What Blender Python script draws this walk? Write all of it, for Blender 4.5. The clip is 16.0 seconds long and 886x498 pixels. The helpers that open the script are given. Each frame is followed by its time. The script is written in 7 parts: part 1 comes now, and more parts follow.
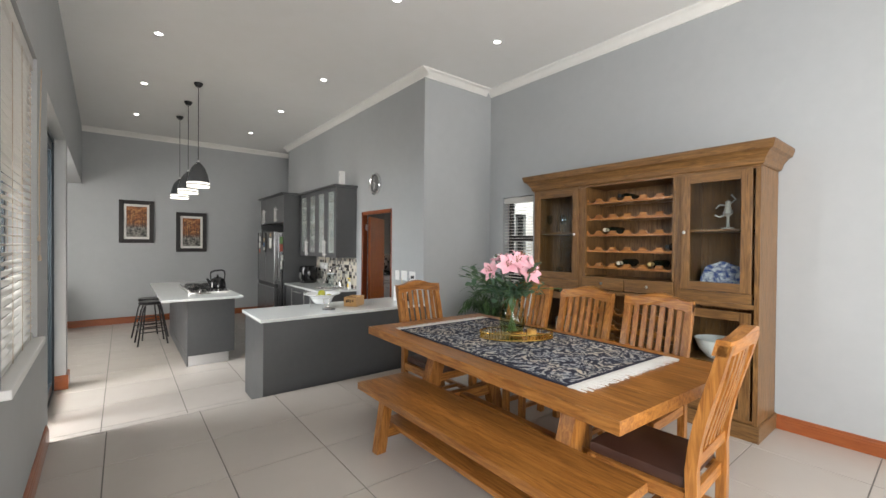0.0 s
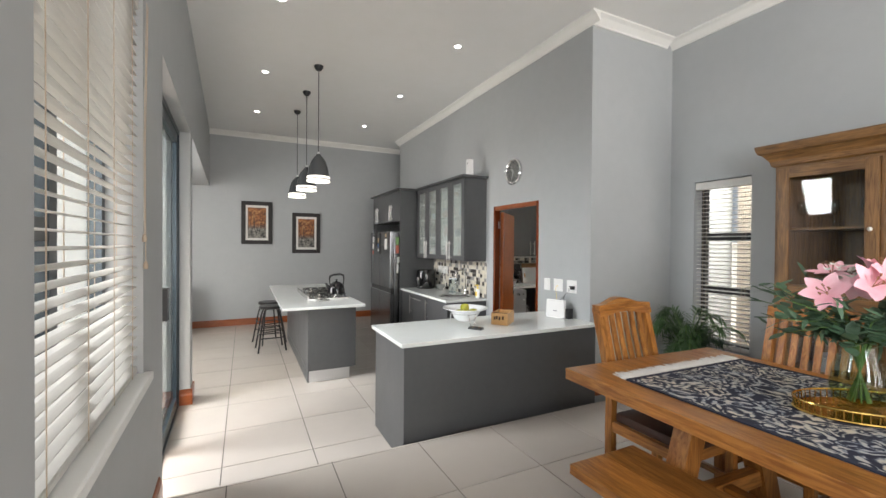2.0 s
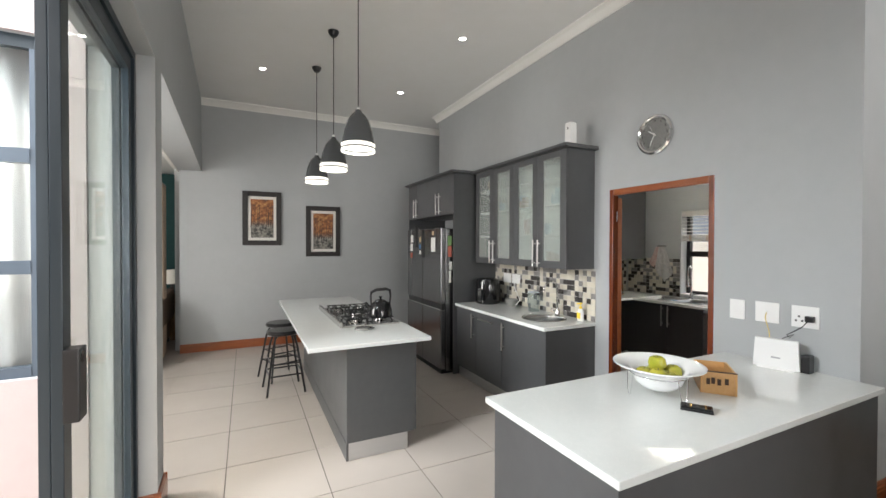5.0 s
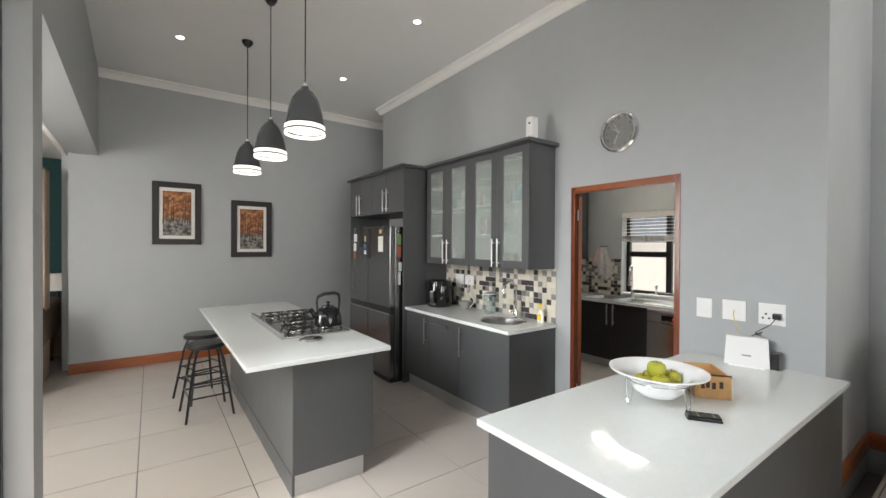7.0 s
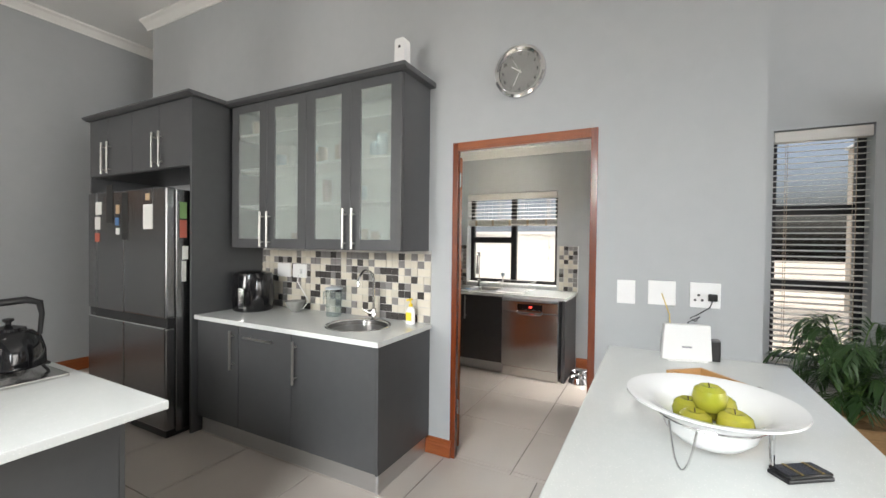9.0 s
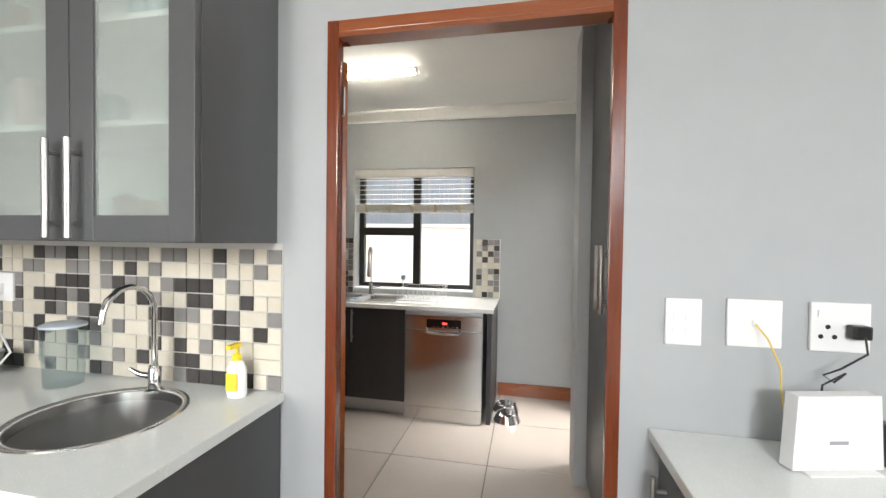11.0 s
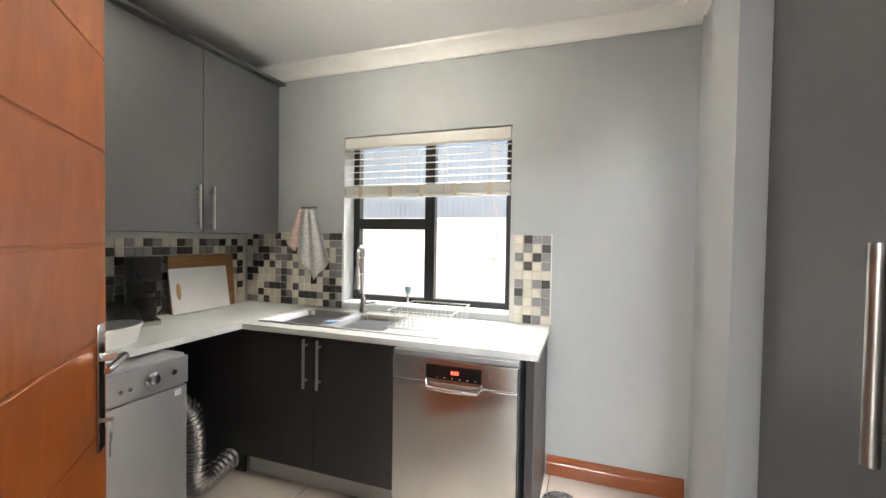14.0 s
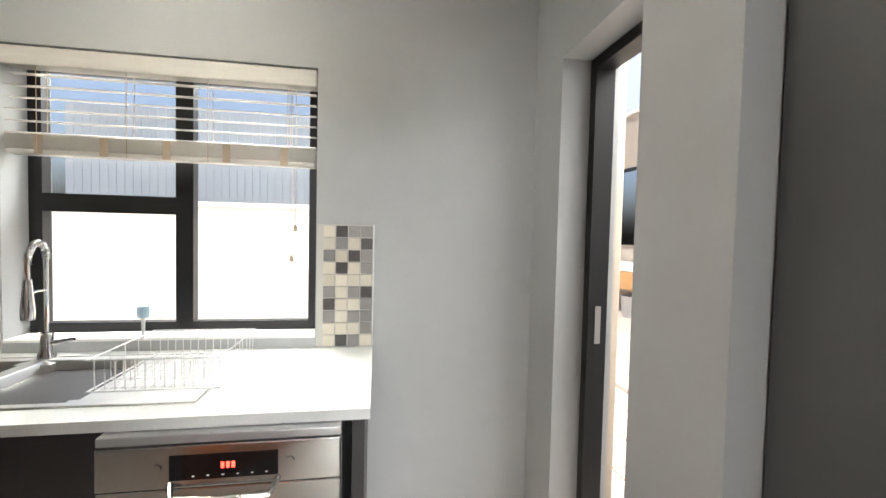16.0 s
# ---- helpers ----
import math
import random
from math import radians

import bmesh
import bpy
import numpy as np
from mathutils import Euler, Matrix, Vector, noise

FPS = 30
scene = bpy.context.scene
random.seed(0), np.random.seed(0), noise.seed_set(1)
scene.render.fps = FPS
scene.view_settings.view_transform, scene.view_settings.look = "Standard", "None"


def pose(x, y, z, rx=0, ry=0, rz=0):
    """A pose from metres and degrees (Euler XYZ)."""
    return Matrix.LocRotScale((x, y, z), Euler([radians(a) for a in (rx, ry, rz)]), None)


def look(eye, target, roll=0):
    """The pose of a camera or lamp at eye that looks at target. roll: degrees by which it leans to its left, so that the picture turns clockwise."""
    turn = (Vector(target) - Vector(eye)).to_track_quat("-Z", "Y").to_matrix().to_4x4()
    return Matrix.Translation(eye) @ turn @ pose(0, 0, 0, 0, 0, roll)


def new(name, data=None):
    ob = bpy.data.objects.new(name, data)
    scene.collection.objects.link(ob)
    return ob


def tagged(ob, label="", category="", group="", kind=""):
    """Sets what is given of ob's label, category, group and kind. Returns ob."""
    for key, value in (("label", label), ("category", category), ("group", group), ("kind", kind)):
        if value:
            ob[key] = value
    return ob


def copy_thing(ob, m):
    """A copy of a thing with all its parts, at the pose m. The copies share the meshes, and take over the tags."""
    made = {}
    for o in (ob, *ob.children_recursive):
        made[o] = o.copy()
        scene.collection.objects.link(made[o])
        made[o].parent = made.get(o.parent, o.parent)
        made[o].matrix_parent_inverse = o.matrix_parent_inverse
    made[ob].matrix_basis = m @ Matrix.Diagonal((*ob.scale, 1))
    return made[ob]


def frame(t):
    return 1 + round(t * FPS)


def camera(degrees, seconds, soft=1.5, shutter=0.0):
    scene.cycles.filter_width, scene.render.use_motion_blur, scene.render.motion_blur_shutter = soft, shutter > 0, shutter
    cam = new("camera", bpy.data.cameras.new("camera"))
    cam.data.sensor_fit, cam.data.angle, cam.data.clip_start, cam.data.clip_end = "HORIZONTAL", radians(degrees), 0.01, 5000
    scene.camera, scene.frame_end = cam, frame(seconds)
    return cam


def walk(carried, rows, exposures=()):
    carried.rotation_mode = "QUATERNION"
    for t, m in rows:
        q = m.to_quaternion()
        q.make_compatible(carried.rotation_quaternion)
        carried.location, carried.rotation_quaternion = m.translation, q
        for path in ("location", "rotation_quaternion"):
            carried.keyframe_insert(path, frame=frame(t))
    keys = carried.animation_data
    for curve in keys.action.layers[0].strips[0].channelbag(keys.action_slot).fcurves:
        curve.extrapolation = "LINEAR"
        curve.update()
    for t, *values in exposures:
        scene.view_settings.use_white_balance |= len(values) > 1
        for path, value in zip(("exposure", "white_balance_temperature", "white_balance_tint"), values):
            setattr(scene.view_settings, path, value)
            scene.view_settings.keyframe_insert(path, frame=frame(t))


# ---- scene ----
EXPOSURES = [(0, 0.85), (1, 1.0), (2, 1.1), (4, 1.08), (6.5, 1.0), (8, 1.08), (10, 1.4), (12.4, 1.66), (13, 1.95), (15, 2.0), (16, 1.78)]
cam = camera(94.8, 16.0)
PATH = [
    (0, (-0.028, -0.206, 1.584), (1.209, 1.366, 1.564), 0.5),
    (0.5, (-0.059, -0.007, 1.578), (1.116, 1.611, 1.557), 0.5),
    (1, (-0.023, 0.246, 1.568), (1.066, 1.923, 1.546), 0.4),
    (1.5, (0.005, 0.624, 1.567), (0.992, 2.364, 1.546), 0.4),
    (2, (-0.03, 1.053, 1.582), (0.847, 2.851, 1.562), 0.4),
    (2.5, (-0.024, 1.468, 1.576), (0.772, 3.303, 1.558), 0.3),
    (3, (-0.012, 1.838, 1.56), (0.752, 3.686, 1.546), 0.3),
    (3.5, (0.005, 2.196, 1.576), (0.758, 4.049, 1.557), 0.2),
    (4, (0.03, 2.512, 1.596), (0.816, 4.351, 1.573), 0.2),
    (6.5, (-0.179, 3.155, 1.589), (0.881, 4.851, 1.574), 0.2),
    (7, (-0.095, 3.281, 1.571), (1.07, 4.906, 1.556), 0.3),
    (7.5, (0.073, 3.541, 1.579), (1.384, 5.051, 1.558), 0.3),
    (8, (0.181, 3.842, 1.568), (1.659, 5.189, 1.537), 0.4),
    (8.5, (0.289, 4.089, 1.521), (1.925, 5.239, 1.487), 0.5),
    (9, (0.461, 4.318, 1.427), (2.234, 5.243, 1.396), 0.7),
    (9.5, (0.653, 4.553, 1.401), (2.537, 5.223, 1.366), 0.9),
    (10, (0.947, 4.722, 1.403), (2.895, 5.173, 1.348), 1.0),
    (10.2, (1.089, 4.757, 1.382), (3.048, 5.16, 1.344), 0.8),
    (12.3, (2.438, 4.968, 1.39), (4.394, 5.381, 1.339), 0.7),
    (12.5, (2.53, 4.966, 1.378), (4.475, 5.429, 1.34), 0.7),
    (13, (2.7, 4.927, 1.372), (4.614, 5.508, 1.337), 0.6),
    (13.5, (2.822, 4.92, 1.39), (4.717, 5.558, 1.344), 0.7),
    (14, (2.904, 4.919, 1.371), (4.79, 5.581, 1.322), 0.9),
    (14.5, (2.984, 4.954, 1.384), (4.888, 5.553, 1.316), 0.8),
    (15, (3.112, 5.043, 1.385), (5.065, 5.468, 1.304), 0.9),
    (15.5, (3.274, 5.101, 1.378), (5.264, 5.272, 1.282), 0.9),
    (16, (3.541, 5.097, 1.373), (5.513, 4.772, 1.301), 1.3),
]
walk(cam, [(t, look(eye, target, roll)) for t, eye, target, roll in PATH], EXPOSURES)

# ---- light ----
world = bpy.data.worlds.new("sky")
scene.world = world
world.use_nodes = True
wn = world.node_tree
sky = wn.nodes.new("ShaderNodeTexSky")
sky.sky_type = "NISHITA"
sky.sun_disc = False
sky.sun_elevation = radians(55)
sky.sun_rotation = radians(200)
sky.air_density, sky.dust_density, sky.ozone_density = 0.7, 9.0, 0.5
wn.links.new(sky.outputs[0], wn.nodes["Background"].inputs[0])
wn.nodes["Background"].inputs[1].default_value = 0.13
sun = new("sun", bpy.data.lights.new("sun", "SUN"))
sun.data.energy, sun.data.angle, sun.data.color = 2.0, radians(12), (1.0, 0.96, 0.9)
sun.matrix_basis = look((0, 0, 20), (4, -9, -6))


def window_light(name, eye, target, wide, high, power, colour=(1.0, 0.975, 0.94)):
    """Skylight that comes in through an opening."""
    data = bpy.data.lights.new(name, "AREA")
    data.shape, data.size, data.size_y, data.energy, data.color = "RECTANGLE", wide, high, power, colour
    ob = new(name, data)
    ob.matrix_basis = look(eye, target)
    return ob


window_light("skylight_sliding_door", (-3.1, 4.6, 3.2), (1.8, 4.85, 1.2), 1.6, 2.0, 185, (0.96, 0.98, 0.99))
window_light("skylight_lounge", (-3.0, 6.7, 1.7), (2.5, 6.0, 0.9), 1.2, 1.8, 70)
# Unseen opening behind the camera, added to brighten the dresser and table side.
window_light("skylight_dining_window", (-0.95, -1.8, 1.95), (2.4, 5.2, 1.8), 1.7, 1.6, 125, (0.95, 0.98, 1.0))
# Added lamp in an unseen back opening, tilted up to brighten the ceiling.
window_light("skylight_garden_doors", (1.9, -3.28, 1.45), (1.9, 3.0, 3.0), 2.7, 2.1, 75)
window_light("skylight_scullery_window", (6.35, 5.93, 2.75), (4.6, 5.9, 0.9), 1.7, 0.9, 55)
window_light("skylight_back_door", (4.75, 3.0, 3.5), (4.7, 4.9, 0.6), 1.0, 1.0, 68)

# ---- materials ----
def material(name, colour, rough=0.5, metal=0.0, **kw):
    """A Principled material. kw: second (second colour), scale, stretch, detail, amount, bump, bump_scale, coat, vary (per object),
    speckle (colour, scale, threshold), wear (rough variation)."""
    m = bpy.data.materials.new(name)
    m.use_nodes = True
    nt = m.node_tree
    b = nt.nodes["Principled BSDF"]
    b.inputs["Base Color"].default_value = (*colour, 1)
    b.inputs["Roughness"].default_value = rough
    b.inputs["Metallic"].default_value = metal
    coord = nt.nodes.new("ShaderNodeTexCoord")
    mapping = nt.nodes.new("ShaderNodeMapping")
    mapping.inputs["Scale"].default_value = kw.get("stretch", (1, 1, 1))
    nt.links.new(coord.outputs["Object"], mapping.inputs[0])
    if kw.get("vary"):
        info = nt.nodes.new("ShaderNodeObjectInfo")
        shift = nt.nodes.new("ShaderNodeVectorMath")
        shift.operation = "MULTIPLY_ADD"
        shift.inputs[1].default_value = (1, 1, 1)
        scaled = nt.nodes.new("ShaderNodeMath")
        scaled.operation = "MULTIPLY"
        scaled.inputs[1].default_value = 37.0
        nt.links.new(info.outputs["Random"], scaled.inputs[0])
        nt.links.new(mapping.outputs[0], shift.inputs[0])
        nt.links.new(scaled.outputs[0], shift.inputs[2])
        place = shift.outputs[0]
    else:
        place = mapping.outputs[0]
    last = None
    if "second" in kw:
        n1 = nt.nodes.new("ShaderNodeTexNoise")
        n1.inputs["Scale"].default_value = kw.get("scale", 4)
        n1.inputs["Detail"].default_value = kw.get("detail", 6)
        n1.inputs["Roughness"].default_value = 0.6
        n1.inputs["Distortion"].default_value = kw.get("distort", 0.0)
        nt.links.new(place, n1.inputs["Vector"])
        ramp = nt.nodes.new("ShaderNodeValToRGB")
        lo = kw.get("contrast", 0.25)
        ramp.color_ramp.elements[0].position = 0.5 - lo
        ramp.color_ramp.elements[1].position = 0.5 + lo
        ramp.color_ramp.elements[0].color = (*colour, 1)
        ramp.color_ramp.elements[1].color = (*kw["second"], 1)
        nt.links.new(n1.outputs[0], ramp.inputs[0])
        last = ramp.outputs[0]
        big = nt.nodes.new("ShaderNodeTexNoise")
        big.inputs["Scale"].default_value = kw.get("scale", 4) * 0.13
        big.inputs["Detail"].default_value = 2
        nt.links.new(place, big.inputs["Vector"])
        mixb = nt.nodes.new("ShaderNodeMix")
        mixb.data_type, mixb.blend_type = "RGBA", "MULTIPLY"
        mr = nt.nodes.new("ShaderNodeMapRange")
        mr.inputs[1].default_value, mr.inputs[2].default_value = 0.3, 0.7
        mr.inputs[3].default_value, mr.inputs[4].default_value = 1 - kw.get("blotch", 0.1), 1.0
        nt.links.new(big.outputs[0], mr.inputs[0])
        mixb.inputs[0].default_value = 1
        nt.links.new(last, mixb.inputs[6])
        nt.links.new(mr.outputs[0], mixb.inputs[7])
        last = mixb.outputs[2]
    if kw.get("vary"):
        hue = nt.nodes.new("ShaderNodeHueSaturation")
        val = nt.nodes.new("ShaderNodeMapRange")
        val.inputs[3].default_value, val.inputs[4].default_value = 1 - kw["vary"], 1 + kw["vary"]
        nt.links.new(info.outputs["Random"], val.inputs[0])
        nt.links.new(val.outputs[0], hue.inputs["Value"])
        if last:
            nt.links.new(last, hue.inputs["Color"])
        else:
            hue.inputs["Color"].default_value = (*colour, 1)
        last = hue.outputs[0]
    if "speckle" in kw:
        sc, s_scale, s_at = kw["speckle"]
        vor = nt.nodes.new("ShaderNodeTexVoronoi")
        vor.inputs["Scale"].default_value = s_scale
        nt.links.new(place, vor.inputs["Vector"])
        less = nt.nodes.new("ShaderNodeMath")
        less.operation = "LESS_THAN"
        less.inputs[1].default_value = s_at
        nt.links.new(vor.outputs["Distance"], less.inputs[0])
        mixs = nt.nodes.new("ShaderNodeMix")
        mixs.data_type = "RGBA"
        nt.links.new(less.outputs[0], mixs.inputs[0])
        if last:
            nt.links.new(last, mixs.inputs[6])
        else:
            mixs.inputs[6].default_value = (*colour, 1)
        mixs.inputs[7].default_value = (*sc, 1)
        last = mixs.outputs[2]
    if last:
        nt.links.new(last, b.inputs["Base Color"])
    if "bump" in kw:
        n2 = nt.nodes.new("ShaderNodeTexNoise")
        n2.inputs["Scale"].default_value = kw.get("bump_scale", 60)
        n2.inputs["Detail"].default_value = 4
        nt.links.new(place, n2.inputs["Vector"])
        bp = nt.nodes.new("ShaderNodeBump")
        bp.inputs["Strength"].default_value = kw["bump"]
        bp.inputs["Distance"].default_value = kw.get("bump_depth", 0.004)
        nt.links.new(n2.outputs[0], bp.inputs["Height"])
        nt.links.new(bp.outputs[0], b.inputs["Normal"])
    if "wear" in kw:
        n3 = nt.nodes.new("ShaderNodeTexNoise")
        n3.inputs["Scale"].default_value = kw.get("wear_scale", 5)
        n3.inputs["Detail"].default_value = 5
        nt.links.new(place, n3.inputs["Vector"])
        m3 = nt.nodes.new("ShaderNodeMapRange")
        m3.inputs[3].default_value, m3.inputs[4].default_value = rough - kw["wear"], rough + kw["wear"]
        nt.links.new(n3.outputs[0], m3.inputs[0])
        nt.links.new(m3.outputs[0], b.inputs["Roughness"])
    if "coat" in kw:
        b.inputs["Coat Weight"].default_value = kw["coat"]
        b.inputs["Coat Roughness"].default_value = 0.12
    if "alpha_glass" in kw:
        b.inputs["Transmission Weight"].default_value = kw["alpha_glass"]
        b.inputs["IOR"].default_value = kw.get("ior", 1.45)
    return m


def glow(name, colour, strength):
    m = bpy.data.materials.new(name)
    m.use_nodes = True
    b = m.node_tree.nodes["Principled BSDF"]
    b.inputs["Base Color"].default_value = (*colour, 1)
    b.inputs["Emission Color"].default_value = (*colour, 1)
    b.inputs["Emission Strength"].default_value = strength
    return m


def pane_glass(name, tint, rough=0.0, mirror=0.05):
    """Thin window glass: mostly clear, with a little mirror gloss by Fresnel."""
    m = bpy.data.materials.new(name)
    m.use_nodes = True
    nt = m.node_tree
    for n in list(nt.nodes):
        nt.nodes.remove(n)
    out = nt.nodes.new("ShaderNodeOutputMaterial")
    clear = nt.nodes.new("ShaderNodeBsdfTransparent")
    clear.inputs[0].default_value = (*tint, 1)
    shine = nt.nodes.new("ShaderNodeBsdfGlossy")
    shine.inputs["Roughness"].default_value = rough
    facing = nt.nodes.new("ShaderNodeLayerWeight")
    steep = nt.nodes.new("ShaderNodeMath")
    steep.operation = "POWER"
    steep.inputs[1].default_value = 5.0
    nt.links.new(facing.outputs["Facing"], steep.inputs[0])
    fres = nt.nodes.new("ShaderNodeMath")
    fres.operation = "MULTIPLY_ADD"
    fres.inputs[1].default_value, fres.inputs[2].default_value = 0.45, 0.5 * mirror
    nt.links.new(steep.outputs[0], fres.inputs[0])
    mix = nt.nodes.new("ShaderNodeMixShader")
    nt.links.new(fres.outputs[0], mix.inputs[0])
    nt.links.new(clear.outputs[0], mix.inputs[1])
    nt.links.new(shine.outputs[0], mix.inputs[2])
    nt.links.new(mix.outputs[0], out.inputs[0])
    return m


WALL = material("wall_paint_grey", (0.392, 0.407, 0.413), 0.62, second=(0.412, 0.427, 0.433), scale=9, blotch=0.04, bump=0.12, bump_scale=240, bump_depth=0.002)
WHITE = material("white_paint", (0.78, 0.78, 0.76), 0.6, second=(0.80, 0.80, 0.79), scale=6, blotch=0.03, bump=0.05, bump_scale=180)
CORNICE = material("cornice_white", (0.80, 0.79, 0.75), 0.55, second=(0.83, 0.82, 0.79), scale=8, blotch=0.03)
TILE = material("porcelain_floor_tile", (0.50, 0.455, 0.41), 0.24, second=(0.515, 0.47, 0.423), scale=5, detail=4, blotch=0.03, vary=0.02, bump=0.03, bump_scale=25, wear=0.06)
GROUT = material("grout", (0.14, 0.13, 0.12), 0.9, second=(0.18, 0.17, 0.155), scale=30)
CAB = material("cabinet_foil_grey", (0.076, 0.078, 0.081), 0.40, second=(0.086, 0.088, 0.091), scale=14, blotch=0.06, bump=0.04, bump_scale=300, wear=0.05)
CAB_DARK = material("cabinet_foil_charcoal", (0.030, 0.028, 0.030), 0.45, second=(0.036, 0.034, 0.036), scale=14, blotch=0.06, wear=0.05)
QUARTZ = material("white_quartz", (0.70, 0.73, 0.715), 0.085, second=(0.74, 0.76, 0.745), scale=30, blotch=0.03, speckle=((0.88, 0.9, 0.88), 130, 0.16))
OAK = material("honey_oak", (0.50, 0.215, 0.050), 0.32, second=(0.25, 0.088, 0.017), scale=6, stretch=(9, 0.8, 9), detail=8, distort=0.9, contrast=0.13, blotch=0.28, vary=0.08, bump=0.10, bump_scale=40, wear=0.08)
OAK_X = material("honey_oak_across", (0.50, 0.215, 0.050), 0.32, second=(0.25, 0.088, 0.017), scale=6, stretch=(0.8, 9, 9), detail=8, distort=0.9, contrast=0.13, blotch=0.28, vary=0.08, bump=0.10, bump_scale=40, wear=0.08)
OAK_Z = material("honey_oak_upright", (0.50, 0.215, 0.050), 0.32, second=(0.25, 0.088, 0.017), scale=6, stretch=(9, 9, 0.8), detail=8, distort=0.9, contrast=0.13, blotch=0.28, vary=0.08, bump=0.10, bump_scale=40, wear=0.08)
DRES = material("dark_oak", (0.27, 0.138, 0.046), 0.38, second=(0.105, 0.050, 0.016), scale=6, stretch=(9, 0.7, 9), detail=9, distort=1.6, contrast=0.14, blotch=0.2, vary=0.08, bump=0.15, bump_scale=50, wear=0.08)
DRES_Z = material("dark_oak_upright", (0.27, 0.138, 0.046), 0.38, second=(0.105, 0.050, 0.016), scale=6, stretch=(9, 9, 0.7), detail=9, distort=1.6, contrast=0.14, blotch=0.2, vary=0.08, bump=0.15, bump_scale=50, wear=0.08)
MAHOG = material("varnished_meranti", (0.22, 0.046, 0.012), 0.24, second=(0.11, 0.022, 0.007), scale=6, stretch=(8, 8, 0.8), detail=8, distort=0.5, blotch=0.2, coat=0.35, bump=0.05, bump_scale=60)
MAHOG_H = material("varnished_meranti_level", (0.34, 0.095, 0.024), 0.3, second=(0.25, 0.058, 0.014), scale=6, stretch=(1.2, 1.2, 8), detail=8, distort=0.5, blotch=0.2, coat=0.4, bump=0.05, bump_scale=60)
DOORWOOD = material("door_panel_meranti", (0.52, 0.145, 0.024), 0.34, second=(0.36, 0.080, 0.013), scale=5, stretch=(3, 3, 1.2), detail=7, distort=1.0, blotch=0.3, coat=0.25, bump=0.06, bump_scale=30)
LEATHER = material("brown_leather", (0.050, 0.022, 0.016), 0.38, second=(0.070, 0.032, 0.022), scale=10, bump=0.25, bump_scale=140, wear=0.08)
CHROME = material("chrome", (0.72, 0.72, 0.72), 0.12, 1.0)
STEEL = material("brushed_steel", (0.55, 0.54, 0.525), 0.17, 1.0, second=(0.58, 0.57, 0.555), scale=160, stretch=(1, 1, 0.03), blotch=0.02)
steel_nodes = STEEL.node_tree.nodes
brush = steel_nodes.new("ShaderNodeTangent")
brush.direction_type, brush.axis = "RADIAL", "Z"
steel_nodes["Principled BSDF"].inputs["Anisotropic"].default_value = 0.6
STEEL.node_tree.links.new(brush.outputs[0], steel_nodes["Principled BSDF"].inputs["Tangent"])
NICKEL = material("satin_nickel", (0.50, 0.49, 0.47), 0.3, 1.0)
FRIDGE = material("dark_steel", (0.25, 0.25, 0.255), 0.26, 1.0, second=(0.27, 0.27, 0.275), scale=40, stretch=(1, 1, 0.04), blotch=0.05, wear=0.04)
KICK = material("brushed_aluminium", (0.55, 0.55, 0.55), 0.35, 0.85, second=(0.60, 0.60, 0.60), scale=30, stretch=(0.05, 0.05, 1), blotch=0.05)
BLACK = material("black_plastic", (0.012, 0.012, 0.013), 0.3, wear=0.08)
BLACK_GLOSS = material("black_gloss", (0.008, 0.008, 0.009), 0.08)
BLACK_MATT = material("black_iron", (0.015, 0.015, 0.016), 0.55, bump=0.2, bump_scale=120)
ALU = material("aluminium_charcoal_blue", (0.022, 0.034, 0.044), 0.32, 0.2, wear=0.06)
ALU_BLACK = material("aluminium_black", (0.010, 0.010, 0.011), 0.4, 0.1, wear=0.06)
PLASTIC = material("white_plastic", (0.80, 0.80, 0.79), 0.3)
CERAMIC = material("white_ceramic", (0.82, 0.83, 0.83), 0.08)
PEND = material("pendant_grey", (0.060, 0.064, 0.068), 0.16, coat=0.5)
BULB = glow("lamp_glow", (1.0, 0.97, 0.90), 6.0)
DIODE = glow("downlight_glow", (1.0, 0.98, 0.94), 14.0)
FROST = material("frosted_glass", (0.42, 0.50, 0.46), 0.22, second=(0.46, 0.53, 0.49), scale=3, blotch=0.1)
GLASS = pane_glass("window_glass", (0.95, 0.97, 0.96))
CLEAR = material("clear_glass", (0.95, 0.97, 0.96), 0.02, alpha_glass=1.0)
BLIND = material("cream_venetian_slat", (0.57, 0.555, 0.52), 0.45, second=(0.63, 0.615, 0.58), scale=12, stretch=(6, 0.6, 6), blotch=0.08, bump=0.1, bump_scale=60)
CORD = material("blind_cord", (0.45, 0.36, 0.27), 0.8)
M_CREAM = material("mosaic_cream", (0.60, 0.55, 0.45), 0.3, second=(0.66, 0.62, 0.53), scale=20, vary=0.08)
M_GREY = material("mosaic_grey", (0.20, 0.19, 0.185), 0.3, second=(0.24, 0.23, 0.22), scale=20, vary=0.12)
M_DARK = material("mosaic_dark", (0.055, 0.050, 0.048), 0.25, second=(0.075, 0.07, 0.066), scale=20, vary=0.15)
M_GROUT = material("mosaic_grout", (0.52, 0.51, 0.48), 0.85)
SILVER = material("silver_paint", (0.42, 0.43, 0.44), 0.3, 0.55, second=(0.45, 0.46, 0.47), scale=30, wear=0.04)
FOIL = material("foil_duct", (0.62, 0.62, 0.62), 0.25, 1.0, bump=0.5, bump_scale=70)
PAVE = material("paving", (0.36, 0.31, 0.265), 0.8, second=(0.42, 0.37, 0.32), scale=5, vary=0.08, bump=0.2)
RENDERED = material("rendered_wall_white", (0.78, 0.76, 0.72), 0.8, second=(0.82, 0.80, 0.77), scale=4, bump=0.15, bump_scale=90)
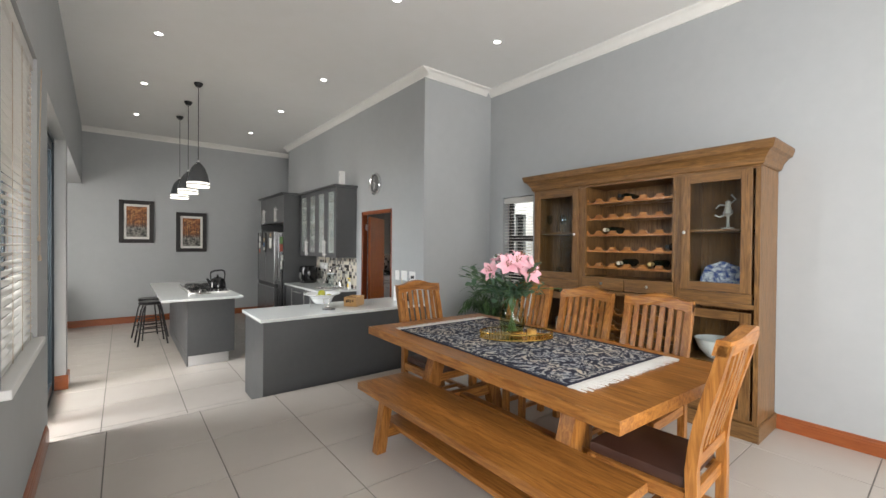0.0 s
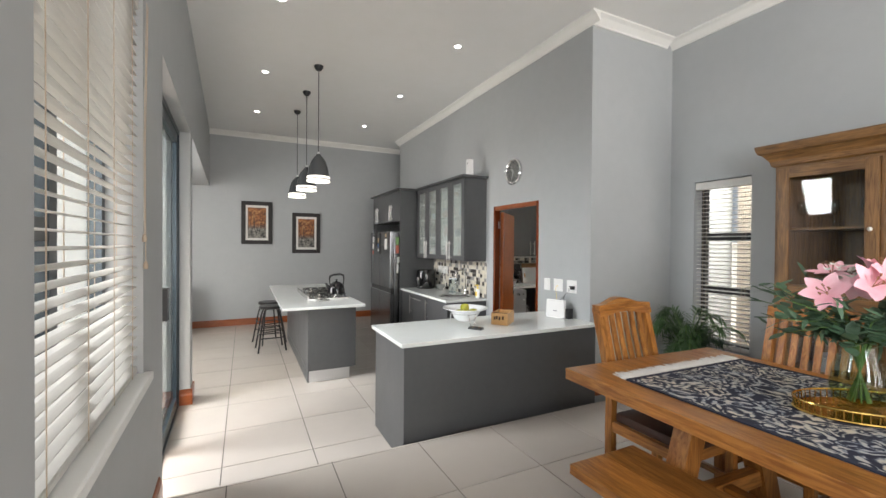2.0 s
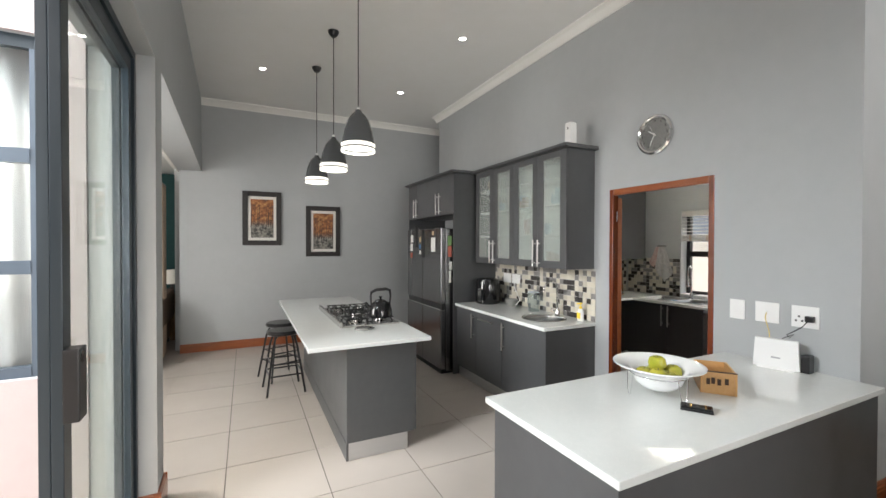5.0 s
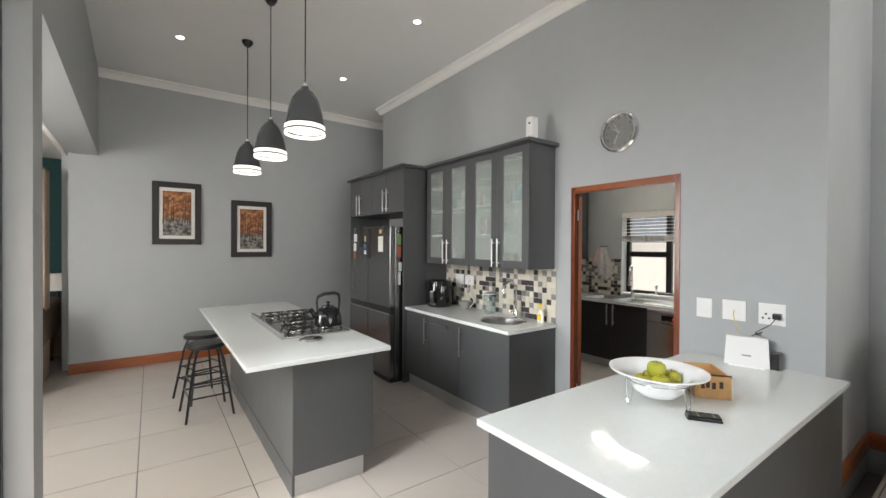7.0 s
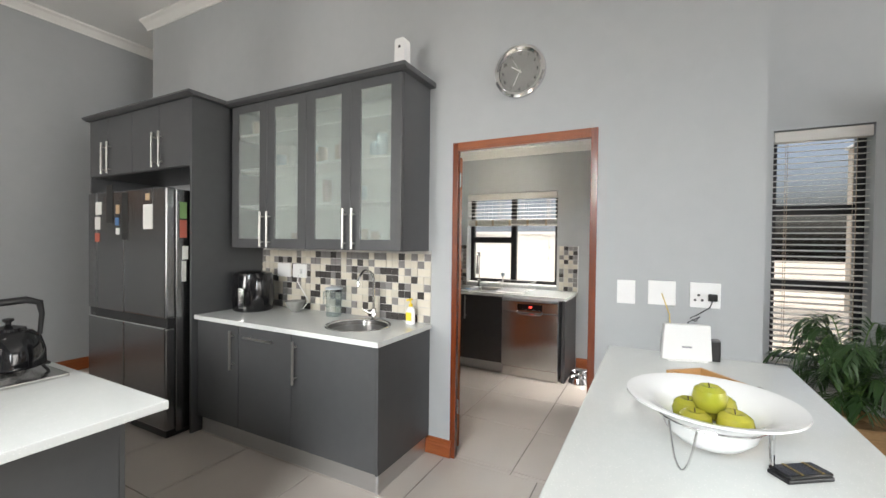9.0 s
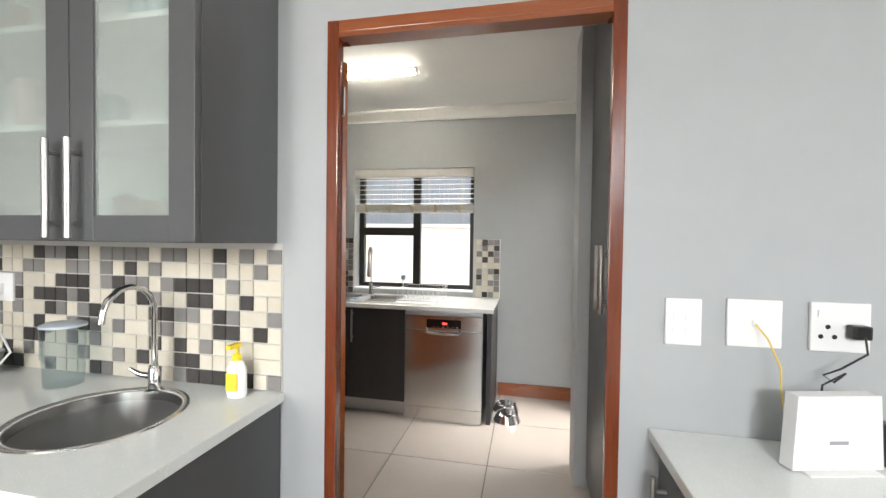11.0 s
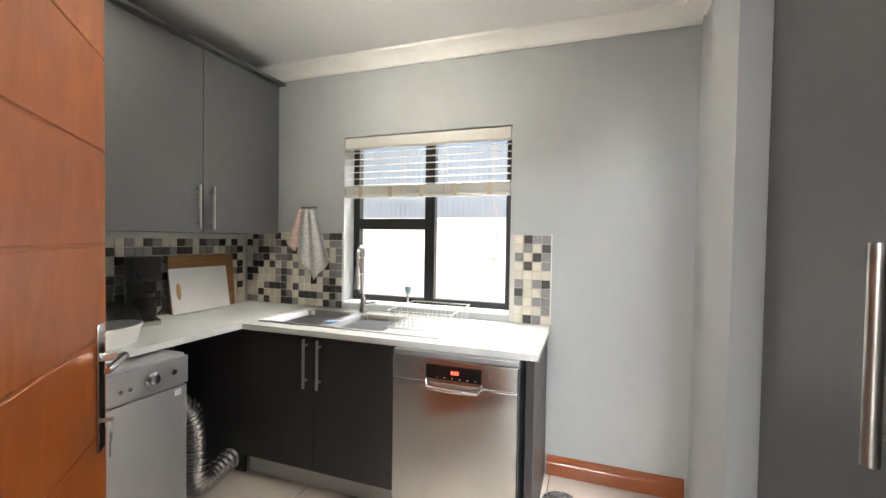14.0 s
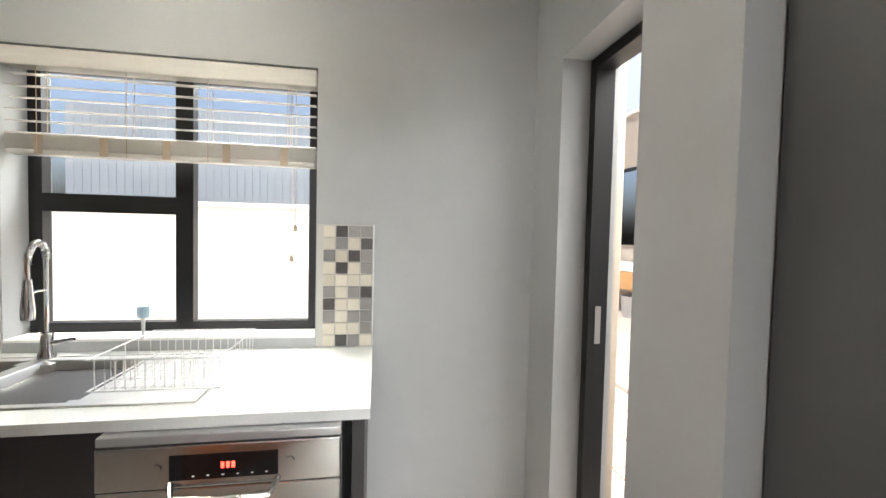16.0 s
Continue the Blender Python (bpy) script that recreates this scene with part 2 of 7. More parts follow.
ROOFM = material("sheet_roof_grey", (0.22, 0.25, 0.30), 0.5, second=(0.26, 0.29, 0.34), scale=3)
TEAL = material("teal_fabric", (0.012, 0.055, 0.055), 0.8, second=(0.016, 0.07, 0.07), scale=20)
SOFA = material("brown_suede", (0.10, 0.062, 0.038), 0.8, second=(0.13, 0.082, 0.05), scale=14, bump=0.2)
LINEN = material("linen_curtain", (0.36, 0.27, 0.20), 0.85, second=(0.46, 0.36, 0.28), scale=18, stretch=(1, 1, 5))

RIM = material("opal_glass", (0.82, 0.80, 0.74), 0.25)
RIM.node_tree.nodes["Principled BSDF"].inputs["Emission Color"].default_value = (1, 0.96, 0.86, 1)
RIM.node_tree.nodes["Principled BSDF"].inputs["Emission Strength"].default_value = 0.7
FROSTED = material("frosted_pane", (0.86, 0.93, 0.89), 0.17, alpha_glass=0.80)

# ---- builders ----
def box(bm, x0, x1, y0, y1, z0, z1, b=0.0):
    vs = [bm.verts.new((x, y, z)) for x in (x0, x1) for y in (y0, y1) for z in (z0, z1)]
    fs = [bm.faces.new([vs[i] for i in q]) for q in ((0, 1, 3, 2), (4, 6, 7, 5), (0, 4, 5, 1), (2, 3, 7, 6), (0, 2, 6, 4), (1, 5, 7, 3))]
    if b:
        es = list({e for f in fs for e in f.edges})
        bmesh.ops.bevel(bm, geom=es, offset=b, segments=2, affect="EDGES", profile=0.6)
    return bm


def frame_of(d):
    d = Vector(d).normalized()
    a = d.orthogonal().normalized()
    return a, d.cross(a)


def ring_faces(bm, rings, cap=True, close=False):
    n = len(rings[0])
    for r0, r1 in zip(rings, rings[1:] + (rings[:1] if close else [])):
        for i in range(n):
            bm.faces.new((r0[i], r0[(i + 1) % n], r1[(i + 1) % n], r1[i]))
    if cap and not close:
        bm.faces.new(rings[0][::-1])
        bm.faces.new(rings[-1])


def rod(bm, p0, p1, r0, r1=None, seg=12):
    p0, p1 = Vector(p0), Vector(p1)
    r1 = r0 if r1 is None else r1
    u, v = frame_of(p1 - p0)
    ang = [2 * math.pi * i / seg for i in range(seg)]
    ring_faces(bm, [[bm.verts.new(p + (u * math.cos(a) + v * math.sin(a)) * r) for a in ang] for p, r in ((p0, r0), (p1, r1))])
    return bm


def tube(bm, pts, r, seg=8, close=False, flat=1.0):
    """A round bar along points."""
    pts = [Vector(p) for p in pts]
    n = len(pts)
    u = None
    rings = []
    for i, p in enumerate(pts):
        d = (pts[(i + 1) % n] - pts[i - 1]) if close else pts[min(i + 1, n - 1)] - pts[max(i - 1, 0)]
        d.normalize()
        u = d.orthogonal().normalized() if u is None else (u - d * u.dot(d)).normalized()
        v = d.cross(u)
        rr = r[i] if isinstance(r, (list, tuple)) else r
        rings.append([bm.verts.new(p + (u * math.cos(2 * math.pi * k / seg) + v * math.sin(2 * math.pi * k / seg) * flat) * rr) for k in range(seg)])
    ring_faces(bm, rings, True, close)
    return bm


def lathe(bm, prof, c=(0, 0, 0), seg=28, sx=1.0, sy=1.0):
    """Turn a profile of (radius, height) round an upright axis; a radius of 0 makes a tip."""
    rings = []
    for r, z in prof:
        if r < 1e-5:
            rings.append([bm.verts.new((c[0], c[1], c[2] + z))])
        else:
            rings.append([bm.verts.new((c[0] + sx * r * math.cos(2 * math.pi * k / seg), c[1] + sy * r * math.sin(2 * math.pi * k / seg), c[2] + z)) for k in range(seg)])
    for a, b in zip(rings, rings[1:]):
        for k in range(seg):
            k2 = (k + 1) % seg
            if len(a) == 1 and len(b) == 1:
                continue
            if len(a) == 1:
                bm.faces.new((a[0], b[k], b[k2]))
            elif len(b) == 1:
                bm.faces.new((a[k], a[k2], b[0]))
            else:
                bm.faces.new((a[k], a[k2], b[k2], b[k]))
    return bm


def prism(bm, poly, axis, a, b):
    """A 2D outline carried along an axis from a to b. x: (y, z) points, y: (x, z), z: (x, y)."""
    def at(p, s):
        return (s, p[0], p[1]) if axis == "x" else (p[0], s, p[1]) if axis == "y" else (p[0], p[1], s)
    r0, r1 = [bm.verts.new(at(p, a)) for p in poly], [bm.verts.new(at(p, b)) for p in poly]
    ring_faces(bm, [r0, r1])
    return bm


def finish(bm, smooth):
    bmesh.ops.recalc_face_normals(bm, faces=bm.faces)
    if smooth:
        for f in bm.faces:
            f.smooth = True
    me = bpy.data.meshes.new("mesh")
    bm.to_mesh(me)
    bm.free()
    if smooth:
        me.set_sharp_from_angle(angle=radians(38))
    return me


def part(name, bm, mat, parent=None, label="", smooth=False):
    me = finish(bm, smooth)
    me.name = name
    me.materials.append(mat)
    ob = new(name, me)
    ob.parent = parent
    if label:
        tagged(ob, label)
    return ob


def thing(name, label, category, x=0, y=0, z=0, rz=0, group="", kind=""):
    ob = new(name)
    ob.empty_display_size = 0.1
    ob.matrix_basis = pose(x, y, z, 0, 0, rz)
    return tagged(ob, label, category, group, kind)


def piece(name, mesh, parent, x, y, z, rz=0):
    """One of many alike pieces on a shared mesh."""
    ob = new(name, mesh)
    ob.parent = parent
    ob.matrix_basis = pose(x, y, z, 0, 0, rz)
    return ob


def B():
    return bmesh.new()


def bx(*a, b=0.0):
    return box(B(), *a, b=b)


def structure(name, bm, mat, label, category):
    ob = part(name, bm, mat, None, label)
    return tagged(ob, category=category, kind="structure")


def holed_wall(bm, axis, a0, a1, u0, u1, z0, z1, holes):
    """A wall from a0 to a1 thick along axis, u0 to u1 long, with openings (u0, u1, z0, z1) through it."""
    def put(p, q, r, s):
        if q - p > 1e-4 and s - r > 1e-4:
            box(bm, a0, a1, p, q, r, s) if axis == "x" else box(bm, p, q, a0, a1, r, s)
    at = u0
    for h0, h1, k0, k1 in sorted(holes):
        put(at, h0, z0, z1)
        put(h0, h1, z0, k0)
        put(h0, h1, k1, z1)
        at = h1
    put(at, u1, z0, z1)
    return bm

# ---- the rooms ----
STEP = 0.177            # the dining floor lies one step above the kitchen floor
LW, CW, DW, FAR = -0.485, 2.87, 4.00, 9.84      # faces of left, clock, dresser and far walls
TOP = 3.72             # high ceiling
CEND = 9.05             # outer corner where the clock wall ends
NOOK = 3.86
WT = 0.10               # thickness of the scullery wall
SCW, SCL, SCTOP = 5.35, 7.38, 2.59

# The hole at y -2.7 to -0.9 is unseen, cut for an added lamp.
structure("wall_left", holed_wall(B(), "x", LW - 0.30, LW, -3.2, FAR, 0.0, TOP, [(-2.7, -0.9, 0.985, 2.70), (2.135, 3.28, 0.985, 2.69), (3.865, 5.72, 0.0, 2.66), (5.95, FAR, 0.0, 2.66)]), WALL, "painted grey wall with a window, a sliding door and a wide opening", "wall")
structure("wall_far", bx(-0.90, DW + 0.25, FAR, FAR + 0.25, 0, TOP), WALL, "pale grey painted end wall of the kitchen", "wall")
structure("wall_clock", holed_wall(B(), "x", CW, CW + WT, NOOK, CEND, 0, TOP, [(4.61, 5.508, 0, 2.08)]), WALL, "grey painted wall with the scullery doorway", "wall")
structure("wall_nook", bx(CW + WT, DW + 0.25, NOOK, NOOK + 0.15, 0, TOP), WALL, "short grey return wall beside the palm", "wall")
structure("wall_dining", holed_wall(B(), "x", DW, DW + 0.25, -3.2, NOOK, 0, TOP, [(3.10, 3.61, 0.61, 2.22)]), WALL, "grey painted dining wall with a narrow window", "wall")
structure("wall_passage", bx(CW + WT, DW + 0.25, CEND - 0.12, CEND, 0, TOP), WALL, "grey wall of the passage behind the kitchen", "wall")
structure("wall_passage_end", bx(DW + 0.05, DW + 0.25, CEND, FAR, 0, TOP), WALL, "grey wall that closes the passage", "wall")
# Nothing of this opening is seen; it is added to let light in from behind.
structure("wall_back", holed_wall(B(), "y", -3.45, -3.2, LW - 0.3, DW + 0.25, 0, TOP, [(0.5, 3.3, STEP, 2.55)]), WALL, "grey wall at the end of the dining room with an added unseen opening", "wall")
structure("ceiling", bx(LW - 0.3, DW + 0.25, -3.45, FAR + 0.25, TOP, TOP + 0.1), WHITE, "high smooth white plaster ceiling", "ceiling")
# scullery shell
structure("wall_scullery_window", holed_wall(B(), "x", SCW, SCW + 0.25, 4.13, SCL + 0.15, 0, SCTOP, [(5.35, 6.51, 0.915, 2.06)]), WALL, "grey painted scullery wall with a window over the sink", "wall")
structure("wall_scullery_end", bx(CW + WT, SCW, SCL, SCL + 0.15, 0, SCTOP), WALL, "grey painted scullery end wall behind the cupboards", "wall")
structure("wall_scullery_door", holed_wall(B(), "y", 4.13, 4.38, 4.27, SCW, 0, SCTOP, [(4.33, 5.08, 0, 2.08)]), WALL, "grey painted wall with the back door opening", "wall")
structure("wall_nib", bx(4.05, 4.28, 4.13, 4.59, 0, SCTOP), WALL, "short grey wall stub beside the tall cupboard", "wall")
structure("wall_scullery_back", bx(CW + WT, 4.27, 4.01, 4.13, 0, SCTOP), WALL, "grey painted wall behind the tall cupboard", "wall")
structure("ceiling_scullery", bx(CW + WT, SCW + 0.25, 4.01, SCL + 0.15, SCTOP, SCTOP + 0.1), WHITE, "low white scullery ceiling", "ceiling")
# lounge shell beyond the wide opening
structure("wall_lounge_far", bx(-6.0, LW - 0.30, 11.2, 11.4, 0, 2.9), TEAL, "dark teal lounge wall", "wall")
structure("wall_lounge_side", bx(LW - 0.36, LW - 0.2, FAR + 0.25, 11.4, 0, 2.9), WALL, "grey lounge side wall", "wall")
structure("wall_lounge_near", holed_wall(B(), "y", 5.7205, 5.90, -6.0, LW - 0.303, 0, 2.9, [(-3.0, -0.97, 0.90, 2.665)]), WALL, "grey lounge wall beside the patio", "wall")
structure("wall_lounge_end", holed_wall(B(), "x", -6.2, -6.0, 5.75, 11.4, 0, 2.9, [(6.4, 10.4, 0.0, 2.4)]), WALL, "grey lounge wall with wide windows", "wall")
structure("ceiling_lounge", bx(-6.2, LW - 0.30, 5.72, 11.4, 2.78, 2.9), WHITE, "white lounge ceiling", "ceiling")


def cornice(name, axis, a0, a1, wall, side, top, size=0.09):
    """A moulded cornice along a wall face; side +1 if the room lies on the plus side of the face."""
    s, k = size, side
    prof = [(0, 0), (k * s, 0), (k * s, -0.016), (k * s * 0.86, -0.022), (k * s * 0.62, -s * 0.36), (k * s * 0.30, -s * 0.68), (k * s * 0.16, -s * 0.84), (k * s * 0.14, -s), (0, -s)]
    bm = B()
    prism(bm, [(wall + u, top + v) for u, v in prof], axis, a0, a1)
    return structure(name, bm, CORNICE, "white moulded plaster cornice", "cornice")


T = TOP - 0.001
cornice("cornice_far", "x", -0.72, DW + 0.05, FAR, -1, T)
cornice("cornice_clock", "y", NOOK - 0.09, CEND + 0.088, CW, -1, T)
cornice("cornice_passage", "x", CW, DW + 0.05, CEND, 1, T)
cornice("cornice_nook", "x", CW + 0.001, DW - 0.091, NOOK, -1, T)
cornice("cornice_dining", "y", -3.2, NOOK, DW, -1, T)
cornice("cornice_scullery_window", "y", 4.38, SCL, SCW, -1, SCTOP - 0.001, 0.09)
cornice("cornice_scullery_end", "x", CW + WT + 0.001, SCW - 0.091, SCL, -1, SCTOP - 0.001, 0.09)
cornice("cornice_scullery_door", "x", 4.281, SCW - 0.091, 4.38, 1, SCTOP - 0.001, 0.09)
cornice("cornice_lounge", "y", 5.95, 11.2, LW - 0.302, -1, 2.779, 0.12)


def skirting(name, axis, a0, a1, wall, side, z0, high=0.125):
    prof = [(0, 0), (0.020, 0), (0.020, high * 0.62), (0.017, high * 0.68), (0.017, high * 0.80), (0.012, high * 0.86), (0.012, high * 0.93), (0.006, high), (0, high)]
    bm = prism(B(), [(wall + side * u, z0 + v) for u, v in prof], axis, a0, a1)
    return structure(name, bm, MAHOG_H, "varnished reddish wooden skirting board", "skirting")


skirting("baseboard_far", "x", -0.90, DW + 0.05, FAR, -1, 0.004)
skirting("baseboard_left_dining", "y", -3.2, 3.72, LW, 1, STEP)
skirting("baseboard_pier", "y", 5.722, 5.95, LW, 1, 0.004, 0.15)
skirting("baseboard_pier_reveal", "x", LW - 0.10, LW + 0.020, 5.72, -1, 0.004, 0.15)
skirting("baseboard_pier_opening", "x", LW - 0.30, LW + 0.020, 5.95, 1, 0.004, 0.15)
skirting("baseboard_clock_door", "y", 5.497, 5.70, CW, -1, 0.004, 0.11)
skirting("baseboard_nook_corner", "y", NOOK - 0.020, 3.862, CW, -1, STEP, 0.11)
skirting("baseboard_nook", "x", CW, DW - 0.021, NOOK, -1, STEP, 0.11)
skirting("baseboard_dining", "y", -3.2, NOOK, DW, -1, STEP, 0.11)
skirting("baseboard_scullery", "y", 4.40, 5.11, SCW, -1, 0.004, 0.11)
skirting("baseboard_back", "x", LW + 0.021, 0.5, -3.2, 1, STEP, 0.11)
skirting("baseboard_back_end", "x", 3.3, DW - 0.021, -3.2, 1, STEP, 0.11)

# floors: a bed of grout with single tiles laid on it
dining_floor = structure("floor_dining", bx(LW, DW, -3.2, 3.715, -0.1, STEP - 0.004), GROUT, "raised dining floor of large greige porcelain tiles", "floor")
kitchen_floor = structure("floor", bx(LW - 0.5, SCW, 3.715, FAR, -0.1, -0.004), GROUT, "kitchen floor of large greige porcelain tiles with thin grout lines", "floor")
lounge_floor = structure("floor_lounge", bx(-6.2, LW - 0.3, 5.75, 11.4, -0.1, -0.002), TILE, "lounge floor of greige porcelain tiles", "floor")
structure("step_riser", bx(LW, 1.0, 3.7155, 3.7225, 0.0, STEP - 0.005), TILE, "tiled riser of the single step down to the kitchen", "step")


def tile_mesh(w, d):
    bm = bx(0, w, 0, d, -0.012, 0)
    top = [v for v in bm.verts if v.co.z > -0.001]
    for v in top:
        v.co.x += 0.0015 if v.co.x < w / 2 else -0.0015
        v.co.y += 0.0015 if v.co.y < d / 2 else -0.0015
    me = finish(bm, False)
    me.materials.append(TILE)
    return me


def lay_tiles(parent, x0, x1, y0, y1, ox, oy, pitch, z, skip=()):
    """Whole and cut tiles over a rectangle, joints at ox, oy plus whole pitches."""
    cache, g = {}, 0.004
    for i in range(math.floor((x0 - ox) / pitch), math.ceil((x1 - ox) / pitch)):
        for j in range(math.floor((y0 - oy) / pitch), math.ceil((y1 - oy) / pitch)):
            a0, a1 = max(x0, ox + i * pitch + g / 2), min(x1, ox + (i + 1) * pitch - g / 2)
            b0, b1 = max(y0, oy + j * pitch + g / 2), min(y1, oy + (j + 1) * pitch - g / 2)
            if a1 - a0 < 0.02 or b1 - b0 < 0.02:
                continue
            if any(a0 > s[0] and a1 < s[1] and b0 > s[2] and b1 < s[3] for s in skip):
                continue
            key = (round(a1 - a0, 3), round(b1 - b0, 3))
            if key not in cache:
                cache[key] = tile_mesh(*key)
            piece("tile", cache[key], parent, a0, b0, z)


def lay_floors():
    lay_tiles(dining_floor, LW, DW, -3.2, 3.723, -0.12, 3.10, 0.60, STEP)
    lay_tiles(kitchen_floor, LW - 0.45, CW, 3.724, FAR, -0.17, 5.54, 0.62, 0.0)
    lay_tiles(kitchen_floor, CW, SCW, 4.02, SCL, 3.53 - 0.62, 5.09, 0.62, 0.0)

# ---- openings ----
def door_frame():
    d = thing("door_1", "varnished reddish wooden door frame with an open grooved door", "door", CW, 0, 0, kind="structure")
    y0, y1, top, w = 4.61, 5.508, 2.08, 0.038
    for name, a0, a1 in (("jamb", y0, y0 + w), ("jamb", y1 - w, y1)):
        # front stop with beads, then the rebate that takes the leaf
        bm = bx(-0.004, 0.020, a0, a1, 0, top, b=0.003)
        outer, s = (a0, 1) if a0 == y0 else (a1, -1)
        for g0, g1, deep, high in ((0.020, 0.024, w - 0.008, top), (0.024, 0.034, w - 0.003, top), (0.034, WT - 0.008, 0.010, top - w), (0.034, WT - 0.008, w, top)):
            box(bm, g0, g1, min(outer, outer + s * deep), max(outer, outer + s * deep), 0 if deep != w else top - w, high)
        part(name, bm, MAHOG, d)
    bm = bx(-0.004, WT - 0.008, y0 + w, y1 - w, top - w, top, b=0.003)
    box(bm, -0.002, 0.034, y0 + w, y1 - w, top - w - 0.014, top - w)
    part("head", bm, MAHOG_H, d)
    # leaf, hung at the far jamb and swung into the scullery
    leaf_pose = pose(3.026, 5.51, 0, 0, 0, 43.6)
    wide, high, th = 0.755, 2.015, 0.042
    leaf = part("door_leaf", bx(0, wide, 0.004, th - 0.004, 0.008, high), DOORWOOD, d, "orange-brown varnished door of wide grooved boards")
    leaf.matrix_basis = Matrix.Translation((-CW, 0, 0)) @ leaf_pose
    n = 9
    for i in range(n):
        z0, z1 = 0.012 + i * (high - 0.012) / n, 0.012 + (i + 1) * (high - 0.012) / n - 0.006
        part("board", bx(0.001, wide - 0.001, 0, th, z0, z1, b=0.003), DOORWOOD, leaf)
    for side, yy in ((-1, 0.0), (1, th)):
        o = yy + side * 0.001
        bm = bx(wide - 0.075, wide - 0.035, min(o, o + side * 0.006), max(o, o + side * 0.006), 0.86, 1.16, b=0.002)
        lock = part("lock_plate", bm, CHROME, leaf, "chrome lever lock plate")
        bm = rod(B(), (wide - 0.055, o, 1.08), (wide - 0.055, o + side * 0.05, 1.08), 0.010)
        tube(bm, [(wide - 0.055, o + side * 0.048, 1.08), (wide - 0.10, o + side * 0.052, 1.082), (wide - 0.165, o + side * 0.046, 1.076)], [0.010, 0.0095, 0.007], 10)
        part("lever", bm, CHROME, lock, smooth=True)
        if side < 0:
            bm = tube(B(), [(wide - 0.055, o - 0.02 + 0.0001 * k, 0.93 - 0.016 + 0.016 * math.cos(k * 0.6)) if k == 0 else (wide - 0.055 + 0.016 * math.sin(k * 0.6), o - 0.02, 0.930 - 0.016 + 0.016 * math.cos(k * 0.6)) for k in range(10)], 0.0016, 6, True)
            box(bm, wide - 0.058, wide - 0.052, o - 0.028, o - 0.001, 0.926, 0.934)
            lathe(bm, [(0, 0), (0.012, 0.004), (0.014, 0.016), (0.009, 0.026), (0, 0.028)], (wide - 0.052, o - 0.02, 0.872), 12, 1, 0.2)
            box(bm, wide - 0.056, wide - 0.049, o - 0.021, o - 0.018, 0.838, 0.875)
            part("key", bm, NICKEL, lock, "brass-coloured key on a ring", True)
    for z in (0.28, 1.80):
        bm = bx(-0.100, 0.0, th + 0.001, th + 0.005, z, z + 0.09)
        rod(bm, (-0.050, th + 0.003, z), (-0.050, th + 0.003, z + 0.09), 0.007, seg=10)
        part("hinge", bm, NICKEL, leaf)
    return d


door_frame()


def sliding_door():
    d = thing("door_2", "open charcoal-blue aluminium sliding door with clear glass panels", "sliding door", LW - 0.14, 0, 0, kind="structure")
    y0, y1, top = 3.865, 5.72, 2.66
    bm = bx(-0.05, 0.05, y0 + 0.002, y0 + 0.04, 0, top)
    box(bm, -0.05, 0.05, y1 - 0.04, y1 - 0.002, 0, top)
    box(bm, -0.05, 0.05, y0 + 0.04, y1 - 0.04, top - 0.045, top - 0.002)
    box(bm, -0.05, 0.05, y0 + 0.04, y1 - 0.04, 0.001, 0.022)
    part("track_frame", bm, ALU, d)
    for a0, a1, xx in ((4.62, 5.66, 0.022), (4.66, 5.68, -0.022)):
        bm = bx(xx - 0.016, xx + 0.016, a0, a0 + 0.075, 0.024, top - 0.05, b=0.003)
        box(bm, xx - 0.016, xx + 0.016, a1 - 0.06, a1, 0.024, top - 0.05)
        box(bm, xx - 0.016, xx + 0.016, a0 + 0.075, a1 - 0.06, top - 0.13, top - 0.05)
        box(bm, xx - 0.016, xx + 0.016, a0 + 0.075, a1 - 0.06, 0.024, 0.12)
        panel = part("door_panel", bm, ALU, d)
        pane = part("pane", bx(xx - 0.003, xx + 0.003, a0 + 0.075, a1 - 0.06, 0.12, top - 0.13), GLASS, panel)
        pane.visible_shadow = False
    bm = bx(0.038, 0.082, 4.605, 4.685, 1.01, 1.25, b=0.005)
    part("lock", bm, BLACK, d)
    return d


sliding_door()


def window_frame(name, label, axis_x, y0, y1, z0, z1, mullions, transoms, depth=0.05, mat=ALU_BLACK, bar=0.045):
    w = thing(name, label, "window", axis_x, 0, 0, kind="structure")
    bm = B()
    for a0, a1 in ((y0 + 0.001, y0 + bar), (y1 - bar, y1 - 0.001)):
        box(bm, -depth / 2, depth / 2, a0, a1, z0 + 0.001, z1 - 0.001)
    for b0, b1 in ((z0 + 0.001, z0 + bar), (z1 - bar, z1 - 0.001)):
        box(bm, -depth / 2, depth / 2, y0 + bar, y1 - bar, b0, b1)
    for m in mullions:
        box(bm, -depth / 2, depth / 2, m - bar * 0.7, m + bar * 0.7, z0 + bar, z1 - bar)
    for t0, t1, z in transoms:
        box(bm, -depth / 2 + 0.002, depth / 2 - 0.002, t0, t1, z - bar * 0.75, z + bar * 0.75)
    part("window_frame", bm, mat, w)
    pane = part("pane", bx(-0.003, 0.003, y0 + bar, y1 - bar, z0 + bar, z1 - bar), GLASS, w)
    pane.visible_shadow = False
    return w


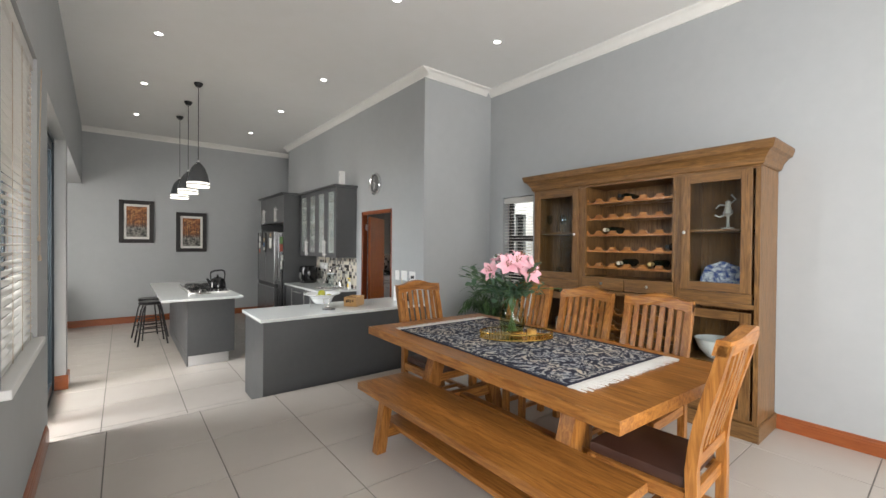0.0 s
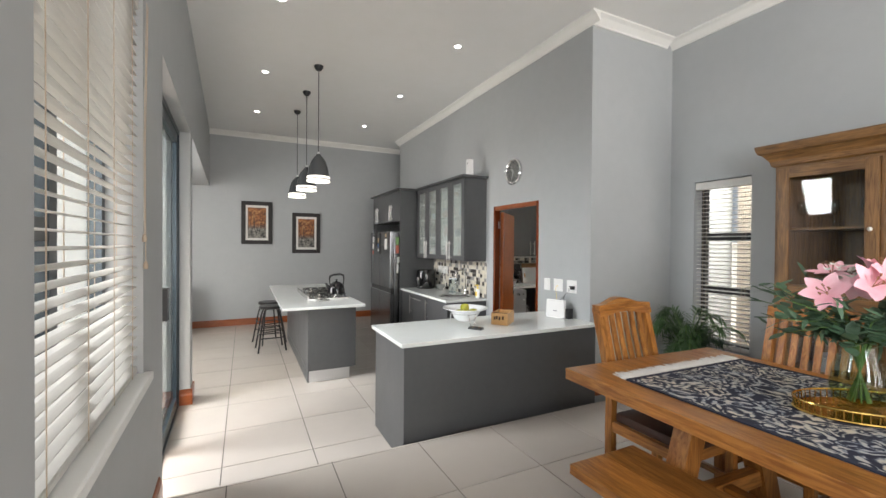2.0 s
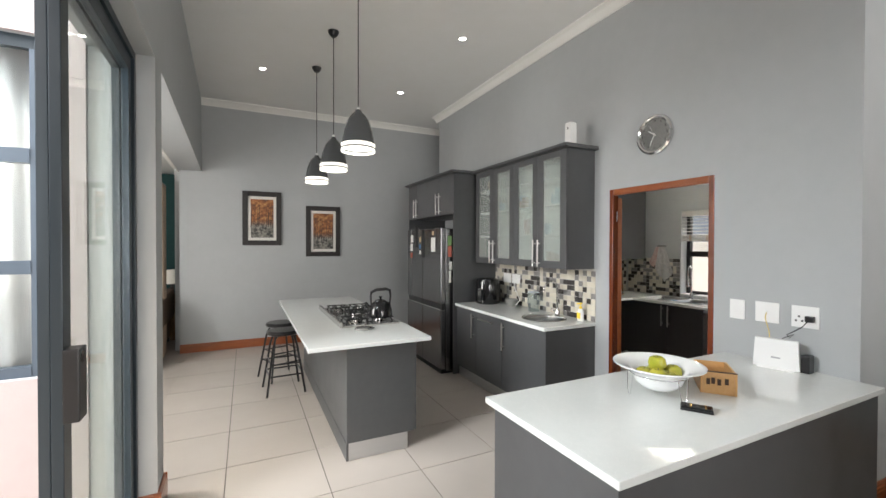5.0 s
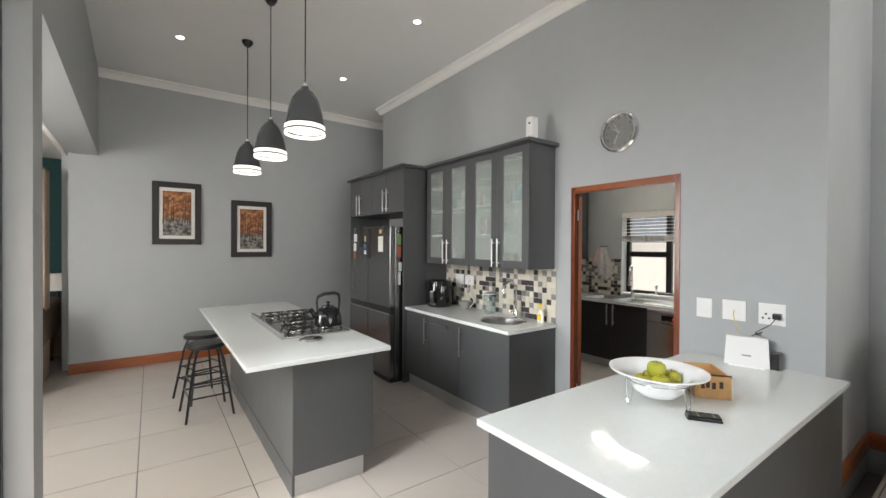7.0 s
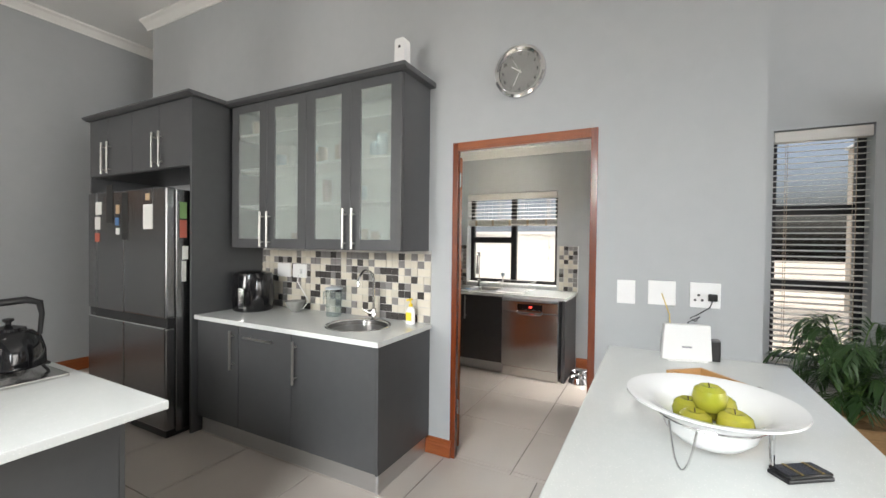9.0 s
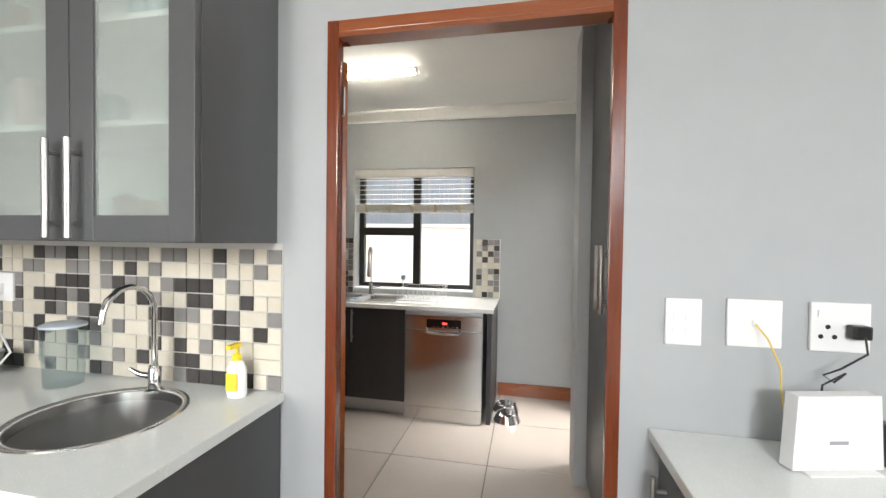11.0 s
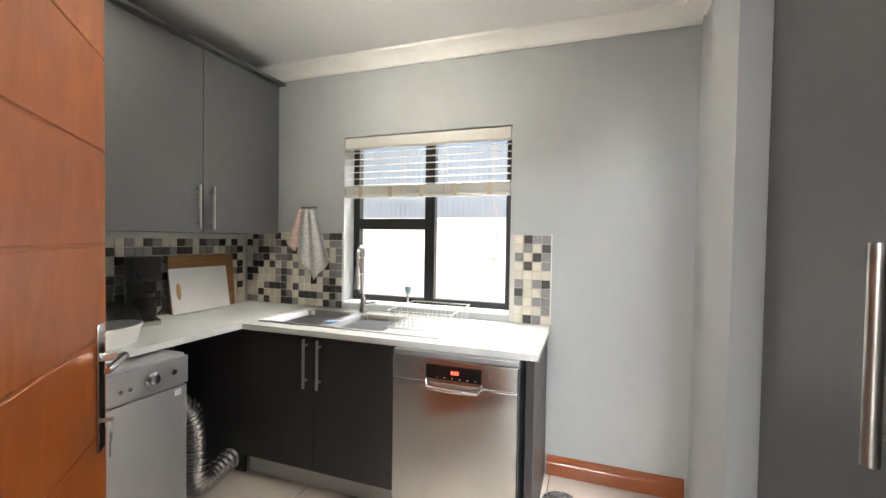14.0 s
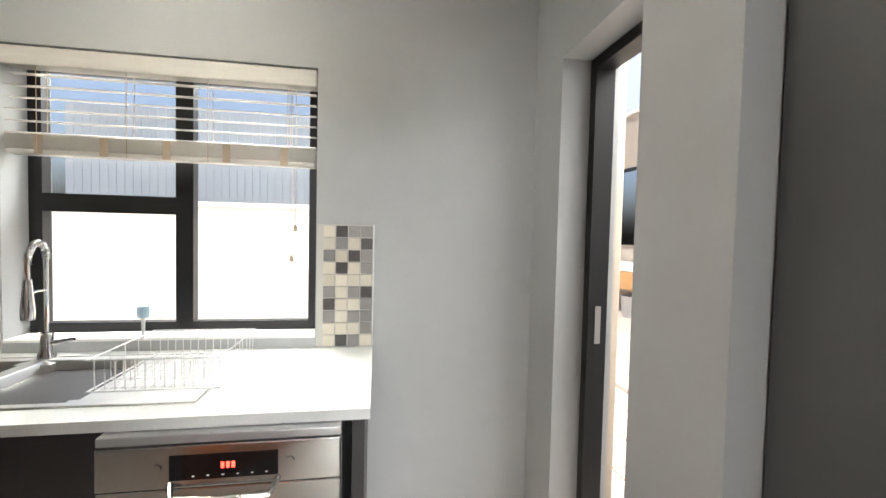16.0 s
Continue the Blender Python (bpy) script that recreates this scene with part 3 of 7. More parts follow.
window_frame("window_1", "charcoal aluminium window behind a venetian blind", LW - 0.16, 2.135, 3.28, 0.985, 2.69, [2.70], [(2.15, 2.68, 1.62)], mat=ALU)
window_frame("window_2", "narrow black aluminium window behind a venetian blind", DW + 0.15, 3.10, 3.61, 0.61, 2.22, [], [(3.115, 3.60, 1.68), (3.115, 3.60, 1.16)])
window_frame("window_3", "black aluminium scullery window over the sink", SCW + 0.15, 5.35, 6.51, 0.915, 2.06, [5.92], [(5.95, 6.47, 1.47)], bar=0.05)
for nm, x0, x1, y0, y1, z in (("sill_1", LW - 0.13, LW + 0.035, 2.10, 3.31, 0.985), ("sill_3", SCW - 0.004, SCW + 0.12, 5.352, 6.508, 0.915)):
    structure(nm, bx(x0, x1, y0, y1, z - 0.03 if nm == "sill_1" else z + 0.001, z + 0.012, b=0.008 if nm == "sill_1" else 0), WHITE, "white painted window sill", "sill")


def venetian(name, label, x, y0, y1, z_low, z_top, n, tilt, slat_w=0.05, raised=0.0, flip=1):
    """A blind of single slats on cords. raised: the height of the gathered stack at the bottom."""
    d = thing(name, label, "blind", x, 0, 0)
    part("head_rail", bx(-0.035, 0.03, y0, y1, z_top - 0.075, z_top - 0.003, b=0.006), BLIND, d, "cream valance")
    c, s = math.cos(radians(tilt)) * slat_w / 2, math.sin(radians(tilt)) * slat_w / 2
    bm = B()
    prism(bm, [(-c, -flip * s - 0.0014), (0, 0.0016), (c, flip * s - 0.0014), (c, flip * s + 0.0014), (0, 0.0046), (-c, -flip * s + 0.0014)], "y", y0 + 0.006, y1 - 0.006)
    me = finish(bm, False)
    me.materials.append(BLIND)
    low = z_low + 0.03 + raised
    for i in range(n):
        piece("slat", me, d, 0, 0, low + (z_top - 0.10 - low) * i / (n - 1))
    if raised:
        k = 14
        for i in range(k):
            part("slat", bx(-slat_w / 2, slat_w / 2, y0 + 0.004, y1 - 0.004, z_low + 0.024 + raised * i / k, z_low + 0.024 + raised * (i + 0.55) / k), BLIND, d)
    part("bottom_rail", bx(-0.026, 0.026, y0 + 0.005, y1 - 0.005, z_low, z_low + 0.022, b=0.006), BLIND, d)
    for f in (0.1, 0.37, 0.63, 0.9) if y1 - y0 > 0.8 else (0.15, 0.85):
        yy = y0 + f * (y1 - y0)
        for xx in (-0.027, 0.027):
            part("ladder_cord", rod(B(), (xx, yy, z_low), (xx, yy, z_top - 0.07), 0.0016, seg=5), CORD, d)
    return d


venetian("venetian_blind", "cream wooden venetian blind with open slats in front of the window", LW - 0.045, 2.14, 3.275, 1.005, 2.685, 36, 7, flip=-1)
bl = venetian("venetian_blind", "narrow cream venetian blind lowered over the tall window", DW + 0.045, 3.105, 3.605, 0.62, 2.215, 38, 6, slat_w=0.046)
bm = B()
for yy, zl in ((3.22, 1.62), (3.25, 1.50)):
    tube(bm, [(-0.028 + LW - 0.02 + 0.07, yy, 2.62), (LW + 0.012, yy, 2.0), (LW + 0.014, yy, zl)], 0.0018, 5)
    lathe(bm, [(0, 0), (0.008, 0.0), (0.010, 0.014), (0.006, 0.032), (0, 0.036)], (LW + 0.014, yy, zl - 0.034), 10)
tagged(part("blind_pull_cord", bm, CORD, None, smooth=True), "brown pull cords with small tassels hanging from the blind", "cord")
bl = venetian("venetian_blind", "cream venetian blind half raised over the scullery window", SCW + 0.03, 5.355, 6.505, 1.645, 2.055, 6, 8, raised=0.055)
for k in range(5):
    yy = 5.47 + k * 0.225
    part("ladder_tape", bx(-0.0275, -0.0262, yy, yy + 0.03, 1.648, 1.722), CORD, bl)
bm = B()
for yy, zl in ((5.44, 1.40), (5.455, 1.27)):
    tube(bm, [(SCW + 0.02, yy, 1.99), (SCW + 0.02, yy, zl)], 0.0014, 5)
    lathe(bm, [(0, 0), (0.007, 0.0), (0.009, 0.012), (0.005, 0.028), (0, 0.03)], (SCW + 0.02, yy, zl - 0.03), 10)
tagged(part("blind_pull_cord", bm, CORD, None, smooth=True), "thin pull cords of the scullery blind", "cord")


# ---- kitchen cabinets ----
def handle_bar(parent, axis, p, length, out, mat=NICKEL, r=0.008, stand=0.032):
    """A T-bar pull: axis 'z' upright or along 'y' or 'x'; p its middle on the door; out the way it stands off."""
    p, o = Vector(p), Vector(out)
    a = {"x": Vector((1, 0, 0)), "y": Vector((0, 1, 0)), "z": Vector((0, 0, 1))}[axis]
    bm = rod(B(), p + o * stand - a * length / 2, p + o * stand + a * length / 2, r, seg=10)
    for s in (-0.36, 0.36):
        rod(bm, p + a * length * s, p + a * length * s + o * stand, r * 0.75, seg=8)
    return part("handle", bm, mat, parent, "brushed steel bar handle", True)


def front(parent, name, x0, x1, y0, y1, z0, z1, mat=CAB):
    return part(name, bx(x0, x1, y0, y1, z0, z1, b=0.002), mat, parent)


CT = 0.875     # worktop height
# base unit below the prep sink
u = thing("base_cabinet", "dark grey kitchen base cabinet with three plain doors", "cabinet", 2.29, 5.68, 0)
part("body", bx(0.02, 0.575, 0.002, 1.635, 0.12, CT - 0.032), CAB, u)
part("side_panel", bx(-0.002, 0.575, -0.014, 0.0015, 0.12, CT - 0.032), CAB, u)
d1 = front(u, "door", 0.0, 0.019, 0.004, 0.66, 0.125, CT - 0.036)
handle_bar(d1, "z", (0.0, 0.618, 0.668), 0.27, (-1, 0, 0))
d2 = front(u, "door", 0.0, 0.019, 0.664, 1.17, 0.125, CT - 0.036)
handle_bar(d2, "y", (0.0, 0.945, 0.772), 0.28, (-1, 0, 0))
d3 = front(u, "door", 0.0, 0.019, 1.174, 1.63, 0.125, CT - 0.036)
handle_bar(d3, "z", (0.0, 1.222, 0.668), 0.27, (-1, 0, 0))
bm = bx(0.03, 0.045, 0.02, 1.62, 0.0, 0.12)
box(bm, 0.045, 0.575, 0.005, 0.02, 0.0, 0.12)
rod(bm, (0.036, 0.012, 0.0), (0.036, 0.012, 0.12), 0.014, seg=10)
part("plinth", bm, KICK, u, "brushed aluminium plinth")


prep = thing("worktop", "white quartz worktop with a round steel sink cut in", "worktop", 2.265, 5.655, CT - 0.03)
SX, SY, SR = 0.325, 0.40, 0.205


def slab_with_round_hole(w, d, h, cx, cy, r):
    bm = B()
    n = 32
    outer, inner = [], []
    for k in range(n):
        a = 2 * math.pi * (k + 0.5) / n
        c, s = math.cos(a), math.sin(a)
        inner.append((cx + r * c, cy + r * s))
        tx = ((w - cx) / c if c > 0 else -cx / c) if abs(c) > 1e-6 else 1e9
        ty = ((d - cy) / s if s > 0 else -cy / s) if abs(s) > 1e-6 else 1e9
        t = min(tx, ty)
        outer.append((cx + t * c, cy + t * s))
    corners = [(0, 0), (w, 0), (w, d), (0, d)]
    for q in corners:
        k = min(range(n), key=lambda j: (outer[j][0] - q[0]) ** 2 + (outer[j][1] - q[1]) ** 2)
        outer[k] = q
    rings = []
    for loop, z in ((inner, 0), (outer, 0), (outer, h), (inner, h)):
        rings.append([bm.verts.new((x, y, z)) for x, y in loop])
    ring_faces(bm, rings, False, True)
    return bm


part("slab", slab_with_round_hole(0.605, 1.66, 0.03, SX, SY, SR - 0.008), QUARTZ, prep)
bm = lathe(B(), [(SR + 0.012, 0.0302), (SR + 0.010, 0.034), (SR, 0.0335), (SR - 0.010, 0.026), (SR - 0.016, -0.11), (SR - 0.05, -0.135), (0.035, -0.138), (0.03, -0.142), (0, -0.142)], (SX, SY, 0), 40)
part("sink_bowl", bm, STEEL, prep, "round brushed steel sink bowl", True)
t = thing("kitchen_tap", "tall chrome swan-neck tap behind the round sink", "tap", 2.775, 6.07, CT)
bm = lathe(B(), [(0, 0), (0.026, 0), (0.026, 0.008), (0.019, 0.014), (0.018, 0.075), (0.012, 0.085), (0, 0.085)], seg=20)
part("tap_body", bm, CHROME, t, smooth=True)
bm = tube(B(), [(0, 0, 0.08), (0, 0, 0.27)] + [(-0.085 + 0.085 * math.cos(a), 0, 0.27 + 0.085 * math.sin(a)) for a in (0.3, 0.7, 1.1, 1.57, 2.0, 2.5, 2.9)] + [(-0.172, 0, 0.255)], 0.0095, 12)
part("spout", bm, CHROME, t, smooth=True)
bm = tube(B(), [(0, 0.015, 0.05), (-0.01, 0.045, 0.055), (-0.02, 0.075, 0.075)], [0.012, 0.009, 0.006], 10)
part("lever", bm, CHROME, t, smooth=True)

# glazed wall cabinet
u = thing("wall_cabinet", "dark grey wall cabinet with four frosted glass doors", "cabinet", 2.53, 5.685, 1.37)
part("side_panel", bx(0.02, 0.34, 0, 0.018, 0, 1.09), CAB, u)
part("side_panel", bx(0.02, 0.34, 1.567, 1.585, 0, 1.09), CAB, u)
part("bottom_panel", bx(0.02, 0.34, 0.0182, 1.5668, 0, 0.018), CAB, u)
part("top_panel", bx(0.02, 0.34, 0.0182, 1.5668, 1.072, 1.09), CAB, u)
part("back_panel", bx(0.328, 0.34, 0.0182, 1.5668, 0.0182, 1.0718), PLASTIC, u)
for z in (0.31, 0.59, 0.85):
    part("shelf", bx(0.026, 0.326, 0.02, 1.565, z, z + 0.016), PLASTIC, u, "white shelf")
for k in range(4):
    y0, y1 = 0.003 + k * 0.3955, 0.003 + (k + 1) * 0.3955 - 0.003
    fw = 0.078
    bm = bx(0, 0.019, y0, y0 + fw, 0.002, 1.088, b=0.002)
    box(bm, 0, 0.019, y1 - fw, y1, 0.002, 1.088, b=0.002)
    box(bm, 0.0005, 0.0185, y0 + fw, y1 - fw, 0.002, 0.07)
    box(bm, 0.0005, 0.0185, y0 + fw, y1 - fw, 1.028, 1.088)
    dr = part("door", bm, CAB, u)
    part("pane", bx(0.006, 0.011, y0 + fw, y1 - fw, 0.07, 1.028), FROSTED, dr, "frosted glass pane")
    hy = y1 - 0.035 if k % 2 == 0 else y0 + 0.035
    handle_bar(dr, "z", (0, hy, 0.14), 0.26, (-1, 0, 0))
rng = random.Random(4)
cups = (material("cup_white", (0.7, 0.7, 0.68), 0.3), material("cup_orange", (0.60, 0.46, 0.36), 0.4), material("cup_blue", (0.45, 0.58, 0.66), 0.4), material("cup_pink", (0.66, 0.52, 0.50), 0.4))
for k in range(26):
    zz = rng.choice((1.37 + 0.018, 1.37 + 0.326, 1.37 + 0.606, 1.37 + 0.866)) + 0.0005
    c = thing("stored_cup", "cup standing behind the frosted glass", "cup", 2.53 + rng.uniform(0.10, 0.24), 5.685 + 0.07 + k * 0.057, zz, group="cups behind frosted glass")
    h, r = rng.uniform(0.08, 0.17), rng.uniform(0.026, 0.04)
    part("cup_body", lathe(B(), [(0, 0), (r * 0.8, 0), (r, h * 0.4), (r, h), (r * 0.9, h), (r * 0.86, 0.01), (0, 0.008)], seg=12), cups[rng.randrange(4)], c, smooth=True)
part("cornice", prism(B(), [(-0.050, 1.125), (-0.050, 1.103), (-0.02, 1.091), (0.34, 1.091), (0.34, 1.125)], "y", -0.045, 1.60), CAB, u, "grey cornice board")

# tall unit round the fridge
u = thing("tall_fridge_cabinet", "dark grey tall cabinet with top doors round the fridge", "cabinet", 2.25, 7.325, 0)
part("side_panel", bx(0, 0.62, 0, 0.02, 0, 2.47), CAB, u)
part("side_panel", bx(0, 0.62, 1.50, 1.52, 0, 2.47), CAB, u)
part("top_box", bx(0.02, 0.62, 0.02, 1.50, 1.97, 2.47), CAB, u)
for (a, b), hy in zip(((0.022, 0.418), (0.422, 0.812), (0.816, 1.203), (1.207, 1.498)), (0.372, 0.468, 1.155, 1.252)):
    dr = front(u, "door", 0, 0.019, a, b, 1.975, 2.468)
    handle_bar(dr, "z", (0, hy, 2.12), 0.27, (-1, 0, 0))
part("cornice", prism(B(), [(-0.055, 2.50), (-0.055, 2.488), (-0.03, 2.475), (-0.02, 2.471), (0.62, 2.471), (0.62, 2.50)], "y", -0.05, 1.54), CAB, u, "grey cornice board")

f = thing("fridge", "dark steel french-door fridge with magnets and notes", "fridge", 2.10, 7.38, 0)
part("body", bx(0.075, 0.73, 0.005, 1.12, 0.03, 1.79, b=0.006), FRIDGE, f)
for a, b, z0, z1, nm in ((0.0, 0.56, 0.86, 1.80, "door"), (0.564, 1.125, 0.86, 1.80, "door"), (0.0, 0.56, 0.06, 0.79, "freezer_door"), (0.564, 1.125, 0.06, 0.79, "freezer_door")):
    part(nm, bx(0, 0.07, a, b, z0, z1, b=0.012), FRIDGE, f)
part("handle_recess", bx(0.02, 0.074, 0.01, 1.115, 0.79, 0.86), BLACK, f)
part("handle_lip", bx(0.002, 0.02, 0.02, 1.10, 0.782, 0.796, b=0.003), CHROME, f, "bright handle lip")
part("feet", bx(0.02, 0.70, 0.02, 1.10, 0.0, 0.05), BLACK, f)
rng = random.Random(8)
note_mats = [material("note_%s" % n, c, 0.6) for n, c in (("white", (0.75, 0.75, 0.72)), ("red", (0.45, 0.12, 0.08)), ("green", (0.18, 0.32, 0.12)), ("blue", (0.08, 0.18, 0.36)), ("tan", (0.5, 0.36, 0.22)), ("black", (0.02, 0.02, 0.02)))]
for y, z, w, h, m in ((0.16, 1.50, 0.12, 0.18, 0), (0.20, 1.71, 0.05, 0.05, 4), (0.62, 1.62, 0.05, 0.07, 4), (0.63, 1.53, 0.05, 0.06, 3), (0.62, 1.46, 0.05, 0.05, 0), (0.72, 1.55, 0.09, 0.30, 5), (0.50, 1.42, 0.08, 0.36, 5), (0.90, 1.62, 0.09, 0.10, 0), (0.92, 1.50, 0.08, 0.10, 0), (0.93, 1.40, 0.07, 0.07, 1)):
    part("fridge_magnet", bx(-0.004, 0.0005, y, y + w, z, z + h), note_mats[m], f)
for x, z, w, h, m in ((0.10, 1.58, 0.05, 0.12, 2), (0.10, 1.44, 0.05, 0.13, 1), (0.12, 1.28, 0.04, 0.10, 0), (0.115, 1.12, 0.03, 0.15, 0)):
    part("fridge_magnet", bx(x, x + w, 0.001, 0.0055, z, z + h), note_mats[m], f)

# island
u = thing("kitchen_island", "dark grey kitchen island cabinet with an aluminium kick plate", "kitchen island", 0.62, 5.87, 0)
part("body", bx(0, 0.53, 0, 2.45, 0.13, CT - 0.031, b=0.002), CAB, u)
part("left_panel", bx(-0.004, 0.012, -0.003, 2.45, 0.002, 0.1295), CAB, u)
bm = bx(0.0125, 0.475, 0.0, 0.014, 0.002, 0.1295)
box(bm, 0.461, 0.475, 0.0145, 2.44, 0.002, 0.1295)
part("plinth", bm, KICK, u, "brushed aluminium kick plate")
for a in range(4):
    dr = front(u, "door", 0.531, 0.549, 0.003 + a * 0.612, 0.609 + a * 0.612, 0.135, CT - 0.035)
    handle_bar(dr, "z", (0.549, 0.56 + a * 0.612, 0.62), 0.26, (1, 0, 0))
tagged(part("island_worktop", bx(0.34, 1.262, 5.79, 8.50, CT - 0.03, CT, b=0.004), QUARTZ), "white quartz island worktop with a wide overhang", "worktop")

# peninsula
u = thing("peninsula_cabinet", "dark grey peninsula cabinet between kitchen and dining room", "cabinet", 1.0, 3.79, 0)
part("body", bx(0, 1.868, 0, 0.70, 0.002, CT - 0.031, b=0.002), CAB, u)
for a in range(3):
    dr = front(u, "door", 0.02 + a * 0.613, 0.629 + a * 0.613, 0.701, 0.719, 0.13, CT - 0.035)
    handle_bar(dr, "z", (0.59 + a * 0.60, 0.719, 0.65), 0.26, (0, 1, 0))
tagged(part("peninsula_worktop", bx(0.975, 2.868, 3.765, 4.535, CT - 0.03, CT, b=0.004), QUARTZ), "white speckled quartz peninsula worktop", "worktop")


# ---- hob and things on the island ----
h = thing("gas_hob", "wide steel gas hob with black cast iron grates", "hob", 0.68, 6.38, CT)
part("tray", bx(0.012, 0.53, 0.0, 1.12, 0.001, 0.016, b=0.004), STEEL, h)
part("side_trim", bx(0.0, 0.022, 0.0, 1.12, 0.001, 0.05, b=0.004), STEEL, h, "raised steel trim strip")
for bxx, byy, r in ((0.17, 0.20, 0.05), (0.40, 0.20, 0.038), (0.28, 0.56, 0.07), (0.17, 0.92, 0.038), (0.40, 0.92, 0.05)):
    bm = lathe(B(), [(0, 0.016), (r * 1.3, 0.016), (r * 1.25, 0.021), (r, 0.023), (r, 0.032), (r * 0.9, 0.036), (0, 0.037)], (bxx, byy, 0), 24)
    part("burner", bm, STEEL, h, smooth=True)
    bm = B()
    for k in range(4):
        a = math.pi / 4 + k * math.pi / 2
        tube(bm, [(bxx + 0.035 * math.cos(a), byy + 0.035 * math.sin(a), 0.052), (bxx + 0.11 * math.cos(a), byy + 0.11 * math.sin(a), 0.054), (bxx + 0.14 * math.cos(a), byy + 0.14 * math.sin(a), 0.017)], 0.006, 6)
    tube(bm, [(bxx + sx * 0.10, byy + sy * 0.10, 0.05) for sx, sy in ((-1, -1), (1, -1), (1, 1), (-1, 1))], 0.006, 6, True)
    part("grate", bm, BLACK_MATT, h)
for k in range(5):
    bm = lathe(B(), [(0, 0.016), (0.018, 0.016), (0.016, 0.034), (0, 0.035)], (0.49, 0.36 + 0.1 * k, 0), 14)
    part("knob", bm, BLACK, h, smooth=True)
tagged(part("hob_lid", lathe(B(), [(0, 0), (0.075, 0.0), (0.085, 0.006), (0.08, 0.014), (0.03, 0.018), (0, 0.018)], (0.86, 6.27, CT + 0.0005), 28, 1.0, 0.8), STEEL, smooth=True), "flat round steel burner lid on the white worktop", "lid")

k = thing("kettle", "glossy black stovetop kettle with an arched handle", "kettle", 1.06, 6.47, CT + 0.062)
part("kettle_body", lathe(B(), [(0, 0), (0.095, 0), (0.105, 0.008), (0.103, 0.06), (0.09, 0.11), (0.066, 0.135), (0.05, 0.14), (0, 0.14)], seg=32), BLACK_GLOSS, k, smooth=True)
part("kettle_lid", lathe(B(), [(0.05, 0.14), (0.048, 0.15), (0.018, 0.158), (0.008, 0.162), (0.009, 0.17), (0.016, 0.176), (0.016, 0.184), (0, 0.188)], seg=24), BLACK_GLOSS, k, smooth=True)
part("spout", tube(B(), [(-0.08, 0.01, 0.06), (-0.115, 0.015, 0.10), (-0.135, 0.02, 0.135)], [0.024, 0.018, 0.013], 12), BLACK_GLOSS, k, smooth=True)
part("handle", tube(B(), [(-0.085, 0, 0.11), (-0.092, 0, 0.19), (-0.085, 0, 0.225), (-0.04, 0, 0.245), (0.05, 0, 0.25), (0.088, 0, 0.235), (0.095, 0, 0.19), (0.088, 0, 0.11)], [0.008, 0.009, 0.013, 0.014, 0.014, 0.013, 0.009, 0.008], 10), BLACK, k, smooth=True)


def bar_stool(x, y, rz):
    s = thing("bar_stool", "black metal bar stool with a round padded seat", "stool", x, y, 0, rz, group="stools at the island")
    part("seat", lathe(B(), [(0, 0.615), (0.155, 0.615), (0.165, 0.622), (0.168, 0.64), (0.155, 0.658), (0, 0.662)], seg=30), BLACK, s, "black padded seat", True)
    for k in range(4):
        a = math.pi / 4 + k * math.pi / 2
        c, q = math.cos(a), math.sin(a)
        part("leg", tube(B(), [(0.10 * c, 0.10 * q, 0.612), (0.135 * c, 0.135 * q, 0.585), (0.17 * c, 0.17 * q, 0.5), (0.27 * c, 0.27 * q, 0.0)], 0.011, 8), BLACK, s, smooth=True)
    for z, r in ((0.20, 0.235), (0.32, 0.212)):
        for k in range(4):
            a, b = math.pi / 4 + k * math.pi / 2, math.pi / 4 + (k + 1) * math.pi / 2
            part("rung", rod(B(), (r * math.cos(a), r * math.sin(a), z + 0.02 * (k % 2)), (r * math.cos(b), r * math.sin(b), z + 0.02 * (k % 2)), 0.008, seg=8), BLACK, s)
    return s


s0 = bar_stool(0.33, 7.66, 4)
copy_thing(s0, pose(0.335, 8.14, 0, 0, 0, 20))


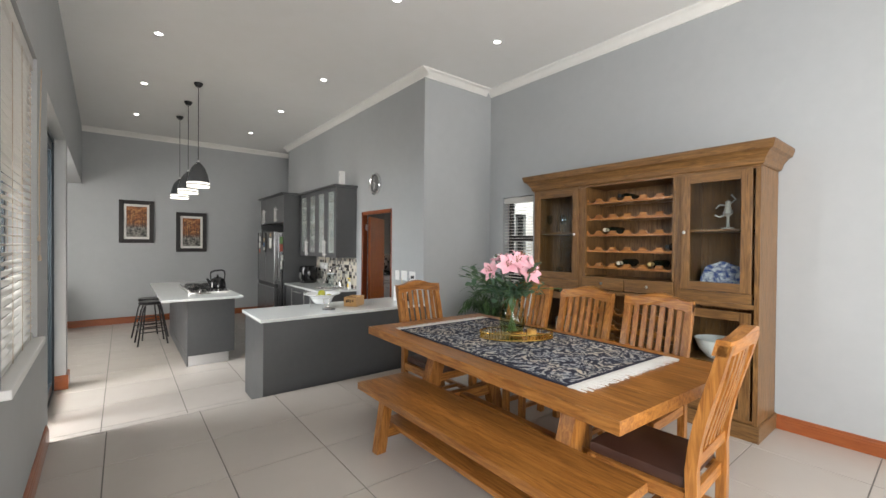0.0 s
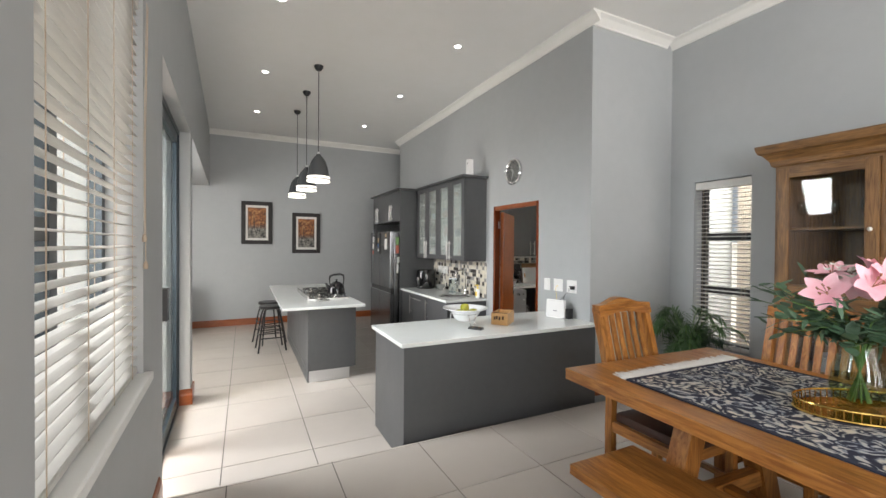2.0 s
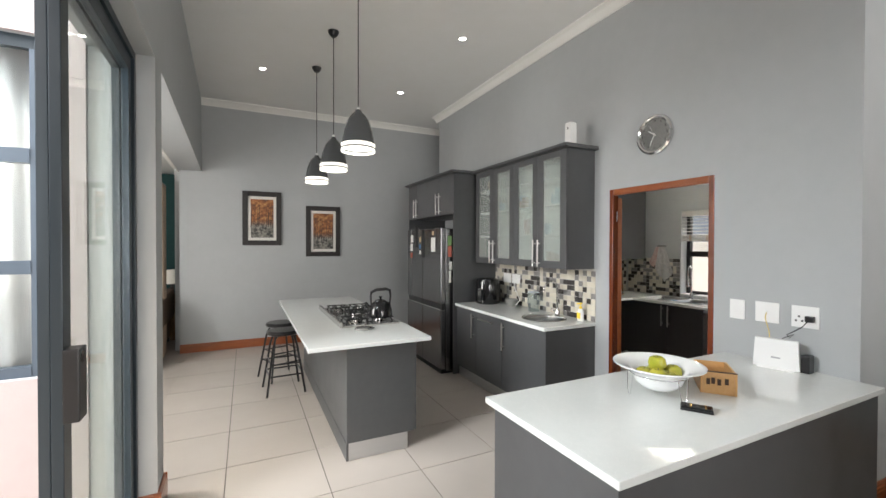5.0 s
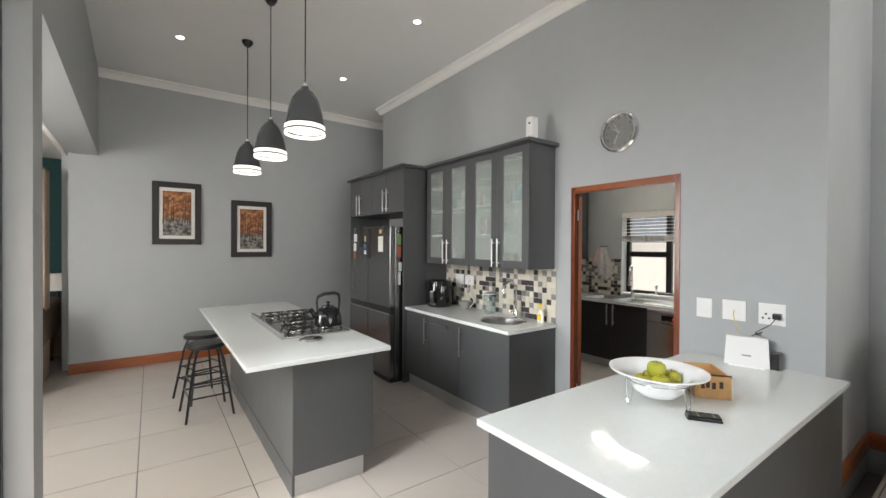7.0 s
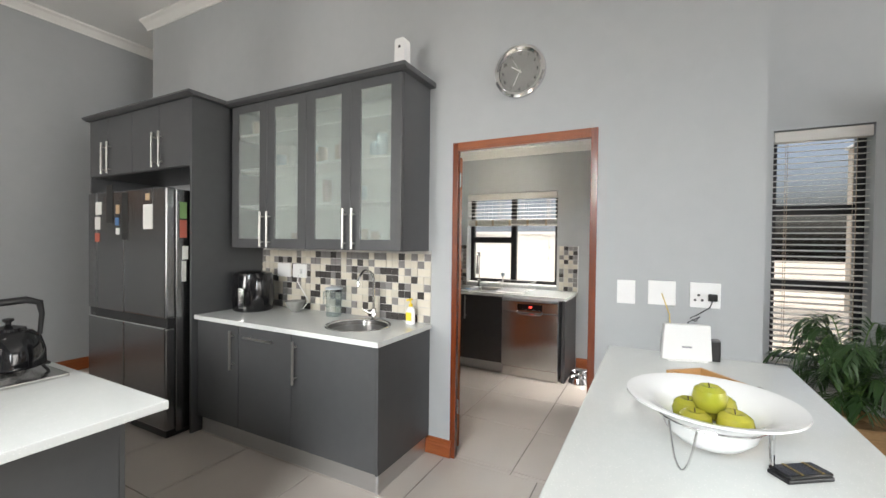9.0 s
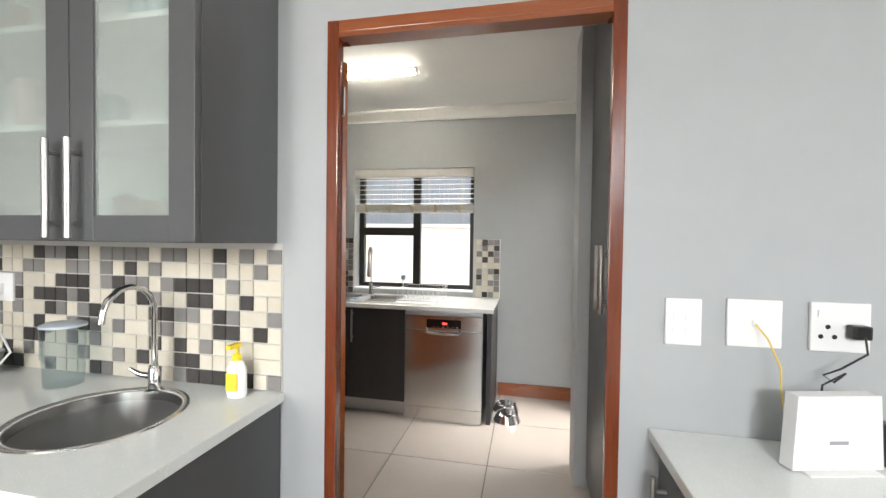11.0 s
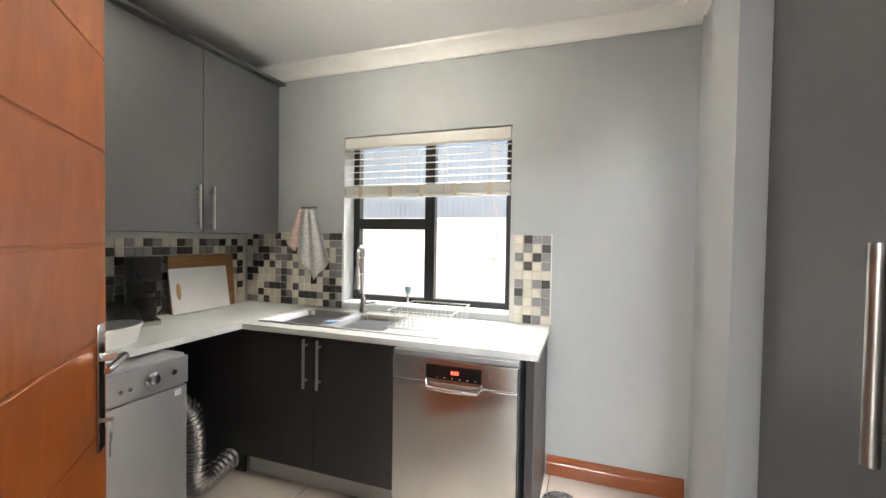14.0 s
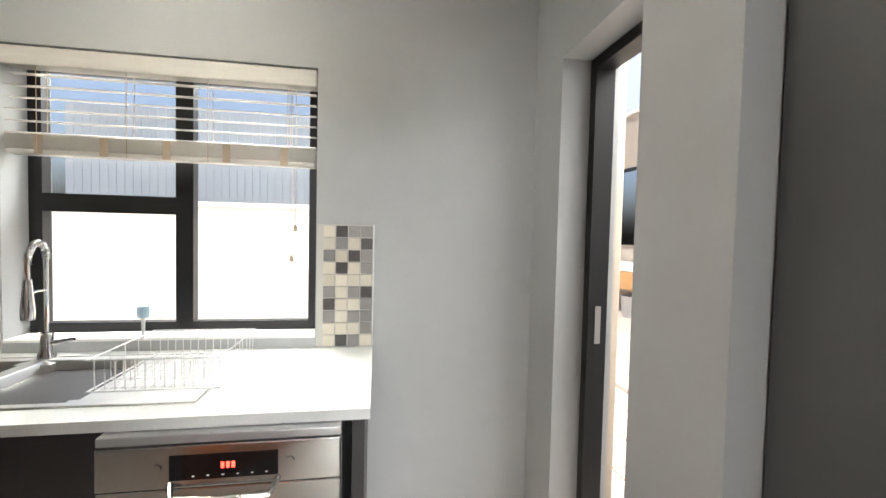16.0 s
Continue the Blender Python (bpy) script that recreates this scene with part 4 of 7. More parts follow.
# ---- lights ----
def pendant(x, y, drop):
    p = thing("pendant_lamp", "glossy dark grey dome pendant lamp with a white rim band", "pendant lamp", x, y, 0, group="pendants over the island")
    part("ceiling_cup", lathe(B(), [(0, TOP - 0.055), (0.03, TOP - 0.052), (0.052, TOP - 0.02), (0.055, TOP - 0.0005), (0, TOP - 0.0005)], seg=20), BLACK, p, smooth=True)
    part("cord", rod(B(), (0, 0, drop + 0.33), (0, 0, TOP - 0.05), 0.004, seg=8), BLACK, p)
    o, i = [], []
    for r, z in ((0.022, 0.335), (0.030, 0.315), (0.055, 0.295), (0.088, 0.245), (0.112, 0.17), (0.126, 0.095), (0.131, 0.062)):
        o.append((r, drop + z))
        i.append((r - 0.004, drop + z))
    part("shade", lathe(B(), o + i[::-1], seg=36), PEND, p, smooth=True)
    band = lathe(B(), [(0.1312, drop + 0.062), (0.1335, drop + 0.060), (0.1340, drop + 0.034), (0.129, drop + 0.034), (0.1275, drop + 0.062)], seg=72)
    for i, v in enumerate(band.verts):
        if i % 2:
            v.co.x, v.co.y = v.co.x * 0.985, v.co.y * 0.985
    part("rim_band", band, RIM, p, "ribbed white glass band")
    part("rim_ring", lathe(B(), [(0.134, drop + 0.0335), (0.1375, drop + 0.030), (0.1375, drop + 0.025), (0.134, drop + 0.0215), (0.128, drop + 0.0215), (0.128, drop + 0.0335)], seg=36), PEND, p, "thin dark grey ring", True)
    part("rim_lip", lathe(B(), [(0.134, drop + 0.021), (0.1355, drop + 0.004), (0.133, drop), (0.126, drop + 0.003), (0.128, drop + 0.021)], seg=36), RIM, p, "white glass lip", True)
    part("bulb", lathe(B(), [(0, drop + 0.06), (0.05, drop + 0.065), (0.06, drop + 0.09), (0.05, drop + 0.13), (0, drop + 0.15)], seg=16), BULB, p, "lit bulb", True)
    part("finial", lathe(B(), [(0, drop + 0.36), (0.012, drop + 0.355), (0.014, drop + 0.335), (0.022, drop + 0.33)], seg=14), PLASTIC, p, smooth=True)
    return p


for x, y, dz in ((0.77, 6.13, 2.33), (0.755, 7.06, 2.33), (0.735, 8.0, 2.33)):
    pendant(x, y, dz)


def downlight(x, y):
    d = thing("downlight", "small recessed round ceiling downlight, switched on", "downlight", x, y, TOP, group="ceiling downlights")
    part("ring", lathe(B(), [(0.030, -0.001), (0.034, -0.006), (0.045, -0.005), (0.047, -0.0005), (0.030, -0.0005)], seg=24), PLASTIC, d, smooth=True)
    part("lens", lathe(B(), [(0, -0.003), (0.0295, -0.003), (0.0295, -0.001)], seg=20), DIODE, d, "glowing lens")
    return d


d0 = downlight(0.26, 4.89)
for x, y in ((0.20, 6.60), (0.15, 8.32), (2.03, 4.95), (1.98, 6.62), (1.92, 8.32), (3.06, 2.83), (1.85, 2.86)):
    copy_thing(d0, pose(x, y, TOP))

# ---- dining room ----
FD = STEP


def plank_top(name, parent, x0, x1, y0, y1, z0, z1, n, mat):
    """A top of n boards laid side by side along y."""
    w = (x1 - x0) / n
    for i in range(n):
        part(name, bx(x0 + i * w + 0.0004, x0 + (i + 1) * w - 0.0004, y0, y1, z0, z1, b=0.0018), mat, parent)


t = thing("dining_table", "large honey oak trestle dining table of thick planks", "table", 2.068, 1.63, FD, -2.2)
plank_top("top_board", t, -0.585, 0.585, -1.075, 1.075, 0.69, 0.748, 6, OAK)
for sy in (-1, 1):
    yy = sy * 0.62
    for sx in (-1, 1):
        bm = B()
        lo, hi = sx * 0.40, sx * 0.20
        prism(bm, [(lo - 0.055, 0.0), (lo + 0.055, 0.0), (hi + 0.055, 0.64), (hi - 0.055, 0.64)], "y", yy - 0.045, yy + 0.045)
        part("leg", bm, OAK_Z, t)
    part("top_rail", bx(-0.40, 0.40, yy - 0.05, yy + 0.05, 0.64, 0.689, b=0.004), OAK_X, t)
    part("foot_rail", bx(-0.33, 0.33, yy - 0.03, yy + 0.03, 0.17, 0.25, b=0.004), OAK_X, t)
part("stretcher", bx(-0.03, 0.03, -0.585, 0.585, 0.175, 0.245, b=0.004), OAK, t)

b = thing("bench", "long honey oak bench with splayed trestle legs", "bench", 1.495, 1.515, FD)
plank_top("seat_board", b, -0.205, 0.205, -0.925, 0.925, 0.378, 0.423, 2, OAK)
for sy in (-1, 1):
    yy = sy * 0.70
    for sx in (-1, 1):
        bm = prism(B(), [(sx * 0.155 - 0.035, 0.0), (sx * 0.155 + 0.035, 0.0), (sx * 0.095 + 0.035, 0.378), (sx * 0.095 - 0.035, 0.378)], "y", yy - 0.032, yy + 0.032)
        part("leg", bm, OAK_Z, b)
    part("cross_rail", bx(-0.095, 0.095, yy - 0.022, yy + 0.022, 0.09, 0.145, b=0.003), OAK_X, b)
part("stretcher_board", bx(-0.06, 0.06, -0.80, 0.80, 0.146, 0.176, b=0.003), OAK, b)


def dining_chair(x, y, rz):
    """Stands at x, y (middle of the seat), facing +y before the turn."""
    c = thing("dining_chair", "honey oak chair with curved back slats and brown leather seat", "chair", x, y, FD, rz, group="chairs round the table")
    W = 0.202
    curve = [(-0.225, 0.40), (-0.222, 0.50), (-0.232, 0.60), (-0.252, 0.71), (-0.280, 0.82), (-0.310, 0.93), (-0.335, 1.03)]
    for s in (-1, 1):
        pts = [(-0.245, 0.0)] + [(v - 0.022, z) for v, z in curve] + [(v + 0.022, z) for v, z in curve[::-1]] + [(-0.200, 0.0)]
        part("back_post", prism(B(), pts, "x", s * W - 0.021, s * W + 0.021), OAK_Z, c)
        part("front_leg", bx(s * W - 0.021, s * W + 0.021, 0.185, 0.227, 0, 0.405, b=0.003), OAK_Z, c)
        part("side_rail", bx(s * W - 0.015, s * W + 0.015, -0.20, 0.185, 0.345, 0.40, b=0.002), OAK, c)
        part("side_stretcher", bx(s * W - 0.012, s * W + 0.012, -0.21, 0.187, 0.17, 0.20), OAK, c)
    part("front_rail", bx(-W + 0.021, W - 0.021, 0.192, 0.22, 0.345, 0.40, b=0.002), OAK_X, c)
    part("back_rail", bx(-W + 0.021, W - 0.021, -0.226, -0.200, 0.345, 0.40, b=0.002), OAK_X, c)
    part("stretcher", bx(-W + 0.012, W - 0.012, -0.02, 0.01, 0.172, 0.198), OAK_X, c)
    part("lower_back_rail", bx(-W + 0.021, W - 0.021, -0.240, -0.212, 0.505, 0.555, b=0.003), OAK_X, c)
    # crest rail with a raised middle
    n = 16
    lo, hi = [], []
    for i in range(n + 1):
        u = -1 + 2 * i / n
        lo.append((u * (W + 0.021), 0.985 + 0.018 * max(0.0, math.cos(u * 1.9)) ** 2))
        hi.append((u * (W + 0.021), 1.050 + 0.036 * max(0.0, math.cos(u * 1.9)) ** 2))
    bm = prism(B(), lo + hi[::-1], "y", -0.026, 0.024)
    for v in bm.verts:
        v.co.y += -0.325 - 0.018 * (1 - (v.co.x / W) ** 2) - (v.co.z - 1.02) * 0.25
    part("crest_rail", bm, OAK_X, c)
    for k in range(6):
        xx = -0.143 + k * 0.0572
        bow = 0.018 * (1 - (xx / W) ** 2)
        zs = [0.545, 0.60, 0.66, 0.73, 0.82, 0.91, 0.995]
        def at(z):
            for (v0, z0), (v1, z1) in zip(curve, curve[1:]):
                if z0 <= z <= z1:
                    return v0 + (v1 - v0) * (z - z0) / (z1 - z0)
            return curve[-1][0]
        line = [(at(z) - bow * (z - 0.52) / 0.45 - 0.012 * math.sin((z - 0.52) * 7.0) + 0.006, z) for z in zs]
        part("slat", prism(B(), [(v - 0.008, z) for v, z in line] + [(v + 0.008, z) for v, z in line[::-1]], "x", xx - 0.015, xx + 0.015), OAK_Z, c)
    bm = bx(-W + 0.002, W - 0.002, -0.195, 0.232, 0.402, 0.455, b=0.018)
    for v in bm.verts:
        if v.co.z > 0.44:
            v.co.z += 0.012 * (1 - (v.co.x / W) ** 2) * (1 - ((v.co.y - 0.02) / 0.22) ** 2)
    part("seat", bm, LEATHER, c, "dark brown leather seat pad", True)
    return c


c0 = dining_chair(2.08, 2.51, 180)
for x, y, rz in ((2.56, 2.20, 90), (2.56, 1.635, 90), (2.56, 1.08, 91), (1.985, 0.69, 3)):
    copy_thing(c0, pose(x, y, FD, 0, 0, rz))

# runner with fringes
TT = FD + 0.748
NAVY = material("navy_cloth", (0.010, 0.012, 0.030), 0.8, second=(0.014, 0.017, 0.04), scale=60)
FRINGE = material("white_fringe", (0.72, 0.70, 0.66), 0.85, second=(0.78, 0.76, 0.72), scale=40)


def tapestry():
    m = bpy.data.materials.new("floral_tapestry")
    m.use_nodes = True
    nt = m.node_tree
    b = nt.nodes["Principled BSDF"]
    b.inputs["Roughness"].default_value = 0.85
    co = nt.nodes.new("ShaderNodeTexCoord")
    warp = nt.nodes.new("ShaderNodeTexNoise")
    warp.inputs["Scale"].default_value = 9
    warp.inputs["Detail"].default_value = 2
    nt.links.new(co.outputs["Object"], warp.inputs["Vector"])
    add = nt.nodes.new("ShaderNodeVectorMath")
    add.operation = "MULTIPLY_ADD"
    add.inputs[1].default_value = (0.12, 0.12, 0)
    nt.links.new(warp.outputs["Color"], add.inputs[0])
    nt.links.new(co.outputs["Object"], add.inputs[2])
    v1 = nt.nodes.new("ShaderNodeTexVoronoi")
    v1.feature = "SMOOTH_F1"
    v1.inputs["Scale"].default_value = 9
    nt.links.new(add.outputs[0], v1.inputs["Vector"])
    rings = nt.nodes.new("ShaderNodeMath")
    rings.operation = "SINE"
    mul = nt.nodes.new("ShaderNodeMath")
    mul.operation = "MULTIPLY"
    mul.inputs[1].default_value = 60
    nt.links.new(v1.outputs["Distance"], mul.inputs[0])
    nt.links.new(mul.outputs[0], rings.inputs[0])
    n2 = nt.nodes.new("ShaderNodeTexNoise")
    n2.inputs["Scale"].default_value = 34
    n2.inputs["Detail"].default_value = 7
    nt.links.new(add.outputs[0], n2.inputs["Vector"])
    s1 = nt.nodes.new("ShaderNodeMath")
    s1.operation = "MULTIPLY_ADD"
    s1.inputs[1].default_value = 0.09
    nt.links.new(rings.outputs[0], s1.inputs[0])
    nt.links.new(n2.outputs[0], s1.inputs[2])
    ramp = nt.nodes.new("ShaderNodeValToRGB")
    e = ramp.color_ramp.elements
    e[0].position, e[0].color = 0.46, (0.010, 0.013, 0.035, 1)
    e[1].position, e[1].color = 0.60, (0.58, 0.55, 0.49, 1)
    mid = e.new(0.50)
    mid.color = (0.06, 0.07, 0.10, 1)
    mid2 = e.new(0.54)
    mid2.color = (0.26, 0.28, 0.30, 1)
    nt.links.new(s1.outputs[0], ramp.inputs[0])
    n3 = nt.nodes.new("ShaderNodeTexNoise")
    n3.inputs["Scale"].default_value = 5
    nt.links.new(co.outputs["Object"], n3.inputs["Vector"])
    mix = nt.nodes.new("ShaderNodeMix")
    mix.data_type, mix.blend_type = "RGBA", "MULTIPLY"
    r2 = nt.nodes.new("ShaderNodeValToRGB")
    r2.color_ramp.elements[0].position, r2.color_ramp.elements[1].position = 0.4, 0.6
    r2.color_ramp.elements[0].color, r2.color_ramp.elements[1].color = (0.75, 0.8, 0.9, 1), (1.0, 0.93, 0.85, 1)
    nt.links.new(n3.outputs[0], r2.inputs[0])
    mix.inputs[0].default_value = 1
    nt.links.new(ramp.outputs[0], mix.inputs[6])
    nt.links.new(r2.outputs[0], mix.inputs[7])
    nt.links.new(mix.outputs[2], b.inputs["Base Color"])
    bp = nt.nodes.new("ShaderNodeBump")
    bp.inputs["Strength"].default_value = 0.3
    bp.inputs["Distance"].default_value = 0.003
    nt.links.new(s1.outputs[0], bp.inputs["Height"])
    nt.links.new(bp.outputs[0], b.inputs["Normal"])
    return m


r = thing("table_runner", "navy and cream floral tapestry runner with white fringed ends", "table runner", 2.09, 1.67, TT + 0.0005, -1.8)
RX, RY = 0.445, 0.745
bm = B()
nx, ny = 8, 16
grid = [[bm.verts.new((-RX + 2 * RX * i / nx, -RY + 2 * RY * j / ny, 0.0035 + 0.0012 * math.sin(i * 1.7) * math.sin(j * 1.3))) for j in range(ny + 1)] for i in range(nx + 1)]
for i in range(nx):
    for j in range(ny):
        bm.faces.new((grid[i][j], grid[i + 1][j], grid[i + 1][j + 1], grid[i][j + 1]))
ed = [e for e in bm.edges if e.is_boundary]
ex = bmesh.ops.extrude_edge_only(bm, edges=ed)
for v in [g for g in ex["geom"] if isinstance(g, bmesh.types.BMVert)]:
    v.co.z = 0.0003
part("cloth", bm, tapestry(), r, smooth=True)
bm = bx(-RX - 0.018, -RX, -RY - 0.018, RY + 0.018, 0.0003, 0.006)
box(bm, RX, RX + 0.018, -RY - 0.018, RY + 0.018, 0.0003, 0.006)
box(bm, -RX, RX, -RY - 0.018, -RY, 0.0003, 0.006)
box(bm, -RX, RX, RY, RY + 0.018, 0.0003, 0.006)
part("border", bm, NAVY, r, "navy border band")
rng = random.Random(3)
for s in (-1, 1):
    bm = bx(-RX - 0.018, RX + 0.018, min(s * (RY + 0.0185), s * (RY + 0.045)), max(s * (RY + 0.0185), s * (RY + 0.045)), 0.0004, 0.004)
    for k in range(110):
        xx = -RX - 0.016 + (2 * RX + 0.032) * k / 109
        l = rng.uniform(0.055, 0.085)
        q = rng.uniform(-0.012, 0.012)
        tube(bm, [(xx, s * (RY + 0.043), 0.0035), (xx + q * 0.5, s * (RY + 0.043 + l * 0.5), 0.004), (xx + q, s * (RY + 0.043 + l), 0.003)], [0.0032, 0.003, 0.002], 5)
    part("fringe", bm, FRINGE, r, "white cotton fringe")

# tray, vase, candle
GOLD = material("brass_gold", (0.62, 0.42, 0.12), 0.22, 1.0)
tz = TT + 0.0075
tr = thing("oval_tray", "small oval gilt gallery tray on the runner", "tray", 2.18, 1.745, tz, -35)
bm = lathe(B(), [(0, 0), (0.26, 0), (0.265, 0.004), (0.26, 0.008), (0, 0.008)], (0, 0, 0), 44, 1.0, 0.58)
part("plate", bm, GOLD, tr, smooth=True)
ring = lambda z: [(0.26 * math.cos(2 * math.pi * k / 60), 0.151 * math.sin(2 * math.pi * k / 60), z) for k in range(60)]
part("rim", tube(B(), ring(0.044), 0.004, 6, True), GOLD, tr, smooth=True)
bm = B()
for x, y, z in ring(0):
    rod(bm, (x * 0.985, y * 0.985, 0.006), (x, y, 0.043), 0.0026, seg=5)
tagged(part("gallery_spindles", bm, GOLD, tr), kind="stuff")
WATER = material("water", (0.75, 0.82, 0.70), 0.02, alpha_glass=1.0, ior=1.33)
va = thing("flower_vase", "clear glass vase of pink lilies and eucalyptus", "vase", 2.165, 1.775, tz + 0.0085)
va.matrix_basis = va.matrix_basis @ Matrix.Scale(1.12, 4)
part("glass", lathe(B(), [(0, 0), (0.055, 0), (0.075, 0.03), (0.085, 0.08), (0.078, 0.14), (0.055, 0.20), (0.05, 0.23), (0.058, 0.26), (0.055, 0.26), (0.047, 0.23), (0.052, 0.20), (0.074, 0.14), (0.081, 0.08), (0.071, 0.034), (0, 0.012)], seg=32), pane_glass("vase_glass", (0.90, 0.94, 0.90)), va, "clear glass vase", True)
GREEN_STEM = material("stem_green", (0.09, 0.17, 0.04), 0.5, vary=0.2)
EUC = material("eucalyptus_leaf", (0.055, 0.115, 0.062), 0.55, second=(0.085, 0.155, 0.09), scale=12)
PETAL = material("pink_petal", (0.86, 0.36, 0.45), 0.5, second=(0.92, 0.60, 0.65), scale=14)
PETAL_W = material("white_petal", (0.85, 0.84, 0.78), 0.5)
STAMEN = material("stamen", (0.25, 0.10, 0.03), 0.6)
rng = random.Random(11)


def leaf_blade(bm, p, d, up, length, wide, curl=0.2, n=5):
    """A pointed leaf or petal from p along d."""
    p, d, up = Vector(p), Vector(d).normalized(), Vector(up)
    side = d.cross(up)
    side = side.normalized() if side.length > 1e-4 else d.orthogonal().normalized()
    nor = side.cross(d).normalized()
    rows = []
    for i in range(n + 1):
        f = i / n
        w = wide * math.sin(math.pi * min(1.0, f * 0.88 + 0.10)) ** 0.8
        c = p + d * length * f + nor * (curl * length * (f * f) * -1.0)
        rows.append([bm.verts.new(c - side * w / 2), bm.verts.new(c - nor * w * 0.12), bm.verts.new(c + side * w / 2)])
    for a, b2 in zip(rows, rows[1:]):
        for k in (0, 1):
            bm.faces.new((a[k], a[k + 1], b2[k + 1], b2[k]))


stems = B()
foliage = B()
for k in range(44):
    a = rng.uniform(0, 2 * math.pi)
    reach, hgt = rng.uniform(0.08, 0.31), rng.uniform(0.24, 0.46)
    if k < 5:
        a, reach, hgt = rng.uniform(1.9, 3.0), rng.uniform(0.26, 0.36), rng.uniform(0.28, 0.44)
    tip = Vector((reach * math.cos(a), reach * math.sin(a), hgt))
    base = Vector((-0.03 * math.cos(a), -0.03 * math.sin(a), 0.03))
    neck = Vector((0.03 * math.cos(a), 0.03 * math.sin(a), 0.24))
    pts = [base, base.lerp(neck, 0.5), neck, neck.lerp(tip, 0.5) + Vector((0, 0, 0.03)), tip]
    tube(stems, pts, [0.003, 0.003, 0.003, 0.0025, 0.0012], 5)
    for q in range(11):
        f = 0.15 + 0.85 * q / 10
        c = neck.lerp(tip, f) + Vector((0, 0, 0.03 * math.sin(math.pi * f)))
        d = Vector((rng.uniform(-1, 1), rng.uniform(-1, 1), rng.uniform(-0.3, 0.6)))
        if k < 24:
            leaf_blade(foliage, c, d, (0, 0, 1), rng.uniform(0.035, 0.06), rng.uniform(0.028, 0.05), 0.1, 3)
        else:
            leaf_blade(foliage, c, d, (0, 0, 1), rng.uniform(0.05, 0.09), rng.uniform(0.010, 0.018), 0.3, 4)
part("stems", stems, GREEN_STEM, va, smooth=True)
tagged(part("foliage", foliage, EUC, va, "grey-green eucalyptus leaves", True), kind="stuff")
part("water", lathe(B(), [(0, 0.0125), (0.069, 0.036), (0.079, 0.08), (0.076, 0.115), (0, 0.115)], seg=28), pane_glass("vase_water", (0.80, 0.84, 0.66)), va, smooth=True)
for x, y, z, dx, dy, dz, s in ((-0.09, -0.05, 0.43, -0.4, -0.6, 0.5, 1.0), (0.00, -0.09, 0.39, -0.05, -0.9, 0.35, 1.15), (0.08, 0.0, 0.45, 0.5, -0.5, 0.6, 0.95), (-0.03, 0.05, 0.46, -0.3, 0.1, 0.9, 0.9), (0.03, -0.02, 0.475, 0.1, -0.4, 0.8, 0.9), (-0.11, 0.03, 0.40, -0.9, -0.1, 0.3, 0.9), (0.05, -0.07, 0.43, 0.4, -0.8, 0.5, 0.95), (-0.05, -0.07, 0.455, -0.3, -0.7, 0.7, 0.9), (0.10, 0.05, 0.41, 0.9, 0.1, 0.3, 0.9)):
    x, y, z, s = x * 1.3, y * 1.3, z + 0.015, s * 1.02
    bm = B()
    d = Vector((dx, dy, dz)).normalized()
    u, v = frame_of(d)
    for k in range(6):
        a = k * math.pi / 3 + (0.2 if k % 2 else 0)
        out = u * math.cos(a) + v * math.sin(a)
        leaf_blade(bm, Vector((x, y, z)), d * 0.62 + out * 0.8, d, 0.080 * s, 0.050 * s, 0.30, 6)
    fl = part("lily", bm, PETAL, va, "pink open lily", True)
    bm = B()
    for k in range(5):
        a = k * 1.257
        e = Vector((x, y, z)) + d * 0.05 * s + (u * math.cos(a) + v * math.sin(a)) * 0.016
        tube(bm, [Vector((x, y, z)), e], 0.0012, 4)
        rod(bm, e - u * 0.005, e + u * 0.005, 0.003, seg=5)
    part("stamens", bm, STAMEN, fl)
bm = B()
for k in range(16):
    c = Vector((-0.06 + rng.uniform(-0.05, 0.05), 0.03 + rng.uniform(-0.04, 0.04), 0.485 + rng.uniform(-0.03, 0.03)))
    for q in range(4):
        leaf_blade(bm, c, (rng.uniform(-1, 1), rng.uniform(-1, 1), rng.uniform(-0.2, 1)), (0, 0, 1), 0.018, 0.014, 0.2, 2)
part("white_blossom", bm, PETAL_W, va, "small white blossoms", True)
ca = thing("candle_jar", "amber candle in a small glass jar", "candle", 2.27, 1.68, tz + 0.0085)
part("wax", lathe(B(), [(0, 0.004), (0.033, 0.004), (0.033, 0.045), (0, 0.045)], seg=24), material("amber_wax", (0.72, 0.44, 0.14), 0.5), ca, smooth=True)
part("jar", lathe(B(), [(0, 0), (0.036, 0), (0.038, 0.006), (0.038, 0.075), (0.0355, 0.075), (0.0345, 0.003), (0, 0.003)], seg=24), pane_glass("jar_glass", (0.95, 0.93, 0.88)), ca, smooth=True)


